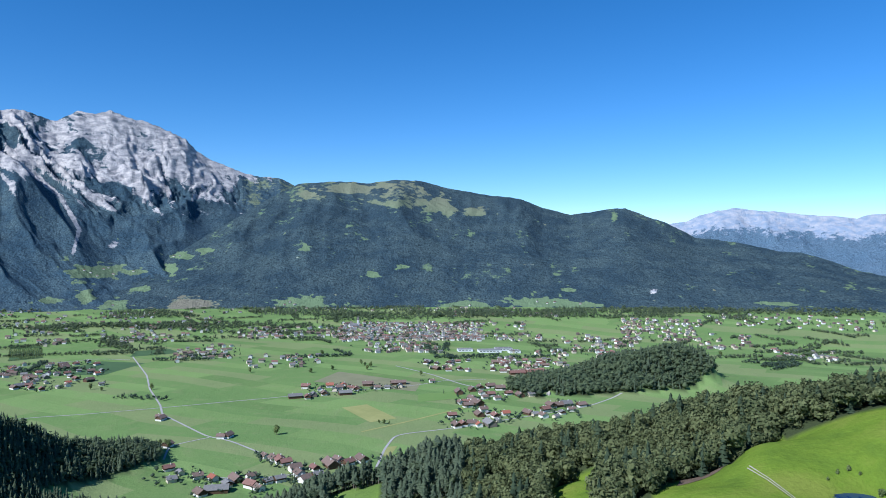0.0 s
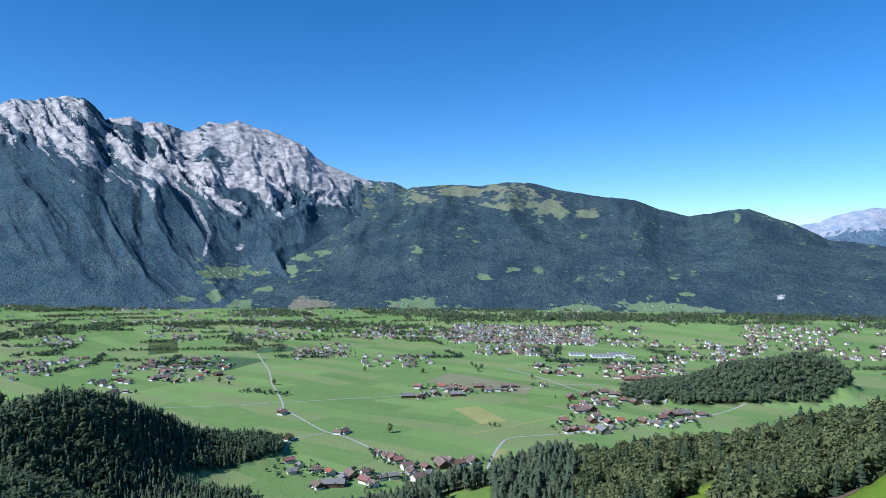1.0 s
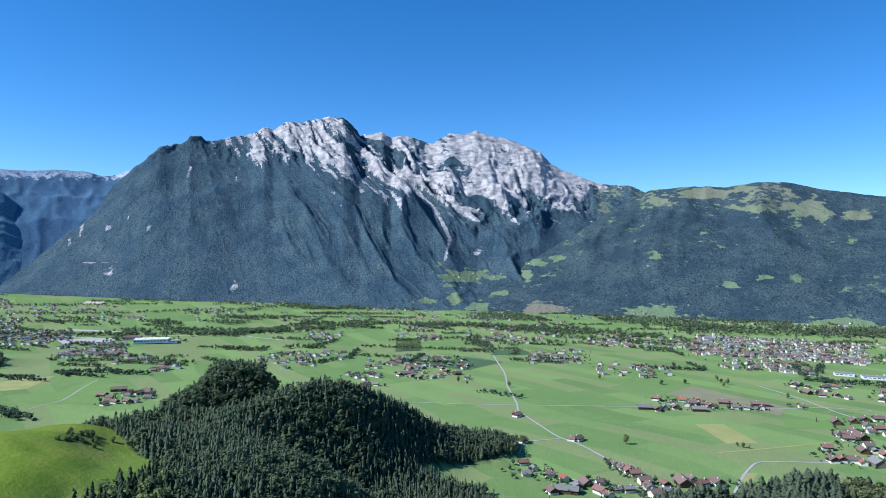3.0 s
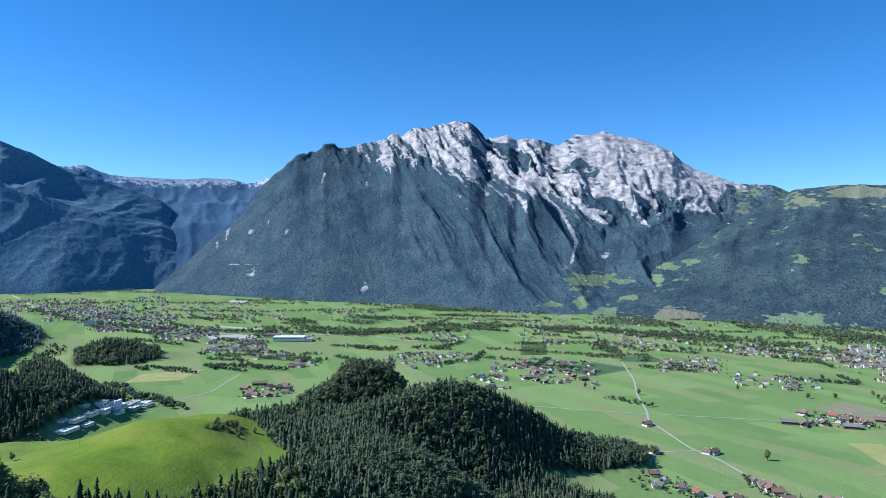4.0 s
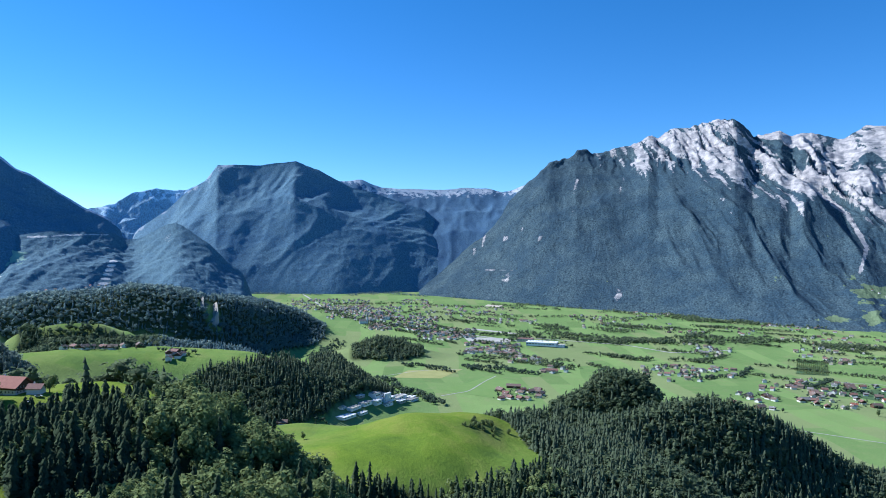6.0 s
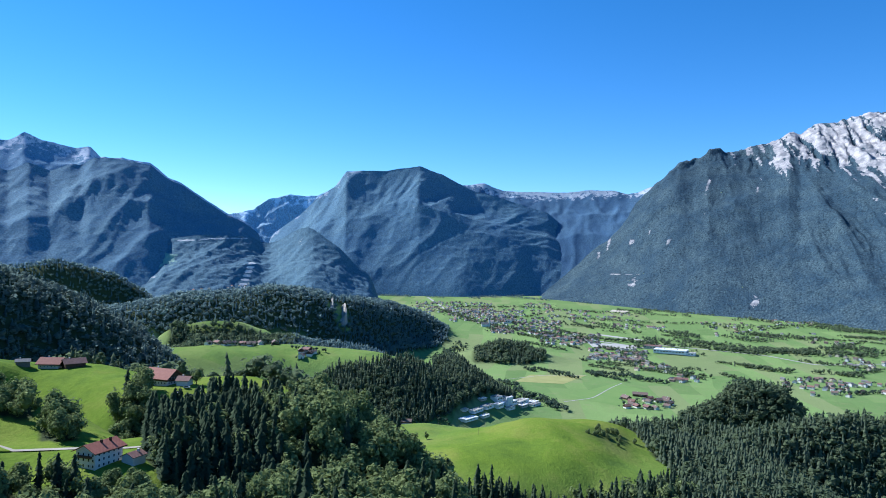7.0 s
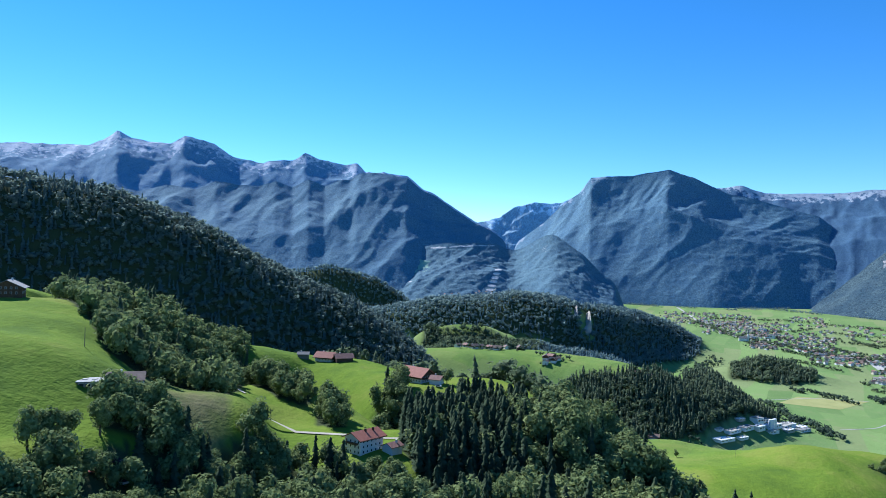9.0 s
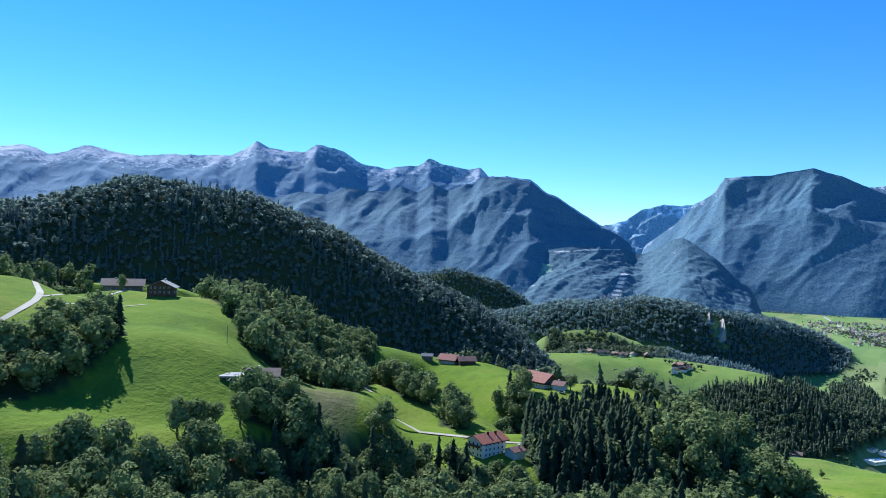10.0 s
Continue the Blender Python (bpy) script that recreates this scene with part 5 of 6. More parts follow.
field("mown meadow beside a copse", [(-1539, 860), (-1493, 993), (-1400, 870), (-1456, 772)], M_HAY)
field("pale gravel yard by the river", [(-1972, 1310), (-1862, 1437), (-1819, 1381), (-1905, 1287)], M_GREY)
field("pale gravel pit at the mountain foot", [(-2660, 1900), (-2590, 1945), (-2540, 1880), (-2600, 1840)], M_PIT, 0.6)
field("pale gravel strip beside the road", [(-2076, 1400), (-2076, 1425), (-1904, 1520), (-1904, 1495)], M_GREY)
field("mown meadow strip", [(-46, 1346), (19, 1367), (39, 1312), (-44, 1277)], M_MOWN)
field("stubble field beside the halls", [(138, 1615), (234, 1656), (246, 1527), (160, 1467)], M_SOIL)
for k in range(16):
    s = k / 15
    x0, y0, x1, y1 = -1049 + 52 * s, 1710 + 53 * s, -1179 + 66 * s, 1929 + 31 * s
    X, Y, kinds, hh = tree_line([(x0, y0), (x1, y1)], 6, 0.6, 4, 0.0, line_rng)
    if len(X):
        tagged(new("orchard_row", woods_mesh("orchard_row", (SPRUCE_TINY, LEAF_TINY), kinds, X, Y, relief(X, Y), hh, line_rng)), "trimmed row of low orchard trees", "orchard row", kind="stuff")

# ---- houses ----
M_PLASTER = plain_material("white_plaster", (0.68, 0.66, 0.61), (0.80, 0.78, 0.74), 0.4, 0.85)
M_CREAM = plain_material("cream_plaster", (0.58, 0.50, 0.38), (0.70, 0.62, 0.48), 0.4, 0.85)
M_TIMBER = plain_material("brown_timber", (0.07, 0.04, 0.025), (0.14, 0.085, 0.05), 0.7, 0.8)
M_TIMBER_GREY = plain_material("weathered_timber", (0.14, 0.12, 0.10), (0.22, 0.19, 0.16), 0.7, 0.85)
M_GLASS = plain_material("window_glass", (0.02, 0.025, 0.03), (0.04, 0.05, 0.06), 0.5, 0.12)
M_WHITE = plain_material("white_sheet_metal", (0.72, 0.73, 0.74), (0.82, 0.83, 0.84), 0.1, 0.5)


def tile_material(name, dark, light):
    m, n, l, b = material(name, 0.8)
    p = position(n)
    f = noise_node(n, l, p, 0.5, 5, 0.7)
    w = n.new("ShaderNodeTexWave")
    w.bands_direction = "Z"
    w.inputs["Scale"].default_value, w.inputs["Distortion"].default_value = 1.3, 0.6
    l.new(p, w.inputs["Vector"])
    oi = n.new("ShaderNodeObjectInfo")
    c = ramp(n, l, f, [(0.3, dark), (0.7, light)])
    c = mix(n, l, calc(n, l, "MULTIPLY", oi.outputs["Random"], 0.4), c, tuple(v * 0.6 for v in dark))
    l.new(c, b.inputs["Base Color"])
    bump(n, l, b, w.outputs["Fac"], 0.4, 0.08)
    return m


M_ROOF_RED = tile_material("faded_red_roof_tiles", (0.19, 0.10, 0.08), (0.29, 0.16, 0.13))
M_ROOF_FARM = tile_material("reddish_brown_roof_tiles", (0.25, 0.095, 0.07), (0.34, 0.14, 0.10))
M_ROOF_ORANGE = tile_material("orange_roof_tiles", (0.29, 0.10, 0.065), (0.40, 0.15, 0.10))
M_ROOF_BROWN = tile_material("brown_roof_tiles", (0.15, 0.105, 0.085), (0.24, 0.17, 0.14))
M_ROOF_GREY = tile_material("grey_roof_tiles", (0.16, 0.155, 0.15), (0.26, 0.25, 0.24))


def faces_mesh(name, P, F, mat):
    me = bpy.data.meshes.new(name)
    me.from_pydata(P, [], F)
    me.materials.append(mat)
    me.update()
    return me


def block(x0, x1, y0, y1, z0, z1):
    P = [(x0, y0, z0), (x1, y0, z0), (x1, y1, z0), (x0, y1, z0), (x0, y0, z1), (x1, y0, z1), (x1, y1, z1), (x0, y1, z1)]
    return P, [(3, 2, 1, 0), (4, 5, 6, 7), (0, 1, 5, 4), (1, 2, 6, 5), (2, 3, 7, 6), (3, 0, 4, 7)]


def joined(*pieces):
    P, F = [], []
    for p, f in pieces:
        F += [tuple(i + len(P) for i in q) for q in f]
        P += p
    return P, F


def gabled(l, w, z0, eave, ridge):
    """A body with gables at both ends; the ridge runs along x."""
    a, b = l / 2, w / 2
    P = [(-a, -b, z0), (a, -b, z0), (a, b, z0), (-a, b, z0), (-a, -b, eave), (a, -b, eave), (a, b, eave), (-a, b, eave), (-a, 0, ridge), (a, 0, ridge)]
    return P, [(3, 2, 1, 0), (0, 1, 5, 4), (2, 3, 7, 6), (1, 2, 6, 9, 5), (3, 0, 4, 8, 7), (4, 5, 9, 8), (6, 7, 8, 9)]


def roof_shape(l, w, eave, ridge, over, thick=0.28):
    """Two thick slopes that overhang on all sides."""
    a, b = l / 2 + over, w / 2 + over
    drop = (ridge - eave) / (w / 2) * over
    low, top = eave - drop + 0.06, ridge + 0.06
    P, F = [], []
    for s in (-1, 1):
        k = len(P)
        P += [(-a, s * b, low), (a, s * b, low), (a, 0, top), (-a, 0, top), (-a, s * b, low + thick), (a, s * b, low + thick), (a, 0, top + thick), (-a, 0, top + thick)]
        F += [tuple(i + k for i in q) for q in ((3, 2, 1, 0), (4, 5, 6, 7), (0, 1, 5, 4), (1, 2, 6, 5), (3, 0, 4, 7))]
    return P, F


def build_house(l, w, eave, ridge, wall, roof, upper=None, over=1.0, name="house"):
    """A house of the valley: plastered body, timber upper floor, roof and chimney."""
    ob = new(name)
    part("wall", faces_mesh("wall", *gabled(l, w, -1.5, eave, ridge), wall), ob)
    if upper:
        m = eave * 0.55
        a, b = l / 2 + 0.06, w / 2 + 0.06
        P, F = gabled(2 * a, 2 * b, m, eave, ridge - 0.02)
        part("upper_floor", faces_mesh("upper_floor", P, F, upper), ob, "brown timber upper floor")
        part("balcony", faces_mesh("balcony", *block(l / 2, l / 2 + 1.1, -w * 0.4, w * 0.4, m - 0.15, m + 0.95), upper), ob)
    part("roof", faces_mesh("roof", *roof_shape(l, w, eave, ridge, over), roof), ob)
    part("chimney", faces_mesh("chimney", *block(-l * 0.2 - 0.4, -l * 0.2 + 0.4, 0.6, 1.4, ridge - 1.2, ridge + 1.1), M_PLASTER), ob)
    return ob


PALETTE = [
    (9.68, 7.92, 4.05, 6.51, M_PLASTER, M_ROOF_BROWN, None, "white plastered house with a brown tiled roof"),
    (10.56, 8.36, 4.22, 6.69, M_PLASTER, M_ROOF_RED, M_TIMBER, "white house with timber upper floor and red roof"),
    (8.8, 7.92, 3.87, 6.34, M_CREAM, M_ROOF_GREY, None, "cream plastered house with a grey roof"),
    (13.2, 9.68, 4.4, 7.39, M_PLASTER, M_ROOF_BROWN, M_TIMBER, "large farmhouse with timber gable and brown roof"),
    (8.8, 7.48, 3.87, 6.16, M_PLASTER, M_ROOF_ORANGE, None, "small white house with an orange tiled roof"),
    (15.84, 9.68, 3.7, 7.04, M_TIMBER, M_ROOF_BROWN, None, "dark timber barn with a wide brown roof"),
    (9.68, 8.8, 4.58, 6.51, M_PLASTER, M_ROOF_GREY, M_TIMBER, "white house with timber balcony and grey roof"),
    (17.6, 10.56, 3.96, 7.57, M_TIMBER_GREY, M_ROOF_GREY, None, "weathered grey barn with a low grey roof"),
]
# the three near villages: bearing and distance of each house
ROAD_VILLAGE = [(21.15, 941), (20.33, 922), (20.96, 898), (19.07, 902), (17.93, 889), (18.9, 840), (16.25, 879), (15.11, 883), (15.1, 851), (13.87, 861), (12.96, 865), (14.06, 965),
                (13.42, 950), (12.5, 930), (11.77, 902), (11.4, 879), (10.22, 901), (8.94, 912), (8.36, 929), (7.58, 916), (6.46, 928), (16.9, 862), (12.9, 938), (11.0, 858), (10.0, 872), (14.5, 838)]
FIELD_VILLAGE = [(10.93, 1420), (10.34, 1344), (9.79, 1389), (9.06, 1424), (8.65, 1386), (7.97, 1422), (6.93, 1386), (6.03, 1434), (5.27, 1397), (4.46, 1401), (3.44, 1411), (10.79, 1324),
                 (8.3, 1402), (7.4, 1398), (9.5, 1352), (0.85, 1462)]
WOOD_VILLAGE = [(-1.33, 1351), (-2.38, 1373), (-3.06, 1391), (-3.88, 1403), (-4.66, 1383), (-1.47, 1263), (-2.38, 1297), (-3.43, 1308), (-4.43, 1301), (-2.84, 1260), (-2.06, 1241), (-5.34, 1342),
                (-6.25, 1330), (-7.15, 1332), (-3.3, 1209), (-3.71, 1185), (-2.98, 1176), (-4.3, 1166), (-5.12, 1184), (-4.53, 1137), (-0.78, 1166), (-1.15, 1100), (-1.7, 1108), (-2.39, 1112),
                (-2.98, 1106), (-3.85, 1114), (-6.93, 1196), (-7.47, 1186), (-8.28, 1221), (-8.72, 1253), (-9.21, 1259), (-9.88, 1271), (-9.62, 1205), (-10.33, 1229), (-11.12, 1268), (-9.13, 1176), (-8.14, 1176), (-3.9, 1330), (-3.2, 1340), (-1.9, 1270)]
CLUSTERS = [(17.0, 20.6, 1814, 2012, 14), (9.7, 15.3, 1665, 1853, 24),
            (25.7, 32.0, 1559, 1938, 40), (-9.8, -4.0, 1577, 1784, 24), (-0.8, 1.5, 1633, 1714, 6), (49.1, 52.3, 1925, 2061, 8), (47.5, 50.0, 1741, 1848, 6),
            (50.0, 53.6, 1414, 1553, 15), (35.6, 42.3, 1822, 2007, 26), (32.3, 35.9, 1482, 1633, 10), (36.7, 42.2, 1720, 2000, 20), (28.6, 33.9, 1700, 1880, 12), (-2.7, 1.5, 1580, 1790, 10), (49.7, 52.7, 1909, 2074, 8),
            (82.6, 86.8, 1540, 1592, 12), (78.3, 79.3, 1255, 1290, 3), (71.3, 72.6, 1740, 1790, 5), (69.5, 71.2, 1095, 1125, 3)]
TOWNS = [(27.7, 29.7, 2213, 2299, 6), (20.9, 24.7, 2203, 2336, 16), (16.6, 20.7, 1839, 2079, 16), (40.3, 43.0, 2893, 3100, 10), (29.9, 33.9, 2800, 2840, 10), (22.1, 26.9, 2555, 2700, 14), (52.4, 54.4, 2639, 2754, 8),
         (50.3, 51.9, 2629, 2740, 6), (43.1, 47.9, 2716, 2931, 14), (35.9, 39.4, 2208, 2374, 12), (59.2, 61.5, 3173, 3475, 20), (54.6, 61.2, 2744, 3210, 20), (51.8, 55.7, 2080, 2282, 20), (-15.6, -11.9, 2019, 2221, 14), (-15.0, -12.4, 1827, 1989, 10), (-10.0, -4.8, 1650, 1922, 16), (-3.0, 8.3, 2105, 2400, 230), (8.3, 16.2, 2195, 2350, 45), (0.2, 6.1, 1860, 2057, 34), (-8.0, -3.0, 2121, 2433, 24),
         (-15.1, -9.4, 1780, 2267, 18), (-20.0, -14.2, 2203, 2542, 70), (-23.6, -20.0, 2089, 2320, 14), (-29.1, -25.1, 1968, 2162, 16), (-31.8, -20.4, 2476, 2726, 40),
         (17.0, 32.0, 2276, 2559, 50), (-9.8, -0.8, 2518, 2641, 14), (64, 70.2, 2950, 3420, 90), (61.5, 67.5, 2700, 3100, 100), (58.5, 64, 2450, 2780, 80), (55.5, 60, 2300, 2500, 40), (51.9, 56.4, 2085, 2267, 30), (27.7, 47.3, 2533, 2760, 34), (51.9, 65.1, 2744, 3211, 50),
         (-8, 26, 2640, 2720, 26)]
house_rng = np.random.default_rng(17)


def house_places(a0, a1, d0, d1, n, gap):
    got, tries = [], 0
    while len(got) < n and tries < n * 60:
        tries += 1
        p = spot(house_rng.uniform(a0, a1), house_rng.uniform(d0, d1))
        if all((p[0] - q[0]) ** 2 + (p[1] - q[1]) ** 2 > gap * gap for q in got):
            got.append(p)
    return got


models = [None] * len(PALETTE)
garden, far_houses = [], []


def village_house(x, y, rz, size=1.0):
    k = int(house_rng.choice(8, p=[0.24, 0.22, 0.08, 0.18, 0.06, 0.10, 0.08, 0.04]))
    m = pose(x, y, float(relief(x, y)), 0, 0, rz) @ Matrix.Diagonal((size, size, size, 1))
    if models[k] is None:
        l, w, eave, ridge, wall, roof, upper, label = PALETTE[k]
        models[k] = tagged(build_house(l, w, eave, ridge, wall, roof, upper), label, "house", group="village houses")
        models[k].matrix_world = m
    else:
        copy_thing(models[k], m)


for homes, turn, planted in ((ROAD_VILLAGE, 38, 7), (FIELD_VILLAGE, 12, 5), (WOOD_VILLAGE, 20, 5)):
    for a, d in homes:
        x, y = spot(a, d)
        village_house(x, y, turn + 90 * int(house_rng.integers(0, 4)) + house_rng.normal(0, 8), house_rng.uniform(0.95, 1.3))
        garden += [(x + house_rng.normal(0, 13), y + house_rng.normal(0, 13)) for _ in range(planted)]
for a0, a1, d0, d1, n in CLUSTERS:
    turn = house_rng.uniform(0, 90)
    for x, y in house_places(a0, a1, d0, d1, n, 15.5):
        if d0 > 1650 and a0 < 70:
            far_houses.append((x, y))
            garden += [(x + house_rng.normal(0, 11), y + house_rng.normal(0, 11)) for _ in range(2)]
            continue
        village_house(x, y, turn + 90 * int(house_rng.integers(0, 4)) + house_rng.normal(0, 9))
        for _ in range(int(house_rng.integers(1, 5))):
            garden.append((x + house_rng.normal(0, 11), y + house_rng.normal(0, 11)))


def town_mesh(places, wall, roof):
    """Many far houses as one mesh: bodies and roofs."""
    me = bpy.data.meshes.new("town_houses")
    P, F, M = [], [], []
    for x, y in places:
        l, w, e = house_rng.uniform(8, 15), house_rng.uniform(7.5, 10), house_rng.uniform(3.8, 6.6)
        l, w, e = (v * float(shrink(x, y)) for v in (l, w, e))
        r = e + w * 0.3
        turn = radians(20 + 90 * int(house_rng.integers(0, 2)) + house_rng.normal(0, 8))
        c, s, z = math.cos(turn), math.sin(turn), float(relief(x, y))
        for k, (p, f) in enumerate((gabled(l, w, -1, e, r), roof_shape(l, w, e, r, 0.7))):
            F += [tuple(i + len(P) for i in q) for q in f]
            M += [k] * len(f)
            P += [(x + px * c - py * s, y + px * s + py * c, z + pz) for px, py, pz in p]
    me.from_pydata(P, [], F)
    me.materials.append(wall)
    me.materials.append(roof)
    me.polygons.foreach_set("material_index", np.array(M, np.int32))
    me.update()
    return me


mixed = [(M_PLASTER, M_ROOF_BROWN), (M_PLASTER, M_ROOF_RED), (M_CREAM, M_ROOF_GREY), (M_PLASTER, M_ROOF_GREY), (M_TIMBER_GREY, M_ROOF_BROWN), (M_CREAM, M_ROOF_BROWN)]
town_places = [[] for _ in mixed]
for a0, a1, d0, d1, n in TOWNS:
    for x, y in house_places(a0, a1, d0, d1, int(n * 1.5), 12):
        town_places[int(house_rng.integers(0, len(mixed)))].append((x, y))
        for _ in range(2):
            garden.append((x + house_rng.normal(0, 16), y + house_rng.normal(0, 16)))
for k, p in enumerate(far_houses):
    town_places[k % len(mixed)].append(p)
for places, (wall, roof) in zip(town_places, mixed):
    tagged(new("town_houses", town_mesh(places, wall, roof)), "distant white houses with brown and red roofs", "houses", kind="stuff")
# the hamlet on the brow below the grassy hump
hamlet_rng = np.random.default_rng(77)
for a, d, k in [(86.2, 1358, 0), (85.5, 1370, 1), (84.9, 1352, 3), (84.3, 1366, 0), (83.6, 1362, 1), (83.0, 1350, 3), (82.3, 1372, 0), (81.2, 1376, 5)]:
    x, y = spot(a, d)
    copy_thing(models[k], pose(x, y, float(relief(x, y)), 0, 0, hamlet_rng.uniform(0, 180)))
    garden += [(x + hamlet_rng.normal(0, 14), y + hamlet_rng.normal(0, 14)) for _ in range(9)]
g = np.array(garden)
tagged(new("garden_trees", woods_mesh("garden_trees", (SPRUCE_TINY, LEAF_TINY), (house_rng.random(len(g)) > 0.15).astype(int), g[:, 0], g[:, 1], relief(g[:, 0], g[:, 1]) - 0.2, house_rng.uniform(4, 10, len(g)) * shrink(g[:, 0], g[:, 1]), house_rng, (M_SPRUCE, M_HEDGE))),
       "small leafy trees and hedges between the houses", "garden trees", kind="stuff")


# ---- the farms on the slope ----
def window(parent, x, y, z, face, w=0.9, h=1.2):
    """A framed window on a wall; face is x or y with its sign."""
    s = 1 if face[0] == "+" else -1
    f, gl = 0.08, 0.05
    if face[1] == "x":
        fr = joined(block(x - f, x + f, y - w / 2, y + w / 2, z - h / 2, z + h / 2))
        gp = block(x + s * f - 0.01, x + s * (f + gl), y - w / 2 + 0.1, y + w / 2 - 0.1, z - h / 2 + 0.1, z + h / 2 - 0.1) if s > 0 else block(x - f - gl, x - f + 0.01, y - w / 2 + 0.1, y + w / 2 - 0.1, z - h / 2 + 0.1, z + h / 2 - 0.1)
    else:
        fr = joined(block(x - w / 2, x + w / 2, y - f, y + f, z - h / 2, z + h / 2))
        gp = block(x - w / 2 + 0.1, x + w / 2 - 0.1, y + f - 0.01, y + f + gl, z - h / 2 + 0.1, z + h / 2 - 0.1) if s > 0 else block(x - w / 2 + 0.1, x + w / 2 - 0.1, y - f - gl, y - f + 0.01, z - h / 2 + 0.1, z + h / 2 - 0.1)
    fob = part("window", faces_mesh("window", *fr, M_WHITE), parent)
    part("pane", faces_mesh("pane", *gp, M_GLASS), fob)


def white_house():
    l, w, eave, ridge = 14.5, 10, 6.9, 9.3
    ob = new("apartment_house")
    part("wall", faces_mesh("wall", *gabled(l, w, -3, eave, ridge), M_PLASTER), ob)
    part("roof", faces_mesh("roof", *roof_shape(l, w, eave, ridge, 1.3, 0.3), M_ROOF_ORANGE), ob, "bright orange tiled roof")
    for z in (1.2, 3.5, 5.7):
        for x in (-5, -2.5, 0.2, 2.8, 5.2):
            window(ob, x, w / 2, z, "+y")
        for y in (-3.6, -1.0, 1.8, 4.0):
            window(ob, l / 2, y, z, "+x")
    for x, y in ((-4, 1.5), (0.5, 1.2)):
        part("chimney", faces_mesh("chimney", *block(x - 0.4, x + 0.4, y - 0.4, y + 0.4, ridge - 1, ridge + 1), M_TIMBER), ob)
    part("eaves_board", faces_mesh("eaves_board", *block(-l / 2 - 1.3, l / 2 + 1.3, w / 2 + 1.2, w / 2 + 1.32, eave - 0.75, eave - 0.4), M_TIMBER), ob)
    part("balcony", faces_mesh("balcony", *block(l / 2 + 0.02, l / 2 + 1.2, -3.6, 3.6, 4.4, 5.2), M_TIMBER), ob)
    return tagged(ob, "three-storey white house with a bright orange tiled roof", "house")


hz = lambda x, y: float(relief(x, y))
wh = white_house()
wh.matrix_world = pose(-325, -20, hz(-325, -20) - 0.7, 0, 0, -42)
shed = tagged(build_house(7, 6, 3.0, 4.4, M_PLASTER, M_ROOF_RED, None, 0.6, "annex"), "low white annex with a dark red roof beside the house", "annex")
shed.matrix_world = pose(-324, -7, hz(-324, -7), 0, 0, -42)


def farmhouse(l, w, eave, ridge, roof, label, wall=M_PLASTER, upper=M_TIMBER, over=1.6):
    ob = build_house(l, w, eave, ridge, wall, roof, upper, over, "farmhouse")
    for x in np.arange(-l / 2 + 2, l / 2 - 1, 2.6):
        for s in (-1, 1):
            window(ob, float(x), s * w / 2, 1.6, "+y" if s > 0 else "-y")
    for y in np.arange(-w / 2 + 1.8, w / 2 - 1, 2.4):
        window(ob, l / 2, float(y), 1.6, "+x")
        window(ob, l / 2 + 0.07, float(y), eave * 0.55 + 1.7, "+x")
    return tagged(ob, label, "farmhouse")


f1 = farmhouse(22, 14, 5.0, 9.8, M_ROOF_FARM, "large old farmhouse with a reddish-brown tiled roof")
f1.matrix_world = pose(-513, 5, hz(-513, 5) + 0.3, 0, 0, 46)
a1 = tagged(build_house(8, 7, 3.0, 5.2, M_PLASTER, M_ROOF_RED, None, 0.8, "outbuilding"), "small white outbuilding with a red roof", "outbuilding")
a1.matrix_world = pose(-498, 19, hz(-498, 19) + 0.3, 0, 0, 62)
f2 = farmhouse(15, 12, 3.8, 7.2, M_ROOF_FARM, "red-roofed farmhouse at the meadow's edge", M_CREAM)
f2.matrix_world = pose(-604, -71, hz(-604, -71) + 0.2, 0, 0, 70)
b2 = tagged(build_house(14, 9, 3.2, 6.0, M_TIMBER, M_ROOF_RED, None, 1.2, "barn"), "low barn with a faded red roof", "barn")
b2.matrix_world = pose(-598, -56, hz(-598, -56) + 0.2, 0, 0, 110)
b3 = tagged(build_house(9, 6, 2.8, 4.4, M_TIMBER_GREY, M_ROOF_GREY, None, 0.7, "barn"), "small grey shed beside the farmhouse", "barn")
b3.matrix_world = pose(-602, -90, hz(-602, -90) + 0.2, 0, 0, 95)
f3 = farmhouse(17, 14, 4.6, 8.0, M_ROOF_GREY, "dark timber farmhouse with a grey gabled roof", M_TIMBER, M_TIMBER)
f3.matrix_world = pose(-384, -213, hz(-384, -213) + 0.4, 0, 0, 22)
b4 = farmhouse(22, 11, 4.2, 7.4, M_ROOF_BROWN, "long farm building with a brownish roof", M_TIMBER_GREY, None)
b4.matrix_world = pose(-408, -252, hz(-408, -252) + 0.4, 0, 0, 118)


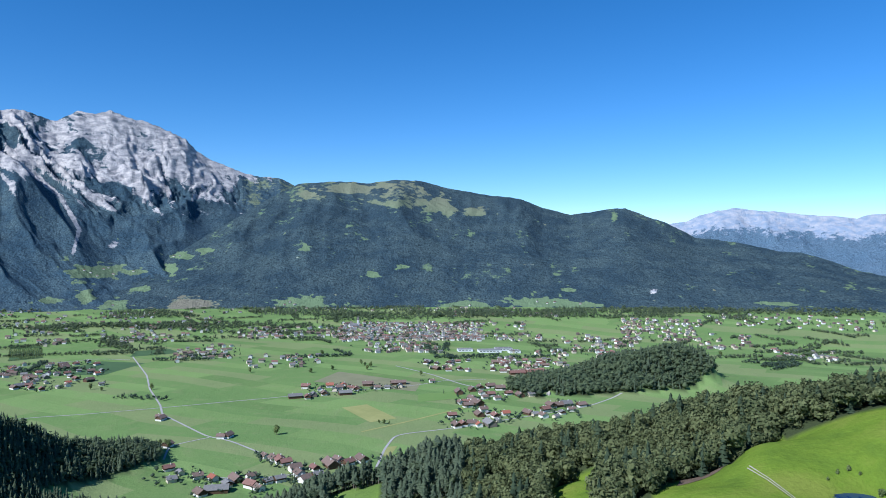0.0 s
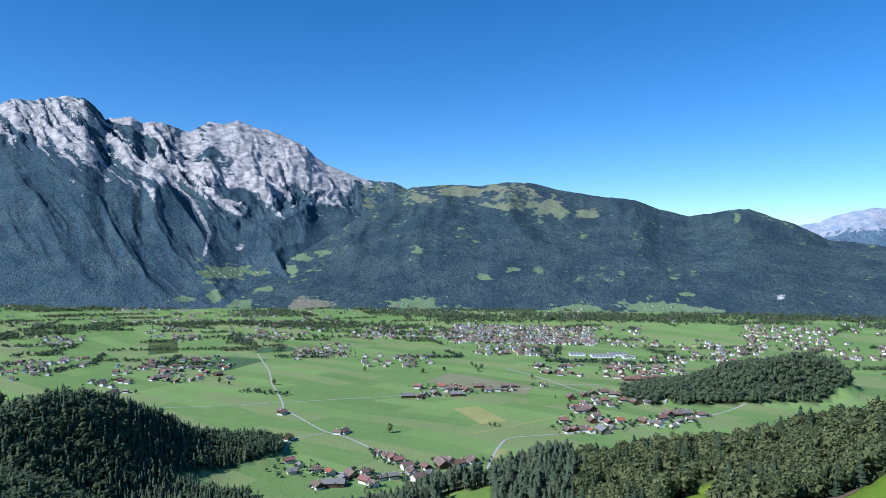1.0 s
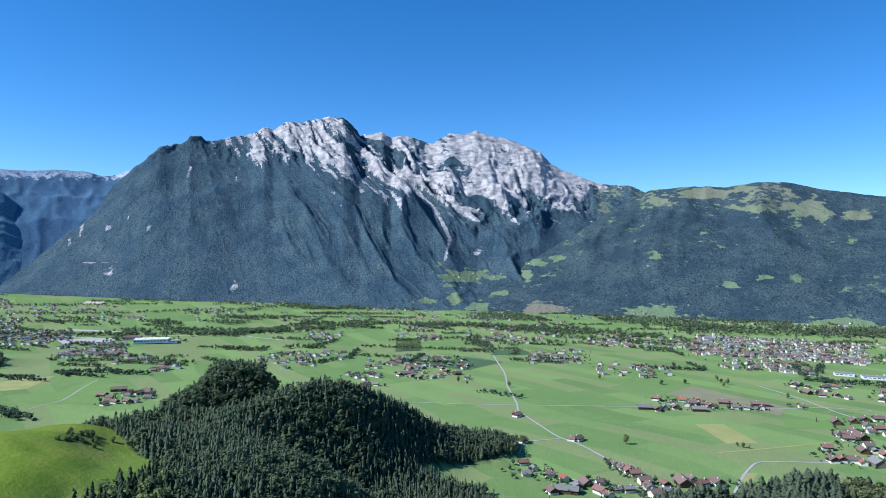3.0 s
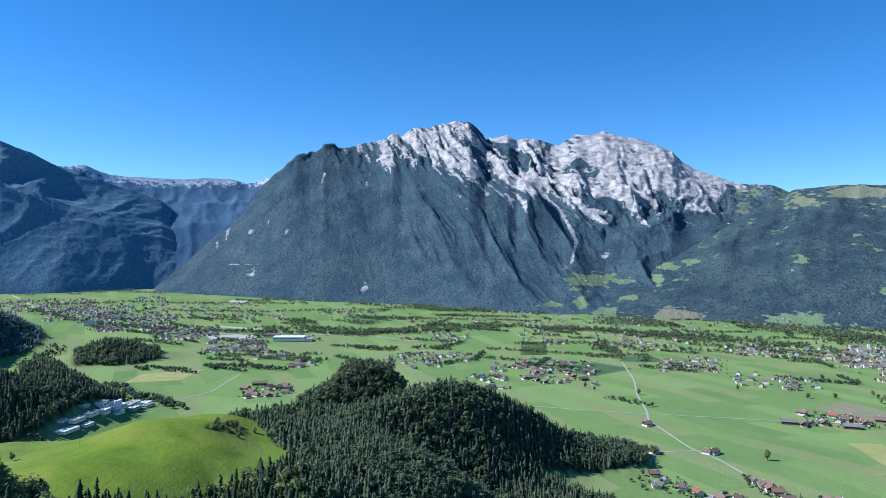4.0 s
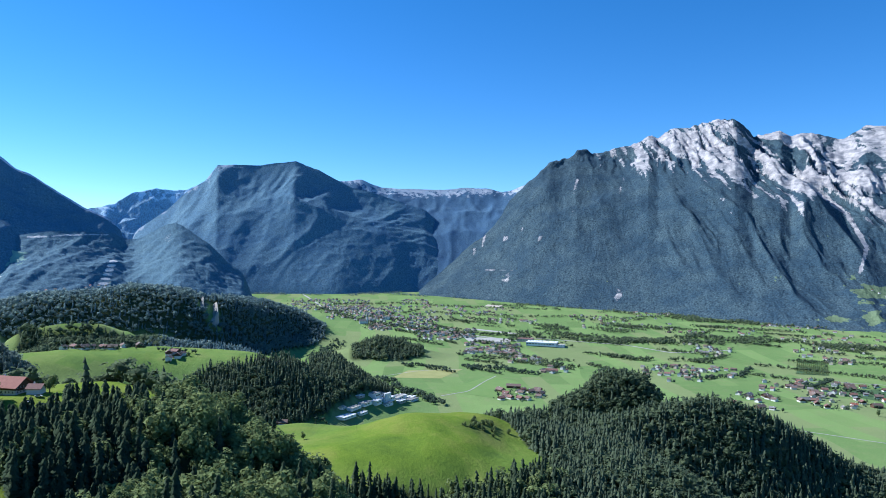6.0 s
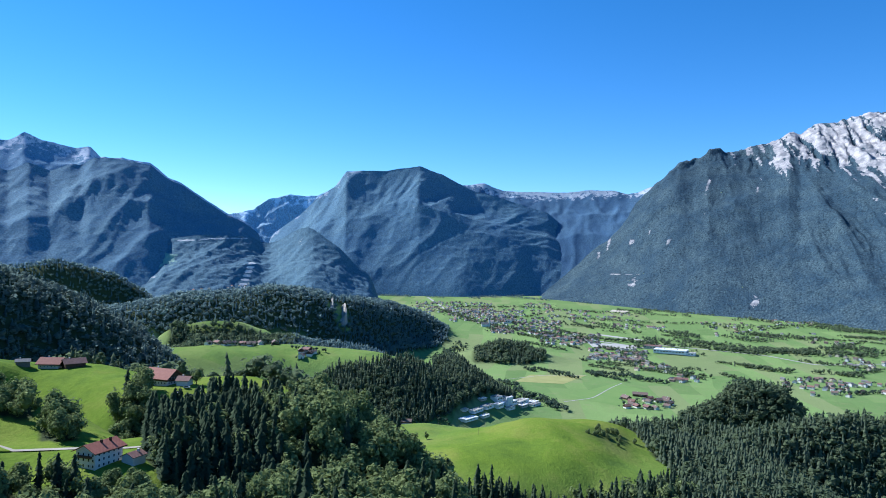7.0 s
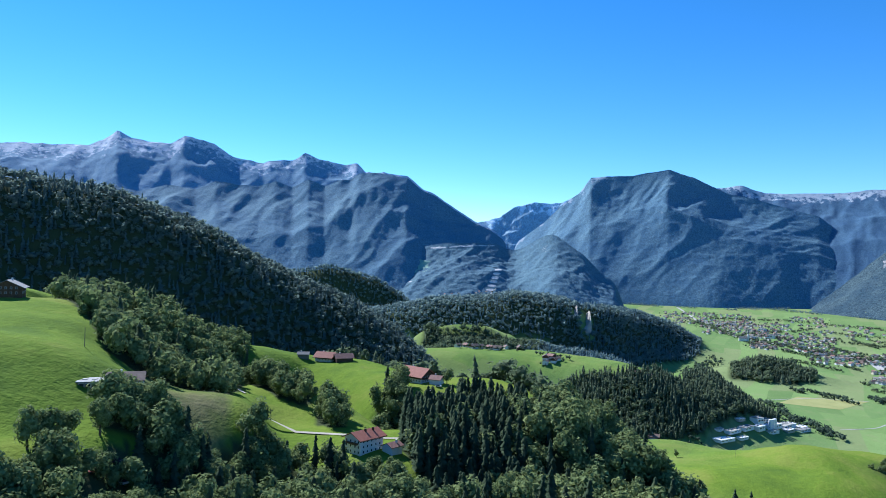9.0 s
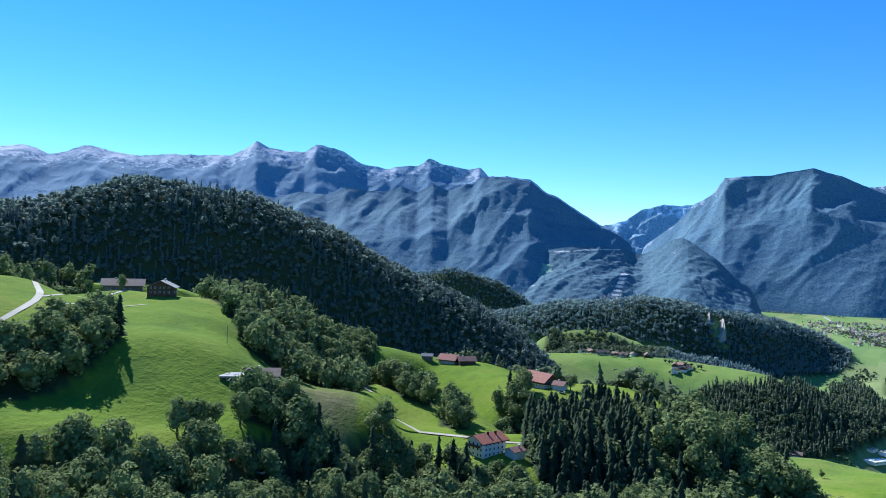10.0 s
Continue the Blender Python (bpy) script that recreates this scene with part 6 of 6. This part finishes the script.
def modern_house():
    """A low house: a gabled body and a long flat-roofed wing with glass to the garden."""
    ob = new("modern_house")
    part("wall", faces_mesh("wall", *gabled(13, 9, -9, 3.0, 5.4), M_PLASTER), ob)
    part("roof", faces_mesh("roof", *roof_shape(13, 9, 3.0, 5.4, 1.0), M_ROOF_BROWN), ob, "grey-brown gabled roof")
    part("extension", faces_mesh("extension", *block(-17, -6.5, -5.5, 4.2, -7, 2.7), M_TIMBER_GREY), ob, "grey timber wing")
    part("flat_roof", faces_mesh("flat_roof", *block(-17.6, -7.55, -6.2, 4.6, 2.7, 3.0), M_ROOF_FLAT), ob, "pale grey flat roof")
    for x in (-15, -11.4):
        part("skylight", faces_mesh("skylight", *block(x - 0.9, x + 0.9, -1.2, 1.4, 3.0, 3.25), M_GREY), ob)
    part("terrace", faces_mesh("terrace", *block(-12, -7, -9.6, -5.55, -4, -0.4), M_TIMBER_GREY), ob)
    part("awning", faces_mesh("awning", *block(-11.6, -8.2, -8.6, -5.55, 1.9, 2.05), M_ROOF_FLAT), ob)
    for x in (-15.6, -13.2, -10.8, -8.4):
        window(ob, x, -5.5, 1.3, "-y", 2.1, 2.0)
    for x in (-4.2, -1.0, 2.4, 5.0):
        window(ob, x, -4.5, 1.4, "-y", 1.2, 1.3)
    for y in (-2.4, 2.2):
        window(ob, 6.5, y, 1.4, "+x", 1.1, 1.3)
    part("chimney", faces_mesh("chimney", *block(-2.4, -1.6, 0.6, 1.4, 4.2, 6.5), M_PLASTER), ob)
    return tagged(ob, "low white house with a flat-roofed glazed wing", "house")


M_ROOF_FLAT = plain_material("grey_roof_membrane", (0.20, 0.20, 0.20), (0.29, 0.29, 0.28), 0.2, 0.7)
mh = modern_house()
mh.matrix_world = pose(-264, -103.5, 231.4, 0, 0, 106) @ Matrix.Diagonal((0.9, 0.9, 0.9, 1))
for x, y, rz, sc in ((-1261, 252, 40, 1.2), (-1250, 262, 120, 0.9), (-1178, 383, 60, 1.0), (-1185, 370, 30, 0.9), (-1168, 398, 80, 0.9), (-1163, 372, 10, 0.7)):
    c = copy_thing(models[1] if sc > 0.95 else models[0], pose(x, y, hz(x, y) + 0.3, 0, 0, rz))
    c.scale = (sc, sc, sc)


# ---- works and halls in the valley ----
CAR_PAINT = [plain_material(n_, tuple(0.8 * v for v in c), c, 0.5, 0.35) for n_, c in (("silver_paint", (0.5, 0.5, 0.5)), ("white_paint", (0.75, 0.75, 0.74)), ("dark_paint", (0.05, 0.06, 0.08)), ("red_paint", (0.35, 0.04, 0.03)))]
M_TYRE = plain_material("black_rubber", (0.02, 0.02, 0.02), (0.03, 0.03, 0.03), 2.0)


def parked_car(x, y, rz, k):
    """A saloon car: lower body, glazed cabin, four wheels."""
    ob = new("car")
    P, F = block(-2.1, 2.1, -0.85, 0.85, 0.35, 0.85)
    part("body", faces_mesh("body", P, F, CAR_PAINT[k % 4]), ob)
    P = [(-1.6, -0.8, 0.85), (1.0, -0.8, 0.85), (1.0, 0.8, 0.85), (-1.6, 0.8, 0.85), (-1.1, -0.65, 1.42), (0.3, -0.65, 1.42), (0.3, 0.65, 1.42), (-1.1, 0.65, 1.42)]
    part("cabin", faces_mesh("cabin", P, F, M_GLASS), ob, "dark glazed cabin")
    for wx in (-1.3, 1.3):
        for wy in (-0.8, 0.8):
            ring = [(wx + 0.33 * math.cos(j * math.pi / 5), wy + s * 0.1, 0.33 + 0.33 * math.sin(j * math.pi / 5)) for s in (-1, 1) for j in range(10)]
            part("wheel", faces_mesh("wheel", ring, [tuple(range(9, -1, -1)), tuple(range(10, 20))] + [(j, (j + 1) % 10, 10 + (j + 1) % 10, 10 + j) for j in range(10)], M_TYRE), ob)
    ob.matrix_world = pose(x, y, hz(x, y) + 0.1, 0, 0, rz)
    colour = ("silver", "white", "dark", "red")[k % 4]
    return tagged(ob, colour + " car parked on the gravel yard", "car", group="parked cars")


def hall(x, y, l, w, h, rz, wall, label, vents=3, name="factory_hall", roof=None):
    ob = new(name)
    part("wall", faces_mesh("wall", *block(-l / 2, l / 2, -w / 2, w / 2, -1, h), wall), ob)
    part("roof", faces_mesh("roof", *joined(block(-l / 2 - 0.4, l / 2 + 0.4, -w / 2 - 0.4, w / 2 + 0.4, h, h + 0.5)), roof or M_WHITE), ob)
    for k in range(vents):
        u = (k + 0.5) / vents - 0.5
        part("roof_vent", faces_mesh("roof_vent", *block(u * l - 1.2, u * l + 1.2, -1.5, 1.5, h + 0.5, h + 1.9), M_GREY), ob)
    for k in range(int(l / 9)):
        u = -l / 2 + 4.5 + 9 * k
        part("window_band", faces_mesh("window_band", *block(u - 3, u + 3, -w / 2 - 0.05, -w / 2 + 0.05, h * 0.45, h * 0.7), M_GLASS), ob)
    ob.matrix_world = pose(x, y, hz(x, y), 0, 0, rz)
    return tagged(ob, label, "factory hall", group="works in the valley")


works_rng = np.random.default_rng(41)
for u, v, l, w, h, roof, wall in ((0.02, 0, 34, 17, 5, M_WHITE, M_WHITE), (0.16, 6, 30, 12, 6, M_GREY, M_WHITE), (0.17, -9, 20, 9, 4.5, M_WHITE, M_PLASTER), (0.29, 3, 26, 14, 7, M_ROOF_FLAT, M_WHITE), (0.33, 19, 16, 9, 5, M_WHITE, M_GREY),
                                  (0.40, -4, 20, 11, 10, M_WHITE, M_WHITE), (0.47, 10, 18, 15, 13, M_ROOF_FLAT, M_WHITE), (0.52, -10, 26, 8, 6, M_GREY, M_WHITE), (0.60, 2, 36, 13, 9, M_WHITE, M_WHITE), (0.63, 20, 20, 10, 6, M_ROOF_FLAT, M_PLASTER),
                                  (0.72, -11, 22, 10, 6, M_WHITE, M_GREY), (0.78, 4, 34, 18, 8, M_GREY, M_WHITE), (0.90, 12, 26, 15, 9, M_WHITE, M_WHITE), (0.93, -9, 30, 12, 6, M_ROOF_FLAT, M_WHITE), (1.0, 3, 20, 14, 7, M_WHITE, M_PLASTER), (0.08, 17, 14, 9, 4, M_GREY, M_PLASTER)):
    x, y = -1056 - 136 * u - 0.83 * v, 474 + 202 * u - 0.56 * v
    hall(x, y, l, 0.95 * w, 0.7 * h, 124 + works_rng.normal(0, 3), wall, "white factory hall with a flat roof and vents", 2, roof=roof)
for k in range(9):
    x, y = -1075 - 12 * k + works_rng.normal(0, 4), 452 + 15 * k + works_rng.normal(0, 4)
    parked_car(x, y, works_rng.uniform(0, 180), k)
for k, (x, y) in enumerate(((-484, 14), (-489, 20), (-479, 22), (-485, 28), (-334, -2), (-214, -84), (-218, -88), (-209, -90))):
    parked_car(x, y, 30 + 40 * k, k)
for x, y in ((-1132, 592), (-1128, 586), (-1137, 598)):
    P, F = tube([(0, 0, -1), (0, 0, 17), (0, 0, 18)], [3.0, 3.0, 0.3], 14)
    s = tagged(new("silo", faces_mesh("silo", P, F, M_WHITE)), "round white silo at the works", "silo", group="silos")
    s.matrix_world = pose(x, y, hz(x, y))
for a, d, l, h, rz in ((59.5, 2420, 30, 8, 40), (60.6, 2520, 26, 9, 55), (61.8, 2560, 34, 7, 42), (62.6, 2700, 24, 10, 50), (64.0, 2660, 36, 8, 35), (63.2, 2860, 28, 9, 60), (65.2, 2980, 26, 8, 45), (58.2, 2380, 24, 7, 48)):
    x, y = spot(a, d)
    tagged(hall(x, y, l, 13, h, rz, M_PLASTER, "", 2, "apartment_block", M_ROOF_GREY), "white apartment block with a flat grey roof", "apartment block", group="blocks in the town")
hall(-1745, 1462, 95, 55, 10, 42, M_WHITE, "large white warehouse with a flat roof", 5, roof=M_WHITE)
hall(-1815, 1450, 50, 34, 9, 42, M_GREY, "warehouse with a red-brown roof", 2, roof=M_ROOF_RED)
hall(-1700, 1490, 40, 30, 7, 42, M_WHITE, "pale hall with a grey flat roof", 2, roof=M_GREY)
for x, y, l, w in ((125, 1890, 60, 30), (165, 1925, 45, 28), (60, 1905, 40, 24), (190, 1880, 30, 26)):
    hall(x, y, l, w, 6.5, 8, M_WHITE, "white industrial hall beside the village", 3, roof=M_ROOF_FLAT if l != 45 else M_ROOF_GREY)
for x, y, rz, l in ((165, 1560, 10, 34), (200, 1575, 15, 28), (228, 1560, 95, 30)):
    b = tagged(build_house(l, 15, 5, 8.5, M_TIMBER, M_ROOF_RED, None, 1.0, "barn"), "long barn with a brownish-red roof", "barn")
    b.matrix_world = pose(x, y, hz(x, y), 0, 0, rz)
b = tagged(build_house(30, 14, 5, 8.5, M_CREAM, M_ROOF_RED, None, 1.0, "barn"), "long barn with a bright red roof", "barn")
b.matrix_world = pose(-1357, 1169, hz(-1357, 1169), 0, 0, 50)
for x, y, rz, l, w in ((-257, 806, 12, 26, 15), (-184, 1338, 20, 24, 14), (-1228, 950, 50, 30, 16), (-272, 1306, 20, 24, 14), (-90, 1440, 15, 30, 12)):
    b = tagged(build_house(l, w, 5, 8.6, M_TIMBER, M_ROOF_GREY if l != 30 else M_ROOF_BROWN, None, 1.0, "barn"), "big timber barn with a broad grey roof", "barn")
    b.matrix_world = pose(x, y, hz(x, y), 0, 0, rz)
for x, y, k in ((-314, 1036, 3), (-322, 1030, 0), (-452, 1136, 3), (-458, 1146, 0), (-382, 982, 3)):
    copy_thing(models[k], pose(x, y, hz(x, y), 0, 0, 25 * k))


def church(x, y, rz):
    ob = new("church")
    part("nave", faces_mesh("nave", *gabled(26, 12, -1, 9, 15), M_PLASTER), ob)
    part("roof", faces_mesh("roof", *roof_shape(26, 12, 9, 15, 0.5), M_ROOF_GREY), ob)
    part("tower", faces_mesh("tower", *block(13, 19, -3, 3, -1, 25), M_PLASTER), ob)
    part("spire", faces_mesh("spire", [(12.8, -3.2, 25), (19.2, -3.2, 25), (19.2, 3.2, 25), (12.8, 3.2, 25), (16, 0, 42)], [(3, 2, 1, 0), (0, 1, 4), (1, 2, 4), (2, 3, 4), (3, 0, 4)], M_ROOF_GREY), ob)
    ob.matrix_world = pose(x, y, hz(x, y), 0, 0, rz)
    return tagged(ob, "white village church with a pointed grey spire", "church")


church(*spot(7.2, 2330), 20)
church(*spot(64.5, 2600), 70)

# ---- small things ----
def utility_pole(x, y):
    P, F = tube([(0, 0, -0.5), (0, 0, 8)], [0.16, 0.11], 8)
    ob = tagged(new("utility_pole", faces_mesh("utility_pole", P, F, M_TIMBER_GREY)), "weathered wooden pole standing in the meadow", "pole", group="poles in the meadows")
    ob.matrix_world = pose(x, y, hz(x, y))


for x, y in ((-405, -40), (-470, -60), (-300, -135), (-330, -128), (-640, 300)):
    utility_pole(x, y)

M_WATER, _n, _l, _b = material("pond_water", 0.08)
# blue of the mirrored sky is put into the water's base colour
_b.inputs["Base Color"].default_value = (0.008, 0.03, 0.11, 1)
px, py = spot(-30.3, 358)
ring = [(px + 9 * math.cos(k * 0.35) * (1 + 0.15 * math.sin(3 * k)), py + 5 * math.sin(k * 0.35)) for k in range(18)]
level = max(hz(x, y) for x, y in ring) + 0.2
pond = tagged(new("pond", faces_mesh("pond", [(x, y, level) for x, y in ring], [tuple(range(18))], M_WATER)), "small dark pond in the meadow", "pond", kind="structure")
for k, (a, d, h) in enumerate(((-29.2, 373, 3.0), (-29.9, 377, 4.0), (-30.6, 376, 2.6), (-31.9, 370, 5.0), (-32.3, 364, 4.2), (-28.6, 366, 2.2), (-32.5, 372, 5.5))):
    x, y = spot(a, d)
    tagged(tree(x, y, hz(x, y) - 0.24 * h, h, 1, k), "low leafy bush beside the pond", "bush", group="bushes by the pond")
hut = tagged(build_house(5, 4, 2.4, 3.6, M_TIMBER, M_ROOF_GREY, None, 0.5, "hut"), "small timber hut among the trees", "hut")
hx, hy = spot(-28.5, 640)
hut.matrix_world = pose(hx, hy, hz(hx, hy), 0, 0, 30)


# ---- farms in the clearings of the ridge ----
for a, el, k, rz in ((25.6, -1.75, 1, 20), (26.4, -1.95, 0, 70), (25.0, -2.1, 3, 10), (26.9, -1.8, 4, 40), (25.3, -1.6, 0, 15), (26.0, -2.2, 1, 80), (26.9, -3.5, 0, 30), (26.6, -3.65, 1, 65), (24.9, -4.4, 0, 20),
                     (12.2, -4.45, 0, 10), (11.9, -4.6, 3, 50), (12.6, -4.62, 4, 30), (-7.6, -4.4, 0, 20), (-8.4, -4.5, 1, 60), (-9.0, -4.42, 3, 30), (-2.2, -4.72, 0, 45), (-11.0, -4.5, 1, 10), (20.4, -0.75, 0, 30), (20.7, -0.8, 3, 60), (23.6, -1.95, 1, 10)):
    x, y, z = on_slope("mountain_ridge" if el < -2.9 or a < 22 else "mountain_dark", a, el)
    c = copy_thing(models[k], pose(x, y, z + 0.8, 0, 0, rz))
    c.scale = (0.7, 0.7, 0.7)


for a, el, k, rz in ((88.2, -3.05, 0, 10), (87.4, -2.75, 4, 40), (86.8, -2.72, 0, 70), (84.9, -2.6, 0, 30), (84.4, -2.6, 2, 15), (84.0, -2.5, 0, 50), (83.6, -2.45, 6, 20), (83.3, -2.3, 0, 0), (84.6, -2.45, 4, 25), (86.2, -2.7, 2, 60)):
    x, y, z = on_slope("mountain_quarry", a, el)
    c = copy_thing(models[k], pose(x, y, z + 1.0, 0, 0, rz))
    c.scale = (0.9, 0.9, 1.1)


# ---- the cliff on the wooded hill ----
def cliff(a, half, d0, d1, height, seed):
    """A bare rib of rock down the slope, its long flank turned to the sun, ragged at its edges."""
    u, v = np.meshgrid(np.linspace(-1, 1, 18), np.linspace(0, 1, 30))
    wide = half * (1 - 0.55 * v) * (1 + 0.35 * fractal(v * 5, 0 * v, 2, seed))
    az_ = a + u * wide + 0.12 * fractal(v * 3, 0 * v + 2, 2, seed + 4)
    d = d0 + (d1 - d0) * v + 5 * fractal(u * 3, v * 5, 3, seed)
    x, y = -d * np.sin(np.radians(az_)), d * np.cos(np.radians(az_))
    rib = np.clip((1 - u) / 1.7, 0, 1) * np.clip((u + 1) / 0.3, 0, 1) * np.sin(np.pi * np.clip(v * 1.05, 0, 1)) ** 0.5
    z = relief(x, y) - 2 + height * rib * (0.75 + 0.5 * ridged(u * 2, v * 4, 3, seed))
    return tagged(new("cliff", grid_mesh("cliff", x, y, z, M_CLIFF, None, False)), "pale limestone cliff in a wooded hillside", "cliff", kind="structure")


M_CLIFF = plain_material("pale_cliff_rock", (0.30, 0.28, 0.25), (0.50, 0.47, 0.42), 0.06, 0.95, 1.5)
cliff(75.9, 0.32, 1846, 1945, 36, 4)
cliff(76.85, 0.2, 1866, 1908, 24, 9)
cliff(-8.45, 0.42, 1335, 1362, 5, 6)
